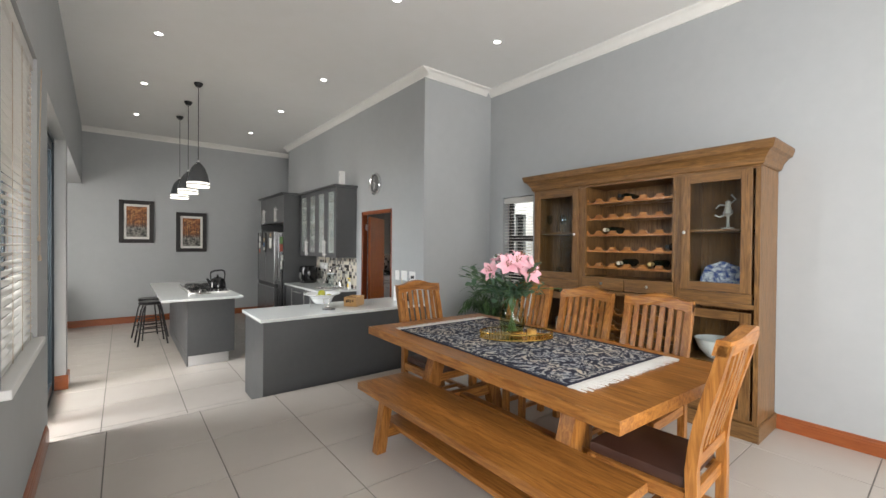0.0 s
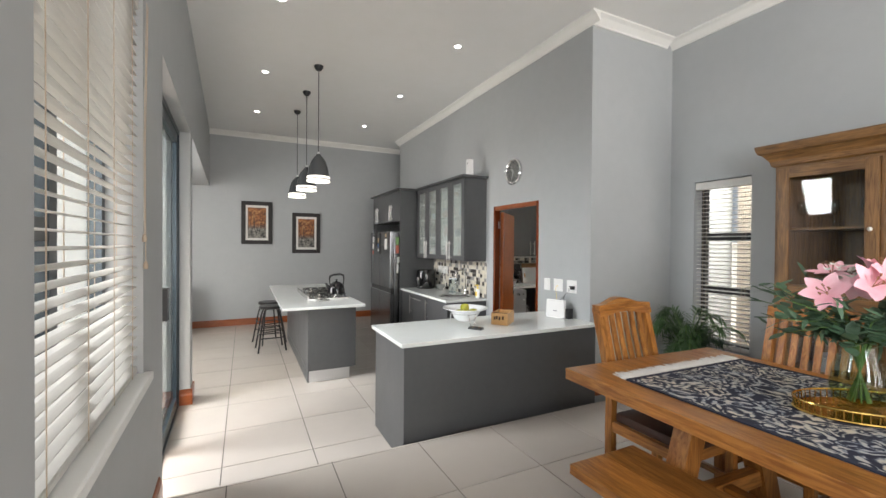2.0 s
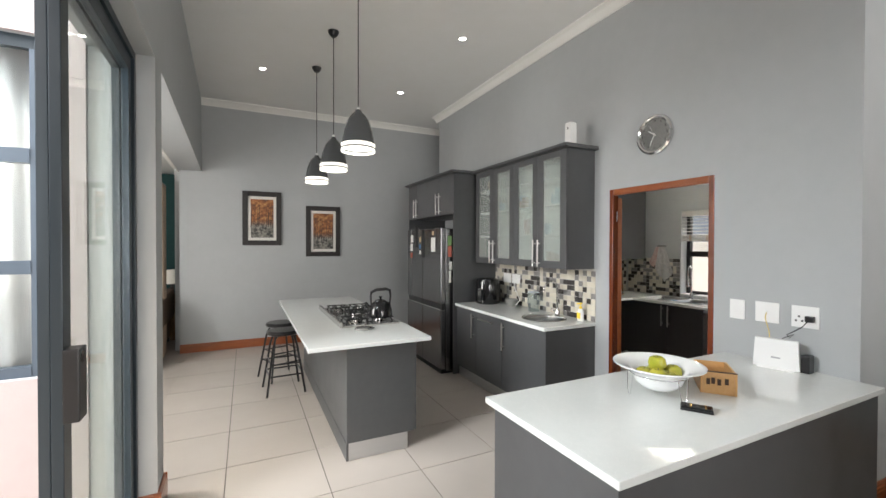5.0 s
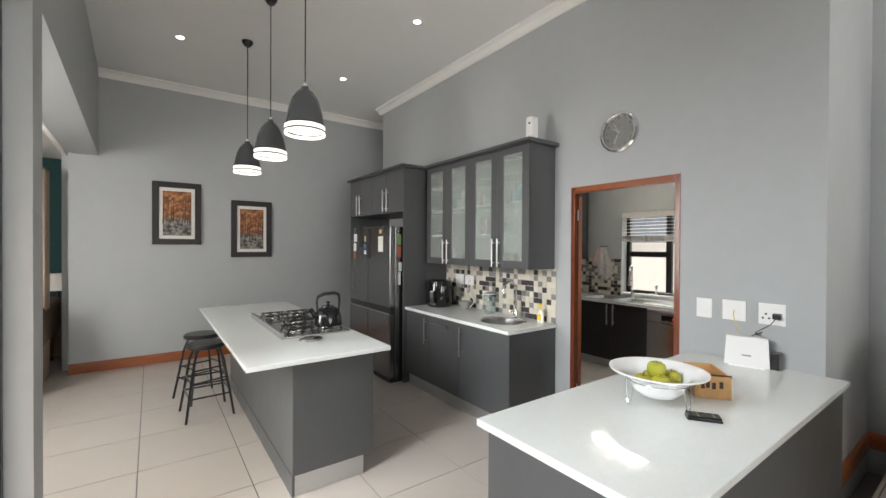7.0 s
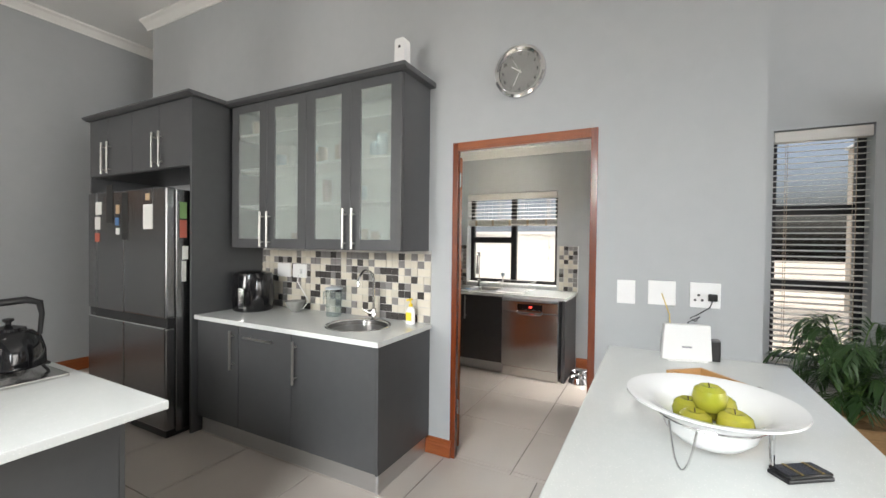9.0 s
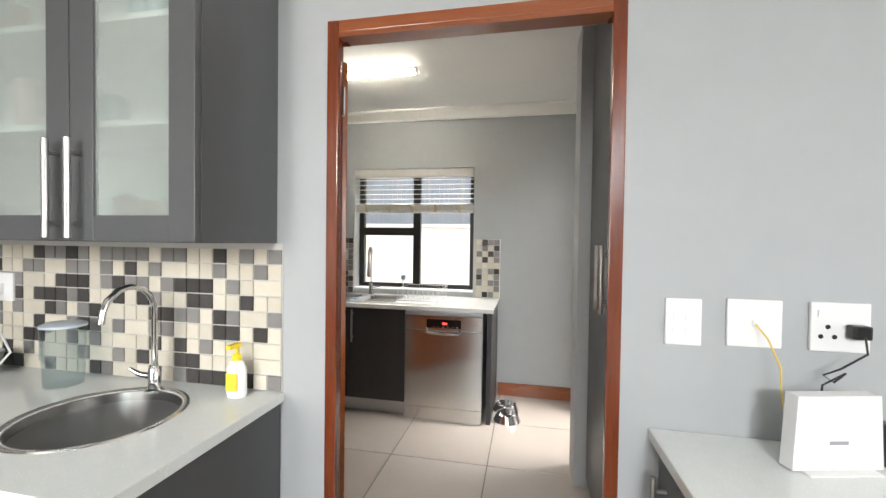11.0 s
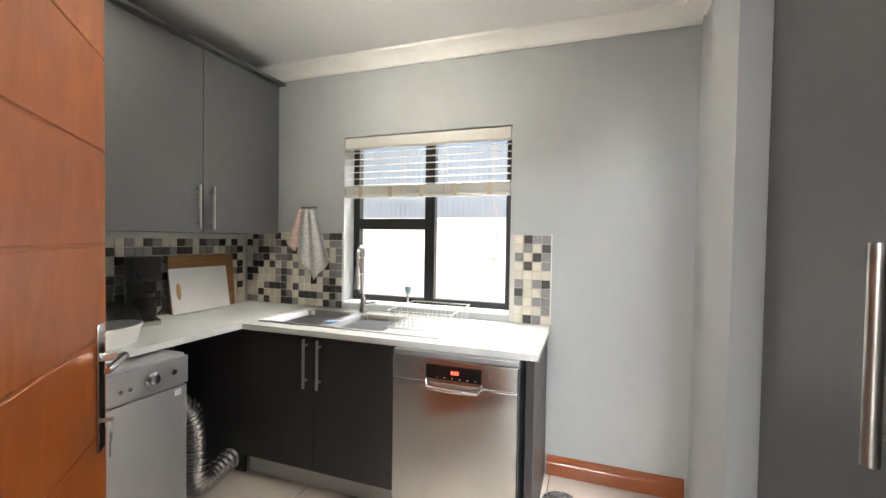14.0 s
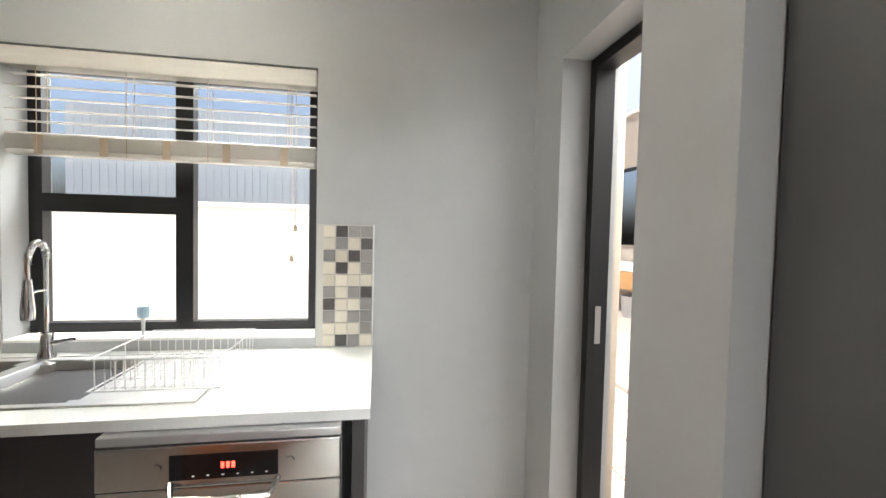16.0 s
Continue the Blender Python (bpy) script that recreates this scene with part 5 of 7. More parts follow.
# ---- dresser ----
def dresser():
    X0 = 3.55
    d = thing("display_dresser", "large dark oak display dresser with glass doors and a wine rack", "dresser", X0, 0.68, FD)
    D, W, H = 0.44, 2.03, 2.02
    part("plinth", bx(-0.015, D, -0.015, W + 0.015, 0.0, 0.12, b=0.006), DRES, d)
    for y0, y1 in ((0, 0.03), (W - 0.03, W)):
        part("side_panel", bx(0.0, D, y0, y1, 0.12, H), DRES_Z, d)
    part("back_panel", bx(D - 0.015, D, 0.03, W - 0.03, 0.12, H), DRES_Z, d)
    part("waist_shelf", bx(-0.006, D - 0.016, 0.031, W - 0.031, 0.955, 0.99), DRES, d)
    part("floor_board", bx(0.01, D - 0.016, 0.031, W - 0.031, 0.121, 0.145), DRES, d)
    part("roof_board", bx(0.0, D - 0.016, 0.031, W - 0.031, H - 0.03, H), DRES, d)
    for y in (0.525, 1.42):
        part("divider", bx(0.0, D - 0.016, y, y + 0.045, 0.146, 0.954), DRES_Z, d)
        part("divider", bx(0.0, D - 0.016, y, y + 0.045, 0.991, H - 0.031), DRES_Z, d)
    part("frieze", bx(-0.004, 0.018, 0.0, W, H - 0.04, H + 0.012), DRES, d)
    bm = B()
    levels = [(H - 0.02, 0.008), (H - 0.01, 0.022), (H + 0.025, 0.030), (H + 0.07, 0.062), (H + 0.082, 0.085), (H + 0.105, 0.092), (H + 0.125, 0.098), (H + 0.14, 0.098)]
    ring_faces(bm, [[bm.verts.new(p) for p in ((-o, -o, z), (D, -o, z), (D, W + o, z), (-o, W + o, z))] for z, o in levels])
    part("cornice", bm, DRES, d, "moulded oak cornice")

    def glazed(y0, y1, z0, z1, fw, knob_y, name="door"):
        a = part(name, bx(-0.022, -0.001, y0, y0 + fw, z0, z1, b=0.003), DRES_Z, d)
        part("stile", bx(-0.022, -0.001, y1 - fw, y1, z0, z1, b=0.003), DRES_Z, a)
        part("rail", bx(-0.0215, -0.0015, y0 + fw, y1 - fw, z0, z0 + fw, b=0.003), DRES, a)
        part("rail", bx(-0.0215, -0.0015, y0 + fw, y1 - fw, z1 - fw, z1, b=0.003), DRES, a)
        part("pane", bx(-0.012, -0.008, y0 + fw, y1 - fw, z0 + fw, z1 - fw), GLASS, a, "clear glass pane")
        part("knob", lathe(B(), [(0, -0.014), (0.009, -0.012), (0.013, 0.0), (0.009, 0.012), (0, 0.014)], (-0.042, knob_y, (z0 + z1) / 2), 14), NICKEL, a, "small metal knob", True)
        rod_b = rod(B(), (-0.034, knob_y, (z0 + z1) / 2), (-0.0222, knob_y, (z0 + z1) / 2), 0.005, seg=8)
        part("knob_stem", rod_b, NICKEL, a)
        return a

    glazed(0.045, 0.522, 1.07, H - 0.042, 0.068, 0.488)
    glazed(1.467, 2.005, 1.07, H - 0.042, 0.068, 1.501)
    glazed(0.045, 0.522, 0.15, 0.93, 0.068, 0.488)
    glazed(1.467, 2.005, 0.15, 0.93, 0.068, 1.501)
    for y0, y1 in ((0.045, 0.522), (1.467, 2.005)):
        part("apron", bx(-0.006, 0.016, y0, y1, 0.992, 1.066), DRES, d)
        part("upper_shelf", bx(0.02, D - 0.018, y0 + 0.012, y1 - 0.012, 1.53, 1.548), DRES, d)
        part("lower_shelf", bx(0.02, D - 0.018, y0 + 0.012, y1 - 0.012, 0.50, 0.518), DRES, d)
    for y0, y1 in ((0.574, 0.993), (0.997, 1.416)):
        dr = part("drawer", bx(-0.020, 0.30, y0, y1, 1.0, 1.115, b=0.004), DRES, d)
        part("knob", lathe(B(), [(0, -0.013), (0.009, -0.011), (0.013, 0.0), (0.009, 0.011), (0, 0.013)], (-0.036, (y0 + y1) / 2, 1.058), 14), NICKEL, dr, smooth=True)
    # rack rails with scooped edges, front and back
    y0, y1 = 0.571, 1.419
    for rows_z, tag in (((1.215, 1.37, 1.525, 1.68, 1.835), "rack"), ((0.22, 0.36, 0.50, 0.64, 0.78), "rack")):
        for z in rows_z:
            for x in (0.03, 0.29):
                pts = [(y0, z - 0.02), (y1, z - 0.02)]
                top_line = []
                n = 6
                w = (y1 - y0) / n
                for k in range(n):
                    c = y1 - (k + 0.5) * w
                    top_line += [(c + w * 0.5, z + 0.03), (c + 0.046, z + 0.03)]
                    top_line += [(c + 0.046 * math.cos(q * math.pi / 8), z + 0.03 - 0.034 * math.sin(q * math.pi / 8)) for q in range(1, 8)]
                    top_line += [(c - 0.046, z + 0.03)]
                top_line.append((y0, z + 0.03))
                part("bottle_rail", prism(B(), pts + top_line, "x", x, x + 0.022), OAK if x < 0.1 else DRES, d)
    for y in (y0 + 0.001, y1 - 0.021):
        part("rack_post", bx(0.0, 0.028, y, y + 0.02, 1.118, H - 0.032), DRES_Z, d)
    return d


dresser()
BOTTLE = material("dark_green_glass", (0.006, 0.010, 0.006), 0.06)
CAPS = [material("capsule_%s" % n, c, 0.4, 0.4) for n, c in (("gold", (0.5, 0.36, 0.14)), ("red", (0.22, 0.02, 0.02)), ("black", (0.02, 0.02, 0.02)), ("cream", (0.6, 0.55, 0.42)))]


def wine_bottle(y, z, cap):
    b = thing("wine_bottle", "dark wine bottle lying in the rack of the dresser", "bottle", 3.55 + 0.005, y, z, group="bottles in the wine rack")
    bm = lathe(B(), [(0, 0), (0.037, 0.0), (0.038, 0.19), (0.030, 0.225), (0.015, 0.25), (0.0145, 0.30), (0.017, 0.302), (0.017, 0.312), (0, 0.313)], seg=20)
    bm.transform(Matrix.Translation((0.33, 0, 0)) @ Matrix.Rotation(radians(-90), 4, "Y"))
    part("bottle_glass", bm, BOTTLE, b, smooth=True)
    bm = lathe(B(), [(0.0155, 0.255), (0.0158, 0.31), (0.0175, 0.312), (0.0175, 0.316), (0, 0.3165)], seg=16)
    bm.transform(Matrix.Translation((0.33, 0, 0)) @ Matrix.Rotation(radians(-90), 4, "Y"))
    part("capsule", bm, CAPS[cap], b, smooth=True)


wslot = (1.419 - 0.571) / 6
for k, zz, cap in ((3, 1.835, 2), (4, 1.525, 3), (0, 1.37, 2), (3, 1.215, 3), (1, 1.215, 0)):
    wine_bottle(0.68 + 0.571 + (k + 0.5) * wslot, FD + zz + 0.038, cap)

# china inside the dresser
BLUEW = material("blue_white_china", (0.72, 0.75, 0.80), 0.12, second=(0.06, 0.10, 0.30), scale=26, contrast=0.10, detail=3, blotch=0.02)
pl = thing("display_plate", "blue and white china platter with a scalloped edge", "plate", 3.55 + 0.20, 0.68 + 0.28, FD + 0.992)
bm = B()
n = 48
rows = []
for r_, h_ in ((0.0, 0.0), (0.07, 0.002), (0.10, 0.010), (0.145, 0.02), (0.15, 0.024)):
    rows.append([bm.verts.new((0.055 - h_ - 0.25 * (0.15 + r_ * math.sin(2 * math.pi * k / n) * 0.85) , (r_ * 1.1) * math.cos(2 * math.pi * k / n) * (1 + (0.04 * math.cos(8 * 2 * math.pi * k / n) if r_ > 0.12 else 0)), 0.15 + r_ * math.sin(2 * math.pi * k / n) * (1 + (0.04 * math.cos(8 * 2 * math.pi * k / n) if r_ > 0.12 else 0)))) for k in range(n)] if r_ else None)
core = bm.verts.new((0.055 - 0.0375, 0, 0.15))
for k in range(n):
    bm.faces.new((core, rows[1][k], rows[1][(k + 1) % n]))
ring_faces(bm, rows[1:], False)
plate = part("platter", bm, BLUEW, pl, smooth=True)
sol = plate.modifiers.new("thick", "SOLIDIFY")
sol.thickness = 0.006
bm = tube(B(), [(0.05, -0.05, 0.0), (-0.05, -0.05, 0.004), (-0.055, -0.05, 0.02)], 0.003, 6)
tube(bm, [(0.05, 0.05, 0.0), (-0.05, 0.05, 0.004), (-0.055, 0.05, 0.02)], 0.003, 6)
tube(bm, [(0.05, -0.05, 0.0), (0.055, -0.03, 0.30), (0.05, 0, 0.335), (0.055, 0.03, 0.30), (0.05, 0.05, 0.0)], 0.003, 6)
part("plate_stand", bm, BLACK_MATT, pl, "thin wire plate stand", True)
fg = thing("figurine", "small pale dancing figurine on the dresser shelf", "figurine", 3.55 + 0.2, 0.68 + 0.26, FD + 1.549)
bm = lathe(B(), [(0, 0), (0.045, 0), (0.045, 0.012), (0.012, 0.02), (0.010, 0.10), (0.035, 0.13), (0.022, 0.17), (0.018, 0.20), (0.02, 0.22), (0.0, 0.235)], seg=14)
tube(bm, [(0, 0, 0.19), (0, -0.05, 0.235), (0, -0.02, 0.275)], 0.006, 6)
tube(bm, [(0, 0, 0.19), (0, 0.06, 0.20), (0, 0.085, 0.17)], 0.006, 6)
tube(bm, [(0, 0, 0.13), (0, 0.06, 0.10), (0, 0.09, 0.12)], 0.008, 6)
part("figure", bm, material("pale_resin", (0.45, 0.43, 0.40), 0.35), fg, smooth=True)


def simple_bowl(name, label, x, y, z, r, h, mat, cat="bowl"):
    b = thing(name, label, cat, x, y, z)
    part("bowl_wall", lathe(B(), [(0, 0), (r * 0.45, 0), (r * 0.5, 0.008), (r * 0.85, h * 0.5), (r, h), (r * 0.97, h), (r * 0.8, h * 0.5), (r * 0.42, 0.014), (0, 0.012)], seg=32), mat, b, smooth=True)
    return b


simple_bowl("serving_bowl", "large pale ceramic bowl inside the dresser", 3.55 + 0.2, 0.72 + 0.27, FD + 0.5185, 0.17, 0.15, CERAMIC)
for k in range(8):
    pt = thing("dinner_plate", "white dinner plate stacked inside the dresser", "plate", 3.55 + 0.2, 0.72 + 1.68, FD + 0.5185 + k * 0.014, group="stacked plates")
    part("plate_disc", lathe(B(), [(0, 0), (0.08, 0), (0.135, 0.012), (0.135, 0.016), (0.08, 0.005), (0, 0.005)], seg=28), CERAMIC, pt, smooth=True)
for k in range(5):
    w = thing("wine_glass", "clear stemmed wine glass inside the dresser", "glass", 3.55 + 0.10 + 0.06 * (k % 2), 0.68 + 1.56 + 0.085 * k, FD + (0.9905 if k % 2 else 1.5485), group="glasses in the dresser")
    part("glass_body", lathe(B(), [(0, 0), (0.032, 0.0), (0.03, 0.004), (0.004, 0.008), (0.004, 0.08), (0.03, 0.11), (0.036, 0.15), (0.030, 0.19), (0.0285, 0.19), (0.034, 0.15), (0.028, 0.113), (0, 0.09)], seg=18), pane_glass("stemware" if k == 0 else "stemware_b", (0.92, 0.95, 0.95)), w, smooth=True)

# palm in a basket
PALM = material("palm_green", (0.030, 0.075, 0.022), 0.45, second=(0.055, 0.115, 0.035), scale=8)
BASKET = material("woven_basket", (0.36, 0.22, 0.10), 0.8, second=(0.24, 0.14, 0.06), scale=30, stretch=(1, 1, 4), bump=0.5, bump_scale=60)
pm = thing("potted_palm", "bushy green palm in a woven basket beside the window", "plant", 3.50, 3.34, FD)
part("basket", lathe(B(), [(0, 0), (0.14, 0), (0.165, 0.02), (0.19, 0.16), (0.185, 0.30), (0.175, 0.31), (0.165, 0.30), (0.16, 0.26), (0, 0.26)], seg=28), BASKET, pm, "woven basket planter", True)
fr = B()
rng = random.Random(21)
for k in range(34):
    a = 2 * math.pi * k / 34 + rng.uniform(-0.15, 0.15)
    reach = rng.uniform(0.16, 0.40)
    high = rng.uniform(0.55, 0.98) - reach * 0.3
    droop = rng.uniform(0.02, 0.20)
    path = []
    for i in range(9):
        f = i / 8
        path.append(Vector((reach * f ** 1.3 * math.cos(a), reach * f ** 1.3 * math.sin(a), 0.25 + (high - 0.25) * math.sin(f * 1.75) / math.sin(1.57) - droop * f ** 3)))
    part("stalk", tube(B(), path, [0.005 - 0.0004 * i for i in range(9)], 5), GREEN_STEM, pm, smooth=True)
    for i in range(22):
        f = 0.30 + 0.70 * i / 21
        g = f * 8
        j = min(7, int(g))
        c = path[j].lerp(path[j + 1], g - j)
        d = (path[j + 1] - path[j]).normalized()
        side = d.cross(Vector((0, 0, 1))).normalized()
        for s in (-1, 1):
            leaf_blade(fr, c, d * 0.8 + side * s * rng.uniform(0.5, 0.9) + Vector((0, 0, rng.uniform(-0.5, 0.1))), (0, 0, 1), rng.uniform(0.13, 0.20) * (1.15 - 0.5 * f), rng.uniform(0.009, 0.014), 0.35, 3)
tagged(part("fronds", fr, PALM, pm, "narrow dark green palm leaflets", True), kind="stuff")

# ---- kitchen wall: clock, switches, small things ----
DIAL = material("silver_dial", (0.50, 0.50, 0.49), 0.25, 0.9, second=(0.60, 0.60, 0.59), scale=6, blotch=0.2)
cl = thing("wall_clock", "round silver wall clock with a brushed dial", "clock", CW - 0.001, 5.06, 2.46)
bm = lathe(B(), [(0, 0), (0.152, 0), (0.158, 0.010), (0.155, 0.028), (0.140, 0.036), (0.128, 0.030), (0.126, 0.018), (0, 0.018)], seg=48)
bm.transform(Matrix.Rotation(radians(-90), 4, "Y"))
part("case", bm, CHROME, cl, "polished silver case", True)
bm = lathe(B(), [(0, 0.0182), (0.1255, 0.0182), (0.1255, 0.020), (0, 0.020)], seg=48)
bm.transform(Matrix.Rotation(radians(-90), 4, "Y"))
part("dial", bm, DIAL, cl)
for k in range(12):
    a = k * math.pi / 6
    cu = bpy.data.curves.new("numeral", "FONT")
    cu.body, cu.size, cu.align_x, cu.align_y, cu.extrude = str(12 if k == 0 else k), 0.024, "CENTER", "CENTER", 0.0004
    o = new("numeral", cu)
    cu.materials.append(BLACK)
    o.parent = cl
    o.matrix_basis = Matrix.Translation((-0.0208, -0.106 * math.sin(a), 0.106 * math.cos(a))) @ Matrix.Rotation(radians(-90), 4, "Z") @ Matrix.Rotation(radians(90), 4, "X")
for ang, ln, w in ((305, 0.06, 0.006), (205, 0.09, 0.004), (330, 0.085, 0.0015)):
    a = radians(ang)
    bm = B()
    box(bm, -0.0235, -0.022, -w / 2, w / 2, -0.015, ln)
    bm.transform(Matrix.Rotation(-a, 4, "X") if False else Matrix.Rotation(a, 4, "X"))
    part("clock_pointer", bm, PLASTIC, cl)


def wall_plate(name, label, y0, y1, z0, z1, x=None):
    w = thing(name, label, "switch" if "switch" in name else "socket", (CW if x is None else x) - 0.001, 0, 0)
    part("plate", bx(-0.009, 0, y0, y1, z0, z1, b=0.003), PLASTIC, w)
    return w


sw = wall_plate("light_switch", "white four-gang light switch on the grey wall", 4.41, 4.50, 1.112, 1.238)
for a in (4.43, 4.46):
    for zz in (1.14, 1.18):
        part("rocker", bx(-0.012, -0.0085, a, a + 0.022, zz, zz + 0.026, b=0.002), PLASTIC, sw)
wp = wall_plate("cable_outlet", "white cable outlet plate with a yellow lead", 4.222, 4.35, 1.117, 1.242)
part("cable_gland", bx(-0.014, -0.0085, 4.28, 4.292, 1.175, 1.187), PLASTIC, wp)
wp = wall_plate("power_socket", "white power socket with a black plug", 4.03, 4.16, 1.117, 1.242)
part("rocker", bx(-0.012, -0.0085, 4.125, 4.145, 1.205, 1.222), PLASTIC, wp)
for yy, zz in ((4.122, 1.18), (4.137, 1.155), (4.107, 1.155)):
    bm = rod(B(), (-0.0094, yy, zz), (-0.0085, yy, zz), 0.006, seg=12)
    part("socket_hole", bm, BLACK, wp)
part("plug", bx(-0.04, -0.0092, 4.045, 4.085, 1.155, 1.19, b=0.006), BLACK, wp, "black plug")
sw2 = thing("light_switch", "white light switch plate beside the dining window", "switch", LW, 0, 0)
part("plate", bx(0.0005, 0.009, 1.80, 1.88, 1.33, 1.46, b=0.003), PLASTIC, sw2)
part("rocker", bx(0.0088, 0.012, 1.83, 1.85, 1.38, 1.41, b=0.001), PLASTIC, sw2)
YEL = material("yellow_cable", (0.75, 0.55, 0.12), 0.5)
tagged(part("network_cable", tube(B(), [(CW - 0.012, 4.286, 1.18), (CW - 0.05, 4.275, 1.15), (CW - 0.06, 4.25, 1.08), (CW - 0.055, 4.245, 1.02), (CW - 0.075, 4.24, 0.93)], 0.0024, 6), YEL, smooth=True), "yellow network cable running to the router", "cable")
tagged(part("power_cable", tube(B(), [(CW - 0.045, 4.065, 1.165), (CW - 0.075, 4.08, 1.13), (CW - 0.07, 4.13, 1.09), (CW - 0.06, 4.16, 1.07), (CW - 0.065, 4.14, 1.055), (CW - 0.07, 4.12, 1.08), (CW - 0.075, 4.17, 1.05), (CW - 0.08, 4.18, 0.95)], 0.0026, 6), BLACK, smooth=True), "looped black power cable running to the router", "cable")
ro = thing("router", "white upright internet router on the peninsula", "router", 2.745, 4.18, CT, 14)
bm = prism(B(), [(-0.108, 0.004), (0.108, 0.004), (0.098, 0.172), (-0.098, 0.172)], "x", -0.018, 0.016)
part("case", bm, PLASTIC, ro)
part("foot", bx(-0.04, 0.04, -0.085, 0.085, 0.0005, 0.0045), PLASTIC, ro)
part("mark_bar", bx(-0.0186, -0.0178, -0.022, 0.022, 0.062, 0.070), material("grey_mark", (0.3, 0.3, 0.32), 0.5), ro, "small grey mark")
ad = thing("power_adapter", "small black power adapter behind the router", "adapter", 2.80, 4.055, CT)
part("case", bx(-0.03, 0.03, -0.02, 0.02, 0.0005, 0.10, b=0.006), BLACK, ad)

BAMB = material("bamboo", (0.50, 0.27, 0.10), 0.45, second=(0.58, 0.34, 0.14), scale=10, stretch=(1, 6, 6), bump=0.1)
bo = thing("wooden_box", "bamboo napkin box with dark carved marks", "box", 2.09, 4.145, CT, 40)
for x0, x1, y0, y1 in ((-0.115, 0.115, -0.075, -0.063), (-0.115, 0.115, 0.063, 0.075), (-0.115, -0.103, -0.0625, 0.0625), (0.103, 0.115, -0.0625, 0.0625)):
    part("side", bx(x0, x1, y0, y1, 0.0005, 0.105, b=0.002), BAMB, bo)
part("floor_board", bx(-0.103, 0.103, -0.063, 0.063, 0.001, 0.010), BAMB, bo)
DKMARK = material("burnt_mark", (0.05, 0.025, 0.012), 0.7)
for k, (a, zz) in enumerate(((-0.04, 0.05), (-0.01, 0.045), (0.015, 0.05), (0.035, 0.045))):
    part("mark", bx(-0.1156, -0.1148, a, a + 0.016, zz, zz + 0.03), DKMARK, bo)
part("edge_trim", bx(-0.1155, -0.1025, -0.075, 0.075, 0.1052, 0.1085), DKMARK, bo)

fb = thing("fruit_bowl", "wide white ceramic bowl on a chrome wire stand", "bowl", 1.72, 4.185, CT)
part("dish", lathe(B(), [(0, 0.040), (0.050, 0.040), (0.078, 0.050), (0.103, 0.075), (0.117, 0.108), (0.135, 0.128), (0.182, 0.150), (0.198, 0.154), (0.198, 0.159), (0.182, 0.157), (0.130, 0.136), (0.111, 0.112), (0.096, 0.078), (0.070, 0.056), (0.045, 0.048), (0, 0.047)], seg=44), CERAMIC, fb, smooth=True)
part("stand_ring", tube(B(), [(0.124 * math.cos(2 * math.pi * k / 32), 0.124 * math.sin(2 * math.pi * k / 32), 0.112) for k in range(32)], 0.003, 6, True), CHROME, fb, smooth=True)
for k in range(3):
    a = 0.5 + k * 2.094
    c, s = math.cos(a), math.sin(a)
    pts = []
    for q in range(9):
        f = -1 + 2 * q / 8
        pts.append((0.131 * math.cos(a + f * 0.26), 0.131 * math.sin(a + f * 0.26), 0.004 + 0.108 * abs(f) ** 2.2))
    part("stand_leg", tube(B(), pts, 0.0028, 6), CHROME, fb, smooth=True)
APPLE = material("green_apple", (0.30, 0.36, 0.025), 0.25, second=(0.52, 0.44, 0.06), scale=9, blotch=0.25, vary=0.15)
for x, y, z in ((-0.050, 0.036, 0.066), (0.040, 0.045, 0.066), (0.0, -0.052, 0.063), (-0.062, -0.046, 0.082), (0.066, -0.030, 0.078), (-0.004, 0.002, 0.122)):
    ap = thing("green_apple", "shiny green apple in the white bowl", "apple", 1.72 + x, 4.185 + y, CT + z, group="apples in the bowl")
    part("fruit", lathe(B(), [(0, 0.008), (0.012, 0.002), (0.025, 0.004), (0.037, 0.02), (0.040, 0.038), (0.035, 0.058), (0.022, 0.068), (0.009, 0.066), (0, 0.058)], seg=20), APPLE, ap, smooth=True)
    part("stalk", rod(B(), (0, 0, 0.058), (0.003, 0.002, 0.074), 0.0014, seg=5), DKMARK, ap)
# A black handheld device with silver strips, kept under the name wallet.
wa = thing("wallet", "slim black handheld gadget with two pale metal bars", "wallet", 1.72, 4.0, CT, -55)
part("lower_flap", bx(-0.062, 0.062, -0.028, 0.028, 0.0005, 0.010, b=0.003), BLACK, wa)
part("upper_flap", bx(-0.060, 0.060, -0.027, 0.027, 0.0105, 0.020, b=0.004), BLACK_GLOSS, wa)
for x0 in (-0.026, 0.030):
    part("clasp", bx(x0, x0 + 0.007, -0.025, 0.025, 0.0201, 0.0212), GOLD, wa, "pale metal bar")

af = thing("air_fryer", "glossy black air fryer with a chrome drawer", "air fryer", 2.63, 7.145, CT, 25)
part("body", lathe(B(), [(0, 0.0005), (0.135, 0.0005), (0.147, 0.01), (0.155, 0.10), (0.152, 0.23), (0.138, 0.295), (0.10, 0.308), (0, 0.31)], seg=36), BLACK_GLOSS, af, smooth=True)
part("drawer_front", bx(-0.165, -0.138, -0.055, 0.055, 0.05, 0.16, b=0.006), BLACK_GLOSS, af)
part("handle", bx(-0.188, -0.163, -0.022, 0.022, 0.04, 0.19, b=0.006), CHROME, af, "chrome handle bar")
so = thing("power_socket", "white double socket on the mosaic splashback", "socket", CW - 0.010, 0, 0)
part("plate", bx(-0.010, 0, 6.98, 7.13, 1.13, 1.24, b=0.003), PLASTIC, so)
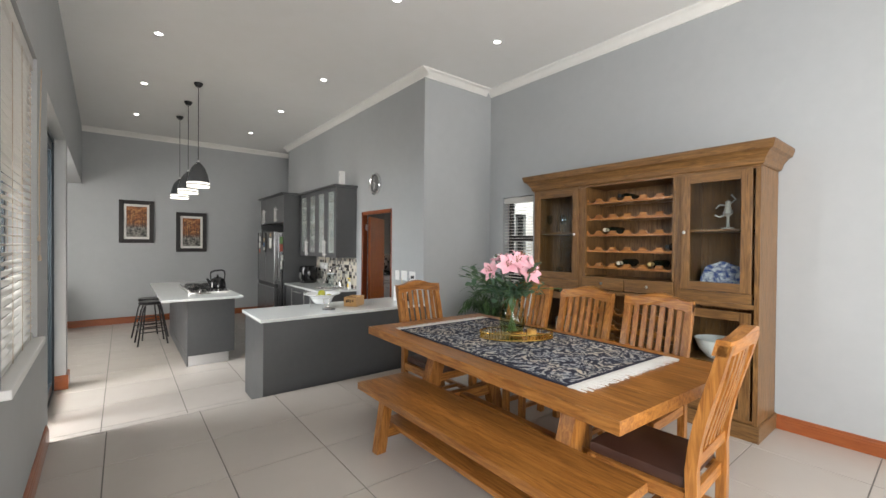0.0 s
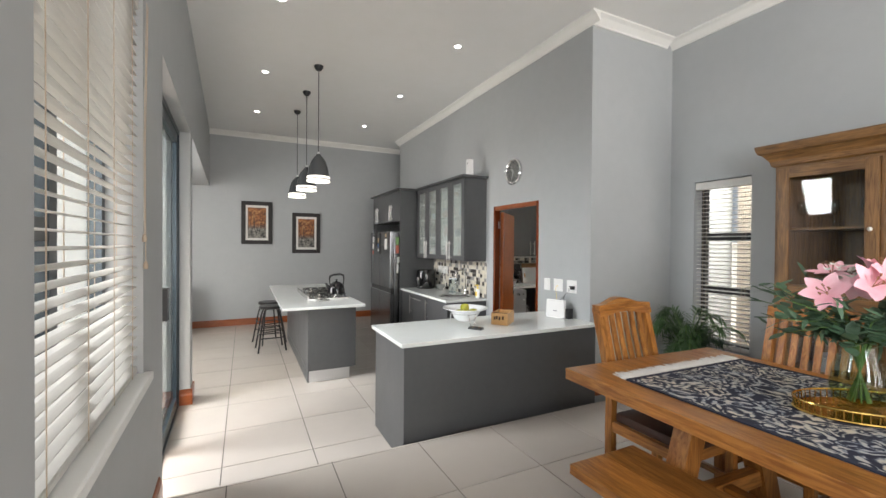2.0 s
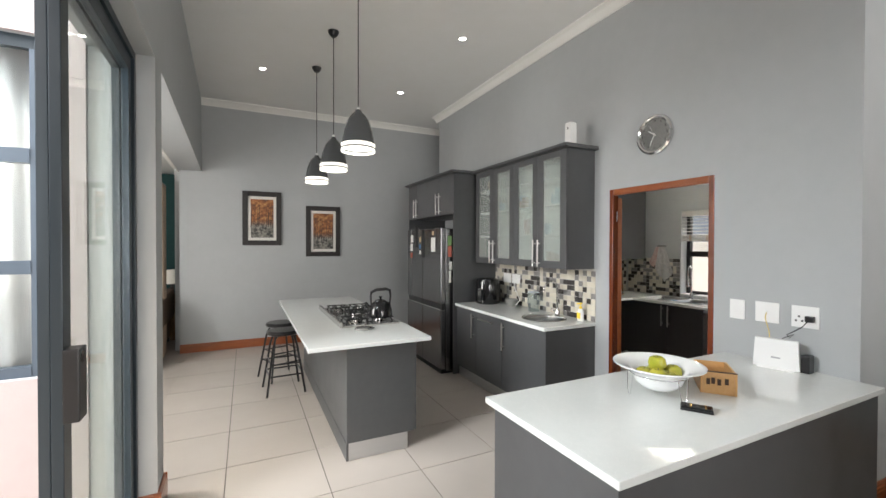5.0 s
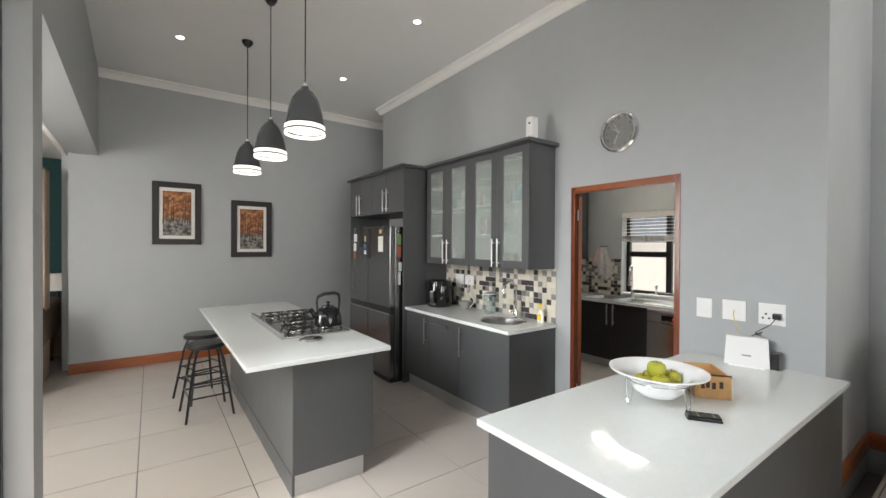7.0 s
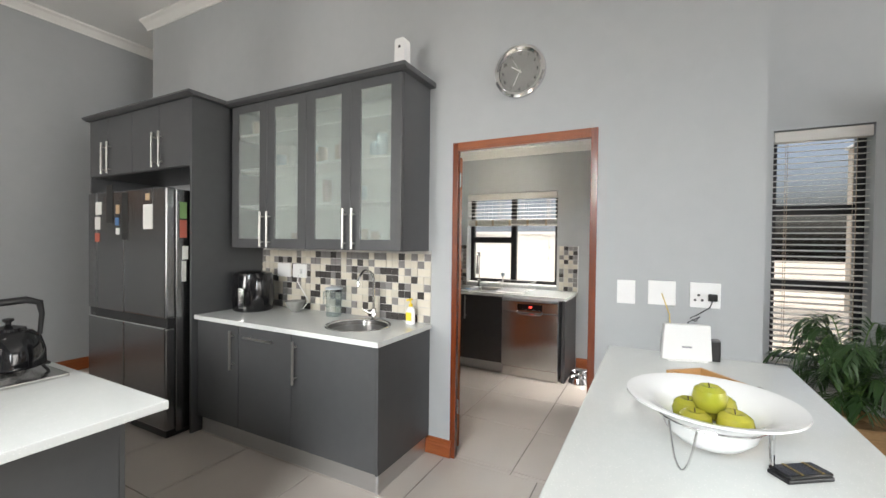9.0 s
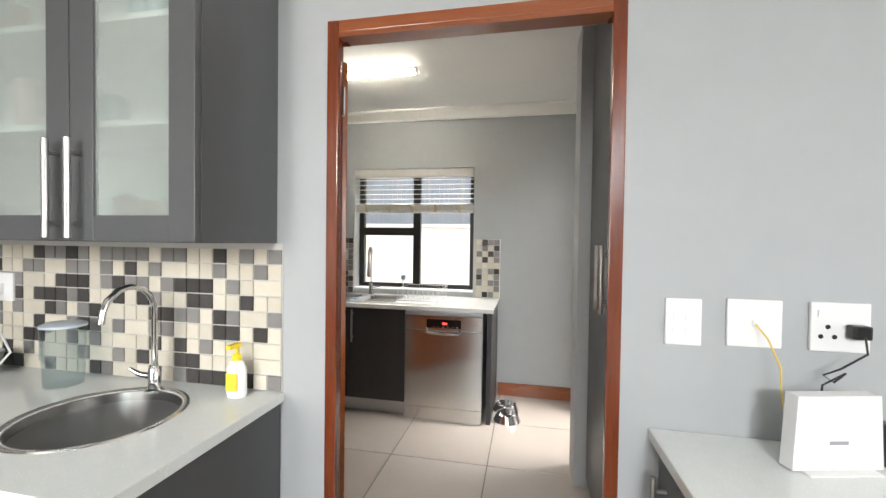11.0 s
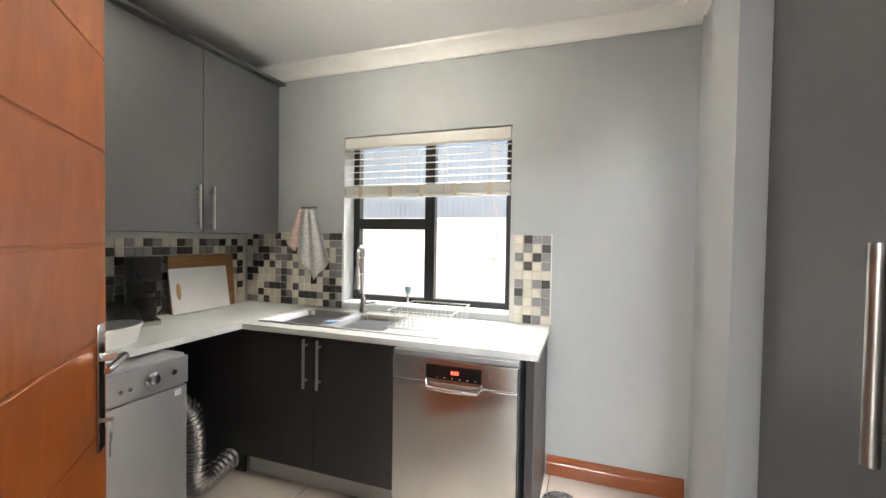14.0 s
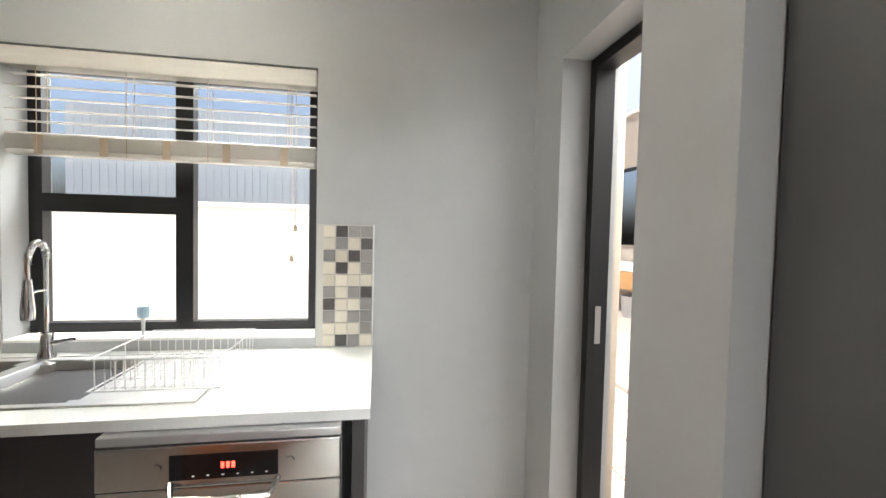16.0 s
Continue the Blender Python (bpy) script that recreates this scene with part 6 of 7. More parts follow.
part("plate", bx(-0.010, 0, 6.80, 6.95, 1.13, 1.24, b=0.003), PLASTIC, so)
part("plug", bx(-0.045, -0.0102, 6.84, 6.89, 1.16, 1.20, b=0.006), PLASTIC, so)
tagged(part("appliance_cable", tube(B(), [(2.83, 6.865, 1.17), (2.80, 6.84, 1.10), (2.79, 6.76, 1.02), (2.78, 6.70, 0.96), (2.76, 6.74, 0.90), (2.74, 6.82, 0.885)], 0.004, 6), PLASTIC, smooth=True), "white appliance cable hanging from the socket", "cable")
simple_bowl("stone_mortar", "rough grey stone mortar on the worktop", 2.74, 6.80, CT + 0.0005, 0.075, 0.085, material("grey_stone", (0.22, 0.22, 0.21), 0.8, second=(0.30, 0.30, 0.28), scale=30, bump=0.4), "mortar")
ju = thing("water_jug", "clear plastic water jug with a bluish lid", "jug", 2.755, 6.42, CT)
part("jug_wall", lathe(B(), [(0, 0.0005), (0.055, 0.0005), (0.062, 0.20), (0.059, 0.20), (0.052, 0.004), (0, 0.004)], seg=24), pane_glass("jug_plastic", (0.90, 0.93, 0.94)), ju, smooth=True)
part("lid", lathe(B(), [(0, 0.215), (0.05, 0.214), (0.064, 0.207), (0.064, 0.200), (0, 0.2005)], seg=24), material("blue_lid", (0.55, 0.61, 0.66), 0.3), ju, smooth=True)
part("handle", tube(B(), [(0, 0.06, 0.18), (0, 0.10, 0.17), (0, 0.10, 0.08), (0, 0.058, 0.06)], 0.007, 8), pane_glass("jug_handle", (0.8, 0.85, 0.88)), ju, smooth=True)
sp = thing("soap_bottle", "white and yellow pump soap bottle by the sink", "soap bottle", 2.80, 5.78, CT)
part("bottle", lathe(B(), [(0, 0.0005), (0.030, 0.0005), (0.034, 0.01), (0.033, 0.09), (0.022, 0.112), (0.013, 0.118), (0, 0.118)], seg=20, sx=0.7), PLASTIC, sp, smooth=True)
part("label", bx(-0.026, -0.0232, -0.02, 0.02, 0.025, 0.08), material("soap_label", (0.85, 0.60, 0.05), 0.4), sp, "yellow label")
bm = lathe(B(), [(0, 0.118), (0.014, 0.118), (0.014, 0.135), (0.005, 0.138), (0.005, 0.165), (0, 0.165)], seg=14)
box(bm, -0.04, 0.012, -0.008, 0.008, 0.160, 0.172)
part("pump", bm, material("yellow_pump", (0.85, 0.62, 0.02), 0.35), sp, "yellow pump", True)
fs = thing("air_freshener", "white automatic air freshener on the wall cabinet", "air freshener", 2.66, 5.775, 1.37 + 1.1255)
bm = prism(B(), [(-0.04, 0.0005), (0.04, 0.0005), (0.036, 0.21), (0.028, 0.222), (-0.028, 0.222), (-0.036, 0.21)], "x", -0.035, 0.035)
part("case", bm, PLASTIC, fs)
part("nozzle", bx(-0.0365, -0.0345, -0.008, 0.008, 0.16, 0.176), BLACK, fs)


def framed_picture(y_face, x0, x1, z0, z1, seed):
    p = thing("framed_painting", "autumn avenue painting in a wide black frame", "painting", (x0 + x1) / 2, y_face, (z0 + z1) / 2, group="paintings on the end wall")
    w, h, f = (x1 - x0) / 2, (z1 - z0) / 2, 0.075
    bm = bx(-w, -w + f, -0.034, -0.001, -h, h, b=0.006)
    box(bm, w - f, w, -0.034, -0.001, -h, h, b=0.006)
    box(bm, -w + f, w - f, -0.034, -0.001, -h, -h + f, b=0.006)
    box(bm, -w + f, w - f, -0.034, -0.001, h - f, h, b=0.006)
    part("frame", bm, material("black_frame", (0.012, 0.008, 0.007), 0.5), p)
    part("mount", bx(-w + f, w - f, -0.014, -0.002, -h + f, h - f), material("mount_card", (0.72, 0.70, 0.66), 0.7), p, "off-white mount")
    iw, ih = w - f - 0.04, h - f - 0.045
    m = bpy.data.materials.new("painted_canvas")
    m.use_nodes = True
    nt = m.node_tree
    b = nt.nodes["Principled BSDF"]
    b.inputs["Roughness"].default_value = 0.5
    co = nt.nodes.new("ShaderNodeTexCoord")
    n1 = nt.nodes.new("ShaderNodeTexNoise")
    n1.inputs["Scale"].default_value = 26
    n1.inputs["Detail"].default_value = 8
    nt.links.new(co.outputs["Object"], n1.inputs["Vector"])
    sep = nt.nodes.new("ShaderNodeSeparateXYZ")
    nt.links.new(co.outputs["Object"], sep.inputs[0])
    top = nt.nodes.new("ShaderNodeValToRGB")
    e = top.color_ramp.elements
    e[0].position, e[0].color = 0.35, (0.10, 0.035, 0.012, 1)
    e[1].position, e[1].color = 0.68, (0.50, 0.26, 0.09, 1)
    mid = e.new(0.52)
    mid.color = (0.30, 0.10, 0.025, 1)
    low = nt.nodes.new("ShaderNodeValToRGB")
    e = low.color_ramp.elements
    e[0].position, e[0].color = 0.38, (0.03, 0.03, 0.028, 1)
    e[1].position, e[1].color = 0.66, (0.34, 0.32, 0.28, 1)
    nt.links.new(n1.outputs[0], top.inputs[0])
    nt.links.new(n1.outputs[0], low.inputs[0])
    mr = nt.nodes.new("ShaderNodeMapRange")
    mr.inputs[1].default_value, mr.inputs[2].default_value = -ih * 0.4, -ih * 0.1
    nt.links.new(sep.outputs[2], mr.inputs[0])
    mix = nt.nodes.new("ShaderNodeMix")
    mix.data_type = "RGBA"
    nt.links.new(mr.outputs[0], mix.inputs[0])
    nt.links.new(low.outputs[0], mix.inputs[6])
    nt.links.new(top.outputs[0], mix.inputs[7])
    nt.links.new(mix.outputs[2], b.inputs["Base Color"])
    part("canvas", bx(-iw, iw, -0.018, -0.0145, -ih, ih), m, p, "painting of autumn trees along a path")
    rng = random.Random(seed)
    bark = material("painted_bark", (0.025, 0.016, 0.010), 0.6)
    for k in range(9):
        xx = (0.25 + 0.7 * k / 8) * iw * (1 if k % 2 else -1) + rng.uniform(-0.01, 0.01)
        wd = rng.uniform(0.003, 0.007)
        part("painted_tree", prism(B(), [(xx - wd, -ih * 0.45), (xx + wd, -ih * 0.45), (xx + wd * 0.5 + 0.01, ih * 0.75), (xx - wd * 0.2 + 0.01, ih * 0.75)], "y", -0.0192, -0.0182), bark, p)
    return p


framed_picture(FAR, -0.085, 0.47, 1.572, 2.405, 1)
framed_picture(FAR, 0.842, 1.392, 1.393, 2.215, 2)

# ---- mosaic splashbacks ----
TP = 0.0525


def mosaic_tile(w, mat, axis):
    h = TP - 0.003
    bm = bx(-0.008, 0, 0, w, 0, h) if axis == "x" else bx(0, w, -0.008, 0, 0, h)
    for v in bm.verts:
        if (v.co.x if axis == "x" else v.co.y) < -0.004:
            if axis == "x":
                v.co.y += 0.0012 if v.co.y < w / 2 else -0.0012
            else:
                v.co.x += 0.0012 if v.co.x < w / 2 else -0.0012
            v.co.z += 0.0012 if v.co.z < h / 2 else -0.0012
    me = finish(bm, False)
    me.materials.append(mat)
    return me


TILES = {(ax, k, wide): mosaic_tile(TP * wide - 0.003, m, ax) for ax in "xy" for k, m in enumerate((M_CREAM, M_GREY, M_DARK)) for wide in (1, 2)}


def mosaic(name, label, axis, wall, u0, u1, z0, z1, seed, offset=0.0, doubles=0.25):
    """Single mosaic tiles on a grout bed, on a wall that faces -x or -y."""
    bed = bx(wall - 0.006, wall - 0.0005, u0, u1, z0, z1) if axis == "x" else bx(u0, u1, wall - 0.006, wall - 0.0005, z0, z1)
    root = structure(name, bed, M_GROUT, label, "splashback")
    rng = random.Random(seed)
    for j in range(int((z1 - z0 + 0.01) / TP)):
        u, last = u0, -1
        while u < u1 - TP * 0.6:
            k = rng.choice((0, 0, 0, 1, 1, 2, 2))
            wide = 2 if k == 0 and rng.random() < doubles and u + 2 * TP < u1 + 0.002 else 1
            z = z0 + j * TP + 0.0015
            if axis == "x":
                piece("tile", TILES["x", k, wide], root, wall - 0.0035, u + 0.0015, z)
            else:
                piece("tile", TILES["y", k, wide], root, u + 0.0015, wall - 0.0035, z)
            u += TP * wide
    return root


mosaic("splashback_kitchen", "cream, grey and black mosaic splashback behind the prep sink", "x", CW, 5.66, 7.32, CT + 0.002, 1.368, 5)
mosaic("splashback_scullery_window", "mosaic splashback beside the scullery window", "x", SCW, 6.515, 7.37, CT + 0.002, 1.405, 6, doubles=0.05)
mosaic("splashback_scullery_side", "narrow mosaic splashback strip by the window", "x", SCW, 5.11, 5.345, CT + 0.002, 1.405, 7, doubles=0.05)
structure("trim_splashback", bx(SCW - 0.012, SCW - 0.0005, 5.1035, 5.1095, CT + 0.002, 1.408), WHITE, "thin white tile edging", "trim")
mosaic("splashback_scullery_end", "mosaic splashback above the scullery worktop", "y", SCL, 4.00, 5.34, CT + 0.002, 1.382, 8, doubles=0.05)

# ---- scullery ----
fr = thing("back_door_frame", "black aluminium back door frame with a lock keep", "door frame", 0, 4.22, 0)
for x0, x1 in ((4.332, 4.375), (5.035, 5.078)):
    part("jamb", bx(x0, x1, -0.04, 0.04, 0, 2.078), ALU_BLACK, fr)
part("head", bx(4.375, 5.035, -0.04, 0.04, 2.035, 2.078), ALU_BLACK, fr)
part("lock_keep", bx(5.031, 5.0346, -0.012, 0.012, 0.95, 1.10), NICKEL, fr, "steel lock keep plate")

u = thing("tall_cupboard", "tall dark grey scullery cupboard with two long doors", "cupboard", 3.05, 4.18, 0)
part("body", bx(0, 0.998, 0.0, 0.325, 0.06, SCTOP - 0.01), CAB, u)
part("plinth", bx(0.01, 0.955, 0.0, 0.29, 0.0, 0.0595), KICK, u)
for a, b, hx in ((0.002, 0.470, 0.418), (0.474, 0.996, 0.532)):
    dr = front(u, "door", a, b, 0.326, 0.345, 0.065, SCTOP - 0.015)
    bm = B()
    for s in (-0.105, 0.105):
        rod(bm, (hx, 0.345, 1.23 + s), (hx, 0.385, 1.23 + s), 0.006, seg=8)
    rod(bm, (hx, 0.385, 1.085), (hx, 0.385, 1.375), 0.010, seg=12)
    part("handle", bm, NICKEL, dr, "long brushed steel bar handle", True)

u = thing("sink_cabinet", "charcoal scullery base cabinet with two doors", "cabinet", 4.71, 5.795, 0)
part("body", bx(0.02, 0.63, 0, 0.955, 0.11, CT - 0.032), CAB_DARK, u)
for a, b, hy in ((0.002, 0.475, 0.435), (0.479, 0.953, 0.52)):
    dr = front(u, "door", 0, 0.019, a, b, 0.115, CT - 0.036, CAB_DARK)
    handle_bar(dr, "z", (0, hy, 0.70), 0.26, (-1, 0, 0))
part("plinth", bx(0.05, 0.065, -0.0, 0.955, 0.0, 0.1095), KICK, u, "brushed aluminium plinth")
u = thing("end_panel", "charcoal end panel beside the dishwasher", "panel", 4.71, 5.12, 0)
part("board", bx(0, 0.63, 0, 0.035, 0.0, CT - 0.032), CAB_DARK, u)

# L-shaped worktop with double sink
# Black boards added so that the open void under the worktop reads dark.
vp = thing("corner_panel", "black board added to darken the void under the scullery worktop", "panel", 4.73, 6.76, 0)
part("side_board", bx(0, 0.016, 0, 0.56, 0.0005, CT - 0.032), CAB_DARK, vp)
part("back_board", bx(-0.62, -0.001, 0.56, 0.576, 0.0005, CT - 0.032), CAB_DARK, vp)
wt = thing("scullery_worktop", "white quartz L-shaped scullery worktop", "worktop", 0, 0, CT - 0.03)
sx0, sx1 = 4.81, 5.26
bm = B()
for q in ((4.695, sx0, 5.105, 6.755), (sx1, SCW - 0.0015, 5.105, 6.755), (sx0, sx1, 5.105, 5.90), (sx0, sx1, 6.70, 6.755), (4.695, SCW - 0.0015, 6.755, SCL - 0.0015)):
    part("slab", bx(q[0], q[1], q[2], q[3], 0, 0.03), QUARTZ, wt)
part("slab", bx(3.08, 4.695, 6.745, SCL - 0.0015, 0, 0.03), QUARTZ, wt)
sk = thing("double_sink", "stainless steel double bowl sink with a drainer", "sink", 0, 0, CT)
bm = B()
z = 0.003
for q in ((4.79, 4.82, 5.60, 6.72), (5.235, 5.275, 5.60, 6.72), (4.82, 5.235, 5.60, 5.925), (4.82, 5.235, 6.285, 6.33), (4.82, 5.235, 6.69, 6.72)):
    box(bm, q[0], q[1], q[2], q[3], 0.0006, z)
SATIN = material("satin_sink_steel", (0.66, 0.65, 0.63), 0.36, 1.0, second=(0.70, 0.69, 0.67), scale=60, wear=0.05)
part("rim", bm, SATIN, sk)
part("rim_bead", tube(B(), [(4.79, 5.60, 0.003), (5.275, 5.60, 0.003), (5.275, 6.72, 0.003), (4.79, 6.72, 0.003)], 0.004, 6, True), SATIN, sk)
for y0, y1 in ((5.925, 6.285), (6.33, 6.69)):
    bm = B()
    rings = []
    for inset_, zz in ((0.0, 0.003), (0.006, -0.004), (0.016, -0.13), (0.05, -0.15)):
        rings.append([bm.verts.new(p) for p in ((4.82 + inset_, y0 + inset_, zz), (5.235 - inset_, y0 + inset_, zz), (5.235 - inset_, y1 - inset_, zz), (4.82 + inset_, y1 - inset_, zz))])
    ring_faces(bm, rings, False)
    bm.faces.new(rings[-1])
    bmesh.ops.bevel(bm, geom=[e for e in bm.edges if abs(e.verts[0].co.z - e.verts[1].co.z) > 0.02], offset=0.03, segments=4, affect="EDGES")
    bw = part("bowl", bm, SATIN, sk, smooth=True)
    part("drain", lathe(B(), [(0, 0.001), (0.03, 0.001), (0.034, 0.004), (0.036, 0.0)], (5.03, (y0 + y1) / 2, -0.1495), 18), CHROME, bw)
tp = thing("spring_tap", "chrome pull-down spring tap over the double sink", "tap", 5.262, 6.30, CT)
part("base", lathe(B(), [(0, 0.003), (0.028, 0.003), (0.027, 0.02), (0.02, 0.03), (0.019, 0.10), (0, 0.10)], seg=18), CHROME, tp, smooth=True)
arc = [(0, 0, 0.10), (0, 0, 0.36)] + [(-0.055 + 0.055 * math.cos(a), -0.02 * math.sin(a / 2), 0.36 + 0.075 * math.sin(a)) for a in (0.4, 0.8, 1.2, 1.57, 2.0, 2.4, 2.8, 3.14)] + [(-0.112, -0.022, 0.30)]
part("spout_hose", tube(B(), arc, 0.007, 8), CHROME, tp, smooth=True)
for k in range(26):
    f = k / 25
    a = 0.2 + 2.9 * f
    c = Vector((-0.055 + 0.055 * math.cos(a), -0.02 * math.sin(a / 2), 0.36 + 0.075 * math.sin(a)))
    n_ = Vector((-math.sin(a), 0, math.cos(a)))
    uu, vv = frame_of(n_)
    part("spring_coil", tube(B(), [c + (uu * math.cos(q * 0.785) + vv * math.sin(q * 0.785)) * 0.0115 for q in range(8)], 0.0016, 4, True), CHROME, tp)
part("spray_head", lathe(B(), [(0, 0.17), (0.018, 0.17), (0.020, 0.20), (0.013, 0.28), (0.011, 0.31), (0, 0.31)], (-0.112, -0.022, 0), 14), CHROME, tp, smooth=True)
part("hook_arm", tube(B(), [(0, 0, 0.26), (-0.05, -0.01, 0.262), (-0.10, -0.02, 0.262)], 0.005, 6), CHROME, tp)
part("lever", tube(B(), [(0, -0.015, 0.06), (-0.01, -0.06, 0.07), (-0.015, -0.10, 0.078)], [0.010, 0.007, 0.006], 8), CHROME, tp, smooth=True)

WIRE = material("white_wire", (0.75, 0.76, 0.75), 0.3, 0.3)
ra = thing("dish_rack", "white wire dish rack on the drainer", "dish rack", 4.86, 5.56, CT + 0.004)
bm = B()
lw, ld = 0.37, 0.36
for zz in (0.012, 0.105):
    part("rail", tube(B(), [(0, 0, zz), (lw, 0, zz), (lw, ld, zz), (0, ld, zz)], 0.0028, 6, True), WIRE, ra)
for k in range(13):
    yy = 0.02 + k * (ld - 0.04) / 12
    part("wire", tube(B(), [(0, yy, 0.105), (0.002, yy, 0.013), (lw - 0.002, yy, 0.013), (lw, yy, 0.105)], 0.0016, 5), WIRE, ra)
for k in range(5):
    xx = 0.03 + k * (lw - 0.06) / 4
    part("wire", tube(B(), [(xx, 0, 0.105), (xx, 0.002, 0.011), (xx, ld - 0.002, 0.011), (xx, ld, 0.105)], 0.0016, 5), WIRE, ra)
for k in range(8):
    yy = 0.03 + k * (ld - 0.06) / 7
    part("plate_prong", tube(B(), [(0.08, yy, 0.013), (0.08, yy, 0.07), (0.10, yy, 0.08), (0.12, yy, 0.07), (0.12, yy, 0.013)], 0.0016, 5), WIRE, ra)
br = thing("dish_brush", "white and blue washing-up brush standing at the sink", "brush", 5.31, 6.00, 0.928)
part("brush_head", lathe(B(), [(0, 0.09), (0.02, 0.09), (0.024, 0.12), (0.018, 0.135), (0, 0.137)], seg=14), material("pale_blue_brush", (0.45, 0.62, 0.75), 0.6), br, smooth=True)
part("stick", rod(B(), (0, 0, 0.0), (0, 0, 0.092), 0.007, seg=8), PLASTIC, br)
sg = thing("dish_cloth", "folded pale blue cloth over the sink divider", "cloth", 5.03, 6.307, CT)
bm = bx(-0.15, -0.09, -0.03, 0.03, 0.0042, 0.012, b=0.003)
part("cloth", bm, material("blue_cloth", (0.35, 0.52, 0.65), 0.9), sg)

dw = thing("dishwasher", "stainless steel dishwasher with a black control strip", "dishwasher", 4.665, 5.18, 0)
part("body", bx(0.03, 0.62, 0.003, 0.602, 0.03, 0.842), SILVER, dw)
part("door", bx(0.0, 0.029, 0.003, 0.602, 0.115, 0.70, b=0.004), STEEL, dw, "brushed steel door")
part("control_panel", bx(-0.004, 0.029, 0.003, 0.602, 0.704, 0.815, b=0.004), STEEL, dw)
part("top_edge", bx(0.0, 0.03, 0.003, 0.602, 0.818, 0.842, b=0.004), SILVER, dw)
strip = part("display_strip", bx(-0.006, -0.0042, 0.165, 0.43, 0.725, 0.79), BLACK_GLOSS, dw, "black glass display strip")
RED = glow("red_digits", (1.0, 0.05, 0.03), 2.0)
for a in (0.272, 0.285, 0.298):
    part("digit", bx(-0.0068, -0.0061, a, a + 0.008, 0.752, 0.768), RED, strip)
for k in range(6):
    part("key_mark", bx(-0.0066, -0.0061, 0.19 + k * 0.036, 0.196 + k * 0.036, 0.733, 0.736), PLASTIC, strip)
for yy in (0.135, 0.46):
    bm = rod(B(), (-0.008, yy, 0.758), (-0.0042, yy, 0.758), 0.012, seg=16)
    part("button", bm, STEEL, dw)
part("handle", tube(B(), [(0.0, 0.165, 0.715), (-0.032, 0.18, 0.690), (-0.036, 0.30, 0.686), (-0.032, 0.415, 0.690), (0.0, 0.43, 0.715)], 0.009, 8), STEEL, dw, "curved steel door handle", True)
part("kick_plate", bx(0.01, 0.029, 0.003, 0.602, 0.005, 0.112, b=0.003), STEEL, dw)

dy = thing("tumble_dryer", "silver tumble dryer with a round dial below the worktop", "dryer", 3.668, 6.625, 0)
part("body", bx(0.0, 0.60, 0.02, 0.60, 0.01, 0.835, b=0.012), SILVER, dy)
part("control_panel", bx(0.0, 0.60, 0.0, 0.0195, 0.70, 0.825, b=0.006), SILVER, dy)
part("front_panel", bx(0.004, 0.596, 0.004, 0.0195, 0.04, 0.692, b=0.005), SILVER, dy)
bm = lathe(B(), [(0, 0), (0.030, 0), (0.030, 0.012), (0.022, 0.016), (0.020, 0.03), (0, 0.032)], seg=24)
bm.transform(Matrix.Translation((0.43, 0, 0.765)) @ Matrix.Rotation(radians(90), 4, "X"))
part("dial", bm, CHROME, dy, "round silver dial", True)
for xx, rr in ((0.53, 0.012), (0.31, 0.008), (0.345, 0.008)):
    part("button", rod(B(), (xx, -0.006, 0.765 if xx > 0.5 else 0.75), (xx, 0.001, 0.765 if xx > 0.5 else 0.75), rr, seg=14), CHROME, dy)
for k in range(4):
    part("print_mark", bx(0.18, 0.225, -0.0008, 0.0003, 0.735 + k * 0.012, 0.738 + k * 0.012), note_mats[5], dy)
part("badge", bx(0.535, 0.565, -0.001, 0.0045, 0.655, 0.68), PLASTIC, dy)
du = thing("vent_hose", "crinkled foil vent hose on the floor beside the dryer", "hose", 4.335, 6.80, 0)
path = [Vector(p) for p in ((0.02, 0.06, 0.47), (0.075, 0.05, 0.49), (0.115, 0.04, 0.44), (0.13, 0.02, 0.34), (0.115, 0.0, 0.22), (0.10, -0.01, 0.12), (0.14, -0.005, 0.075), (0.24, 0.02, 0.068), (0.38, 0.06, 0.068), (0.52, 0.10, 0.068))]
fine = []
for i in range(len(path) - 1):
    p0, p1, p2, p3 = path[max(i - 1, 0)], path[i], path[i + 1], path[min(i + 2, len(path) - 1)]
    for q in range(14):
        t_ = q / 14
        fine.append(0.5 * ((2 * p1) + (p2 - p0) * t_ + (2 * p0 - 5 * p1 + 4 * p2 - p3) * t_ ** 2 + (3 * p1 - p0 - 3 * p2 + p3) * t_ ** 3))
part("hose", tube(B(), fine, [0.055 + 0.0065 * (1 if i % 4 < 2 else -1) for i in range(len(fine))], 24), FOIL, du, smooth=True)

# wall cupboards
u = thing("scullery_wall_cupboard", "dark grey scullery wall cupboards with bar handles", "cupboard", 3.10, 7.0, 1.385)
HH = SCTOP - 0.155 - 1.385
part("body", bx(0, 2.17, 0.02, 0.378, 0, HH), CAB, u)
for a, b, hx in ((0.002, 0.52, 0.48), (0.524, 1.046, 0.56), (1.05, 1.558, 1.515), (1.562, 2.168, 1.605)):
    dr = front(u, "door", a, b, 0, 0.019, 0.002, HH - 0.002)
    handle_bar(dr, "z", (hx, 0, 0.145), 0.25, (0, -1, 0))
part("cornice", bx(-0.0, 2.185, -0.045, 0.25, HH + 0.0005, HH + 0.022, b=0.004), CAB, u, "grey cornice board")

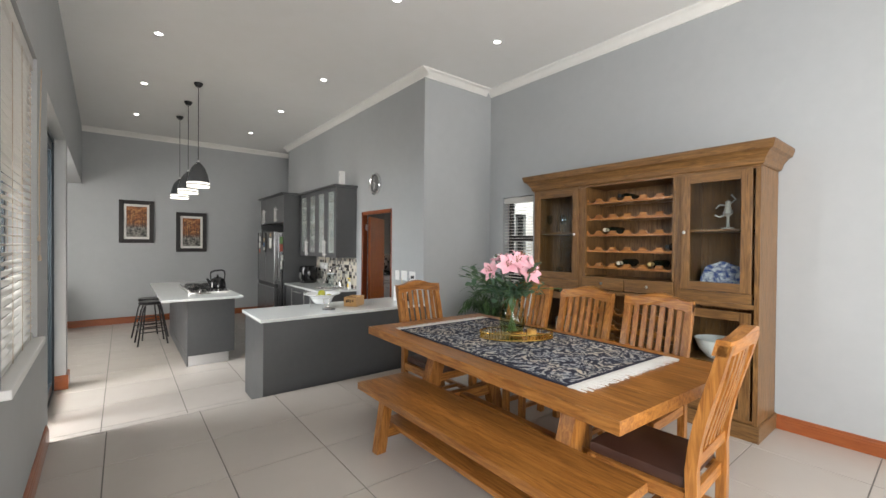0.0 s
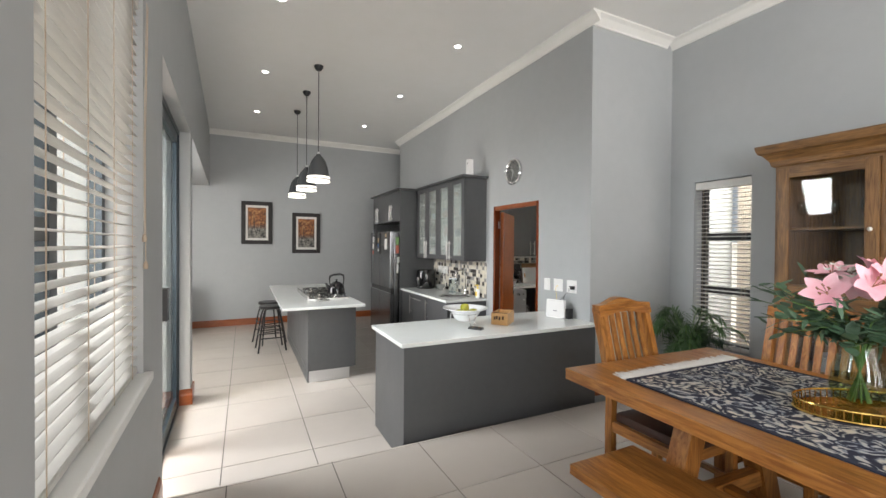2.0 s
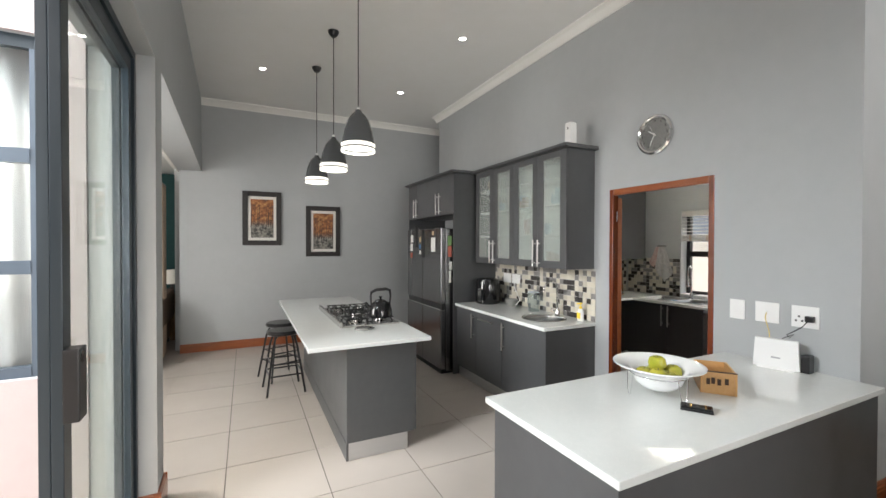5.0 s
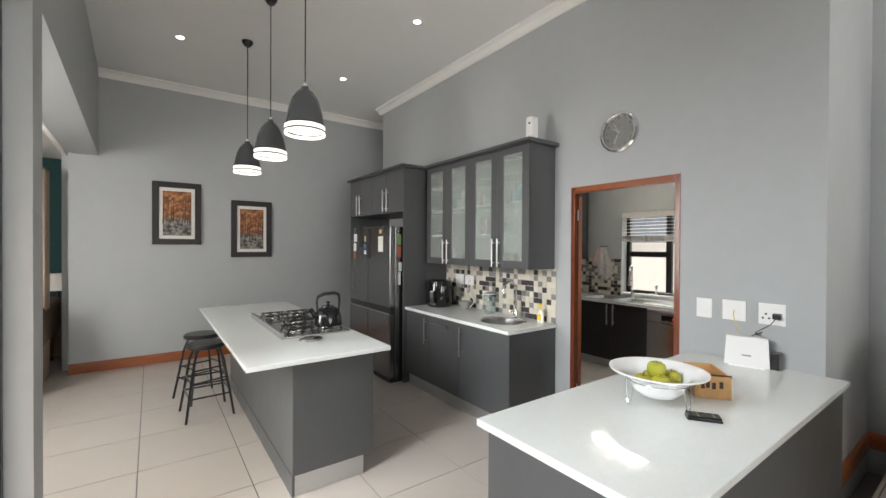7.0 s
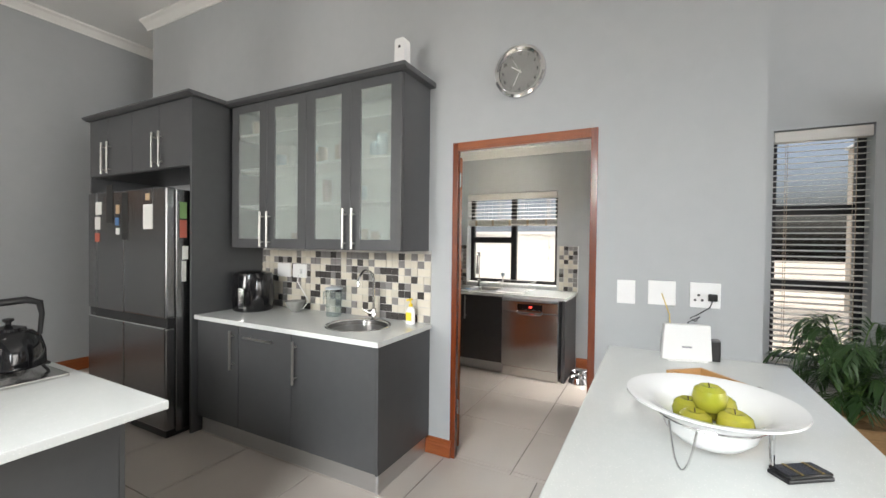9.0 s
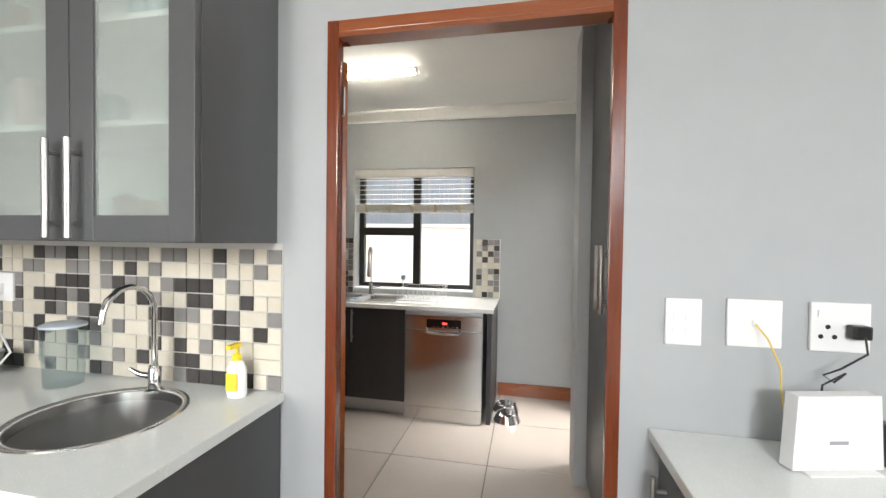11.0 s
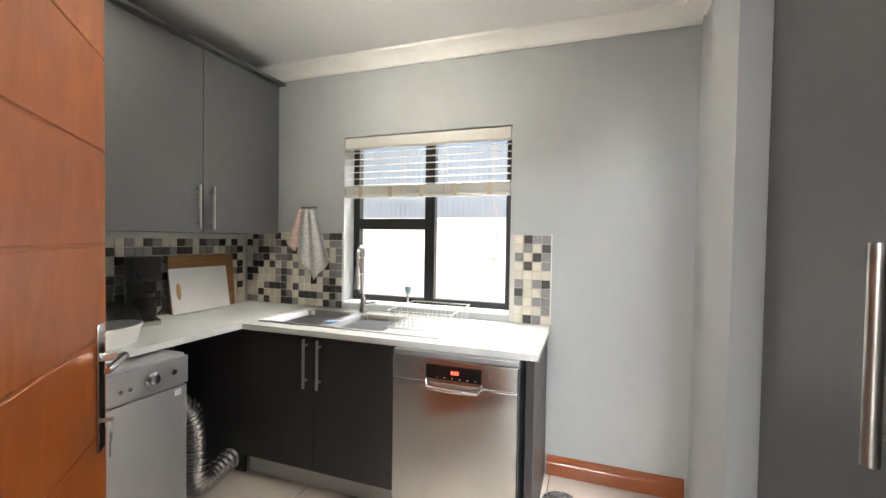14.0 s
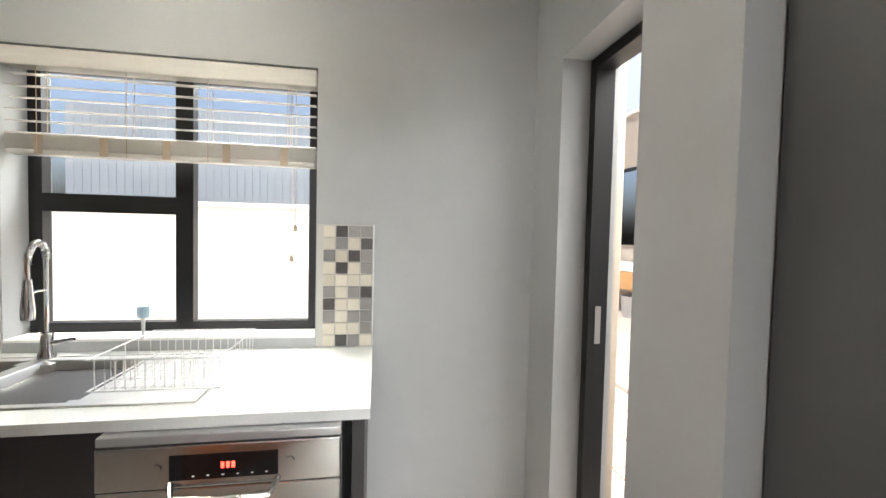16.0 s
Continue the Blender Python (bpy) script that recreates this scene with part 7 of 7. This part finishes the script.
# things on the worktop
cm = thing("coffee_maker", "black filter coffee maker with a glass jug", "coffee maker", 4.46, 7.20, CT, -25)
cm.matrix_basis = cm.matrix_basis @ Matrix.Diagonal((0.74, 0.78, 1.0, 1.0))
part("base", bx(-0.09, 0.09, -0.12, 0.12, 0.0005, 0.035, b=0.008), STEEL, cm)
part("column", bx(-0.09, 0.09, 0.03, 0.12, 0.0355, 0.24, b=0.008), BLACK, cm)
part("top_housing", bx(-0.095, 0.095, -0.12, 0.12, 0.2405, 0.375, b=0.012), BLACK, cm)
jug = part("glass_jug", lathe(B(), [(0, 0), (0.055, 0), (0.072, 0.03), (0.075, 0.06), (0.06, 0.11), (0.05, 0.125), (0.047, 0.125), (0.057, 0.108), (0.071, 0.06), (0.06, 0.012), (0, 0.006)], (0, -0.045, 0.037), 24), pane_glass("coffee_glass", (0.7, 0.68, 0.65)), cm, "glass coffee jug", True)
part("jug_handle", tube(B(), [(0.06, -0.07, 0.15), (0.10, -0.09, 0.15), (0.105, -0.095, 0.09), (0.075, -0.075, 0.06)], 0.008, 8), BLACK, jug)
part("jug_band", lathe(B(), [(0.052, 0.12), (0.062, 0.12), (0.062, 0.14), (0.052, 0.14)], (0, -0.045, 0.037), 22), BLACK, jug)
bl_ = thing("jug_blender", "clear blender goblet on a steel base", "blender", 4.27, 7.25, CT)
part("base", lathe(B(), [(0, 0.0005), (0.07, 0.0005), (0.072, 0.03), (0.055, 0.09), (0, 0.09)], seg=24), STEEL, bl_, smooth=True)
part("goblet", lathe(B(), [(0, 0.092), (0.05, 0.092), (0.066, 0.25), (0.063, 0.25), (0.047, 0.097), (0, 0.097)], seg=24), pane_glass("goblet_glass", (0.82, 0.84, 0.84)), bl_, smooth=True)
part("lid", lathe(B(), [(0, 0.268), (0.05, 0.266), (0.066, 0.258), (0.066, 0.2505), (0, 0.2505)], seg=24), pane_glass("goblet_lid", (0.6, 0.62, 0.62)), bl_, smooth=True)
cb = thing("steamer_box", "white food container with a smoky domed lid", "container", 4.10, 6.93, CT, 8)
part("tub", lathe(B(), [(0, 0.0005), (0.135, 0.0005), (0.155, 0.07), (0.162, 0.075), (0.162, 0.085), (0, 0.085)], seg=32, sy=0.75), PLASTIC, cb, smooth=True)
part("dome_lid", lathe(B(), [(0.155, 0.0855), (0.15, 0.12), (0.12, 0.165), (0.06, 0.19), (0, 0.195)], seg=32, sy=0.75), pane_glass("smoky_lid", (0.35, 0.36, 0.36)), cb, "smoky clear domed lid", True)


def cutting_board(name, label, x, y, w, h, th, lean, mat, hole):
    c = thing(name, label, "chopping board", x, y, CT)
    bm = bx(0, w, -th, 0, 0.0, h, b=min(0.02, th * 0.45))
    bm.transform(Matrix.Rotation(radians(-lean), 4, "X") @ Matrix.Translation((0, 0, 0.003)))
    part("board", bm, mat, c)
    if hole:
        bm = lathe(B(), [(0, -0.0006), (0.02, -0.0006), (0.02, 0.0006), (0, 0.0006)], (0, 0, 0), 20, 0.75, 2.6)
        bm.transform(Matrix.Rotation(radians(-lean), 4, "X") @ Matrix.Translation((0.05, -th - 0.0005, h / 2)) @ Matrix.Rotation(radians(90), 4, "X"))
        part("grip_hole", bm, BAMB, c)
    return c


BUTCHER = material("striped_board", (0.40, 0.20, 0.07), 0.5, second=(0.18, 0.08, 0.03), scale=5, stretch=(0.6, 1, 22), blotch=0.2)
cutting_board("wooden_chopping_board", "striped wooden chopping board leaning on the splashback", 4.70, 7.335, 0.49, 0.365, 0.022, 4, BUTCHER, False)
cutting_board("white_chopping_board", "white plastic chopping board with rounded corners", 4.69, 7.285, 0.42, 0.285, 0.010, 9, PLASTIC, True)

# towels on a hook rail
tw = thing("tea_towels", "two checked tea towels hanging from a small hook rail", "towel", SCW - 0.001, 6.795, 1.535)
part("hook_rail", bx(-0.006, 0, -0.07, 0.07, 0.035, 0.05, b=0.002), CHROME, tw)
for k in range(4):
    yy = -0.055 + k * 0.036
    part("hook", tube(B(), [(-0.006, yy, 0.042), (-0.022, yy, 0.03), (-0.026, yy, 0.018), (-0.018, yy, 0.012)], 0.0022, 6), CHROME, tw)
TOWEL_W = material("checked_towel", (0.66, 0.64, 0.62), 0.9, second=(0.50, 0.50, 0.50), scale=60, contrast=0.1, bump=0.4, bump_scale=120)
TOWEL_R = material("red_check_towel", (0.68, 0.58, 0.55), 0.9, second=(0.62, 0.40, 0.36), scale=55, contrast=0.12, bump=0.4, bump_scale=120)


def hung_towel(parent, y, wide_top, wide_low, drop, x_off, mat, seed, skew):
    rng = random.Random(seed)
    bm = B()
    nu, nv = 26, 16
    g = []
    for j in range(nv + 1):
        f = j / nv
        w = wide_top + (wide_low - wide_top) * f ** 0.7
        row = []
        for i in range(nu + 1):
            u = i / nu
            yy = y + (u - 0.5) * w + skew * f
            xx = x_off - 0.016 * math.sin(u * 15 + seed) * (0.4 + 0.6 * f) - 0.012
            zz = 0.03 - drop * f * (1 - 0.34 * abs(u - 0.45) * 2 * (0.4 + f * 0.6)) + 0.004 * math.sin(u * 9 + f * 5)
            row.append(bm.verts.new((xx, yy, zz)))
        g.append(row)
    for j in range(nv):
        for i in range(nu):
            bm.faces.new((g[j][i], g[j][i + 1], g[j + 1][i + 1], g[j + 1][i]))
    o = part("towel", bm, mat, parent, smooth=True)
    m = o.modifiers.new("thick", "SOLIDIFY")
    m.thickness = 0.004
    return o


hung_towel(tw, 0.035, 0.08, 0.25, 0.36, -0.012, TOWEL_R, 1, 0.03)
hung_towel(tw, -0.03, 0.08, 0.29, 0.50, -0.036, TOWEL_W, 2, -0.035)

for x, y, z in ((4.83, 5.0, 0.0005), (5.02, 5.02, 0.0005)):
    pb = thing("pet_bowl", "small shiny steel pet bowl on the floor", "bowl", x, y, z, group="pet bowls")
    part("bowl_wall", lathe(B(), [(0, 0.004), (0.10, 0), (0.105, 0.004), (0.085, 0.05), (0.083, 0.058), (0.078, 0.056), (0.07, 0.015), (0, 0.012)], seg=32), CHROME, pb, smooth=True)
lt = thing("ceiling_batten_light", "slim white fluorescent batten light, switched on", "ceiling light", 4.43, 5.97, SCTOP)
part("housing", bx(-0.03, 0.03, -0.33, 0.33, -0.014, -0.0005, b=0.004), PLASTIC, lt)
part("diffuser", bx(-0.026, 0.026, -0.31, 0.31, -0.034, -0.0145, b=0.006), glow("tube_glow", (1.0, 0.93, 0.79), 40.0), lt, "glowing diffuser")
for yy in (-0.32, 0.32):
    part("end_cap", bx(-0.029, 0.029, yy - 0.01, yy + 0.01, -0.036, -0.0145), PLASTIC, lt)

# ---- lounge beyond the opening ----
so = thing("sofa", "brown suede sofa seen through the wide opening", "sofa", -1.45, 9.95, 0)
part("base", bx(-0.45, 0.45, -0.75, 0.95, 0.06, 0.42, b=0.04), SOFA, so)
part("armrest", bx(-0.48, 0.50, -0.95, -0.74, 0.04, 0.62, b=0.06), SOFA, so)
part("armrest", bx(-0.48, 0.50, 0.94, 1.15, 0.04, 0.62, b=0.06), SOFA, so)
part("backrest", bx(0.28, 0.52, -0.745, 0.945, 0.40, 0.86, b=0.06), SOFA, so)
for a, b in ((-0.73, 0.10), (0.11, 0.93)):
    part("cushion", bx(-0.44, 0.27, a, b, 0.425, 0.54, b=0.03), SOFA, so)
for x, y in ((-0.40, -0.68), (0.42, -0.68), (-0.40, 0.88), (0.42, 0.88)):
    part("foot", bx(x - 0.03, x + 0.03, y - 0.03, y + 0.03, 0, 0.065), BLACK, so)
lp = thing("table_lamp", "table lamp with a white shade behind the sofa", "lamp", -0.98, 11.0, 0)
part("stand", bx(-0.12, 0.12, -0.12, 0.12, 0, 0.72, b=0.01), DRES_Z, lp)
part("stem", lathe(B(), [(0, 0.72), (0.06, 0.722), (0.02, 0.76), (0.03, 0.86), (0.01, 0.95), (0, 0.95)], seg=16), BLACK, lp, smooth=True)
part("shade", lathe(B(), [(0.13, 0.93), (0.09, 1.16), (0.088, 1.16), (0.128, 0.93)], seg=28), material("lamp_shade", (0.75, 0.72, 0.66), 0.8), lp, "white fabric shade", True)
cu_ = thing("curtain", "hanging linen curtain in the lounge", "curtain", -0.95, 9.75, 0)
bm = B()
rows_ = []
for j in range(2):
    rows_.append([bm.verts.new((0.02 * math.sin(i * 1.1), -0.12 + 0.012 * i, 0.02 + 2.4 * j)) for i in range(28)])
for i in range(27):
    bm.faces.new((rows_[0][i], rows_[0][i + 1], rows_[1][i + 1], rows_[1][i]))
o = part("cloth", bm, LINEN, cu_, smooth=True)
o.modifiers.new("thick", "SOLIDIFY").thickness = 0.006
part("rod", rod(B(), (0, -0.2, 2.43), (0, 0.3, 2.43), 0.012), BLACK, cu_)

# ---- outside ----
WING = material("pinkish_render", (0.33, 0.285, 0.29), 0.8, second=(0.37, 0.325, 0.325), scale=4, bump=0.15, bump_scale=80)
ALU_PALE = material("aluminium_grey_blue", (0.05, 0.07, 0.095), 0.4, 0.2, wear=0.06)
structure("ground", bx(-60, 60, -60, 60, -0.4, -0.16), PAVE, "pale paved ground round the house", "ground")
structure("wall_patio", holed_wall(B(), "y", 5.695, 5.7195, -6.0, LW - 0.302, -0.02, 3.3, [(-3.0, -0.97, 0.90, 2.665)]), WING, "white rendered outside wall beside the patio", "wall")
structure("patio", bx(-6.0, LW - 0.3, -4.0, 5.72, -0.12, -0.02), PAVE, "pale patio paving outside the sliding door", "patio")
pw = thing("boundary_wall", "white rendered boundary wall opposite the scullery window", "wall", 8.2, 6.0, -0.16)
part("wall_face", bx(0, 0.2, -3.0, 6, 0, 1.77), RENDERED, pw)
part("coping", bx(-0.03, 0.23, -3.0, 6, 1.771, 1.82), RENDERED, pw)
nh = thing("neighbour_house", "neighbouring house with a blue-grey ribbed sheet roof", "house", 9.6, 6.0, -0.16)
part("wall", bx(0, 4, -1.6, 2.6, 0, 1.795), RENDERED, nh)
bm = B()
for k in range(51):
    y = -1.9 + k * 0.092
    box(bm, -0.47, -0.46, y, y + 0.088, 1.80, 3.0)
tagged(part("roof_ribs", bm, ROOFM, nh), kind="stuff")
part("roof_sheet", bx(-0.45, 4.3, -1.9, 2.8, 1.80, 3.0), ROOFM, nh, "ribbed blue-grey roof")
pa = thing("patio_wing", "pinkish rendered wing of the house across the patio with tall windows", "house wing", -5.2, 0, -0.1)
part("wall", holed_wall(B(), "x", -0.25, 0, -4.0, 5.6, 0, 3.3, [(2.6, 4.6, 0.8, 2.6), (-0.6, 1.4, 0.8, 2.6)]), WING, pa)
SHEER = material("sheer", (0.42, 0.43, 0.44), 0.9, second=(0.52, 0.53, 0.54), scale=16, stretch=(6, 6, 0.4))
for (y0, y1, z0, z1) in ((2.6, 4.6, 0.8, 2.6), (-0.6, 1.4, 0.8, 2.6)):
    bm = B()
    for yy in (y0, (y0 + y1) / 2 - 0.03, y1 - 0.06):
        box(bm, -0.16, -0.09, yy, yy + 0.06, z0, z1)
    for zz in (z0, z0 + (z1 - z0) * 0.36, z0 + (z1 - z0) * 0.66, z1 - 0.06):
        box(bm, -0.155, -0.095, y0 + 0.06, y1 - 0.06, zz, zz + 0.06)
    w_ = part("window", bm, ALU, pa)
    part("sheer_curtain", bx(-0.20, -0.195, y0, y1, z0, z1), SHEER, w_, "white sheer curtain")
part("room_back", bx(-1.2, -1.1, -4.0, 5.6, 0, 3.3), WING, pa)
# lounge window in the wall that closes the patio
lw_ = structure("window_4", bx(-3.0, -0.97, 5.745, 5.785, 2.60, 2.665), ALU, "charcoal aluminium lounge window facing the patio", "window")
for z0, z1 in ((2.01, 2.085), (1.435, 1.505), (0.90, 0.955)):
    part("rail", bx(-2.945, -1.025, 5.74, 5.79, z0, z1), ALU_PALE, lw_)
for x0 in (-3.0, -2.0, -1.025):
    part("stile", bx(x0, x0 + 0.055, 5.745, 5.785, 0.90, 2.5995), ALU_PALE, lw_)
for x0, x1 in ((-2.945, -2.0), (-1.945, -1.025)):
    for z0, z1 in ((2.085, 2.60), (1.505, 2.01), (0.955, 1.435)):
        o = part("pane", bx(x0, x1, 5.763, 5.767, z0, z1), GLASS, lw_)
        o.visible_shadow = False
# Pale cloth added behind the panes stands in for the outdoors they reflect.
cu_ = thing("net_curtain", "pale curtain added inside the lounge window in place of its reflection", "curtain", -2.0, 5.98, 0)
bm = B()
rows_ = [[bm.verts.new((-1.05 + 0.021 * i, 0.025 * math.sin(i * 0.9), 0.5 + 2.2 * j)) for i in range(101)] for j in range(2)]
for i in range(100):
    bm.faces.new((rows_[0][i], rows_[0][i + 1], rows_[1][i + 1], rows_[1][i]))
o = part("cloth", bm, SHEER, cu_, smooth=True)
o.modifiers.new("thick", "SOLIDIFY").thickness = 0.004
part("rod", rod(B(), (-1.1, 0, 2.72), (1.08, 0, 2.72), 0.012), BLACK, cu_)
for xx in (-1.0, 1.0):
    part("bracket", rod(B(), (xx, 0, 2.72), (xx, -0.165, 2.72), 0.008), BLACK, cu_)

# the garden side of the house stands a little askew to the kitchen
ASKEW = Matrix.Translation((LW, 5.0, 0)) @ Matrix.Rotation(radians(1.6), 4, "Z") @ Matrix.Translation((-LW, -5.0, 0))
GARDEN_SIDE = {"wall_left", "wall_lounge_far", "wall_lounge_side", "wall_lounge_near", "wall_lounge_end", "ceiling_lounge", "cornice_lounge", "baseboard_left_dining", "baseboard_pier", "baseboard_pier_reveal", "baseboard_pier_opening", "door_2", "window_1", "sill_1", "venetian_blind", "blind_pull_cord", "light_switch.001", "sofa", "table_lamp", "curtain", "wall_patio", "patio_wing", "window_4", "net_curtain"}
for ob in [o for o in scene.collection.objects if o.name in GARDEN_SIDE]:
    ob.matrix_basis = ASKEW @ ob.matrix_basis

# ---- courtyard outside the back door ----
CREAM = material("cream_render", (0.40, 0.345, 0.28), 0.8, second=(0.45, 0.39, 0.325), scale=4, bump=0.15)
pc = thing("porch_post", "cream rendered post outside the back door", "post", 5.62, 3.92, -0.16)
part("shaft", bx(-0.13, 0.13, -0.09, 0.09, 0.06, 2.9, b=0.01), CREAM, pc)
part("footing", bx(-0.15, 0.15, -0.11, 0.11, 0, 0.06, b=0.006), CREAM, pc)
for i in range(7):
    for j in range(5):
        sl_ = thing("paving_slab", "pale tan concrete paving slab in the courtyard", "paving slab", 5.3 + 0.31 * i, 2.95 + 0.31 * j, -0.16, group="courtyard slabs")
        part("slab_top", bx(0, 0.30, 0, 0.30, 0, 0.05, b=0.006), PAVE, sl_)
st_ = thing("outdoor_step", "pale raised platform step across the courtyard", "step", 6.75, 2.9, -0.16)
part("tread", bx(0, 5.2, -2.6, 0, 0.17, 0.21, b=0.008), PAVE, st_)
part("riser", bx(0.02, 5.18, -2.58, -0.02, 0, 0.1695), RENDERED, st_)
ct_ = thing("courtyard_wall", "cream rendered wall with a wide opening across the courtyard", "wall", 9.0, 0.3, -0.16)
part("wall_face", bx(-1.5, 4.5, -0.2, 0, 0.0, 3.9), CREAM, ct_)
part("coping", bx(-1.55, 4.55, -0.25, 0.05, 3.901, 3.96), RENDERED, ct_)
va_ = thing("wash_basin", "white basin on a light wooden wall cabinet", "basin", 10.2, 0.55, 0.48)
part("cabinet", bx(-0.75, 0.75, -0.24, 0.25, 0.0, 0.31, b=0.006), BAMB, va_)
part("basin", bx(-0.7, 0.7, -0.22, 0.24, 0.3105, 0.46, b=0.03), CERAMIC, va_)
mi = thing("wall_mirror", "large wall mirror with a black top rail", "mirror", 10.55, 0.33, 1.25)
part("mirror_glass", bx(-0.7, 0.45, -0.02, 0.0, 0, 1.4), material("mirror_silver", (0.70, 0.74, 0.76), 0.05, 1.0), mi)
part("top_rail", bx(-0.72, 0.47, -0.025, 0.015, 1.4005, 1.47), BLACK, mi)
wb = thing("white_blind", "white slatted blind beside the mirror", "blind", 9.6, 0.36, 1.05)
for i in range(22):
    part("slat", bx(-0.24, 0.24, -0.02, 0.02, 0.06 * i, 0.06 * i + 0.045), PLASTIC, wb)
part("head_rail", bx(-0.25, 0.25, -0.03, 0.03, 1.321, 1.38), PLASTIC, wb)
bn = thing("waste_bin", "grey plastic waste bin on the platform", "bin", 9.75, 0.85, 0.05)
part("bucket", lathe(B(), [(0, 0), (0.13, 0), (0.16, 0.36), (0.15, 0.36), (0.12, 0.02), (0, 0.02)], seg=24), SILVER, bn, smooth=True)
part("lid", lathe(B(), [(0.16, 0.361), (0.165, 0.38), (0.08, 0.42), (0, 0.43)], seg=24), BLACK, bn, "black lid", True)

lay_floors()
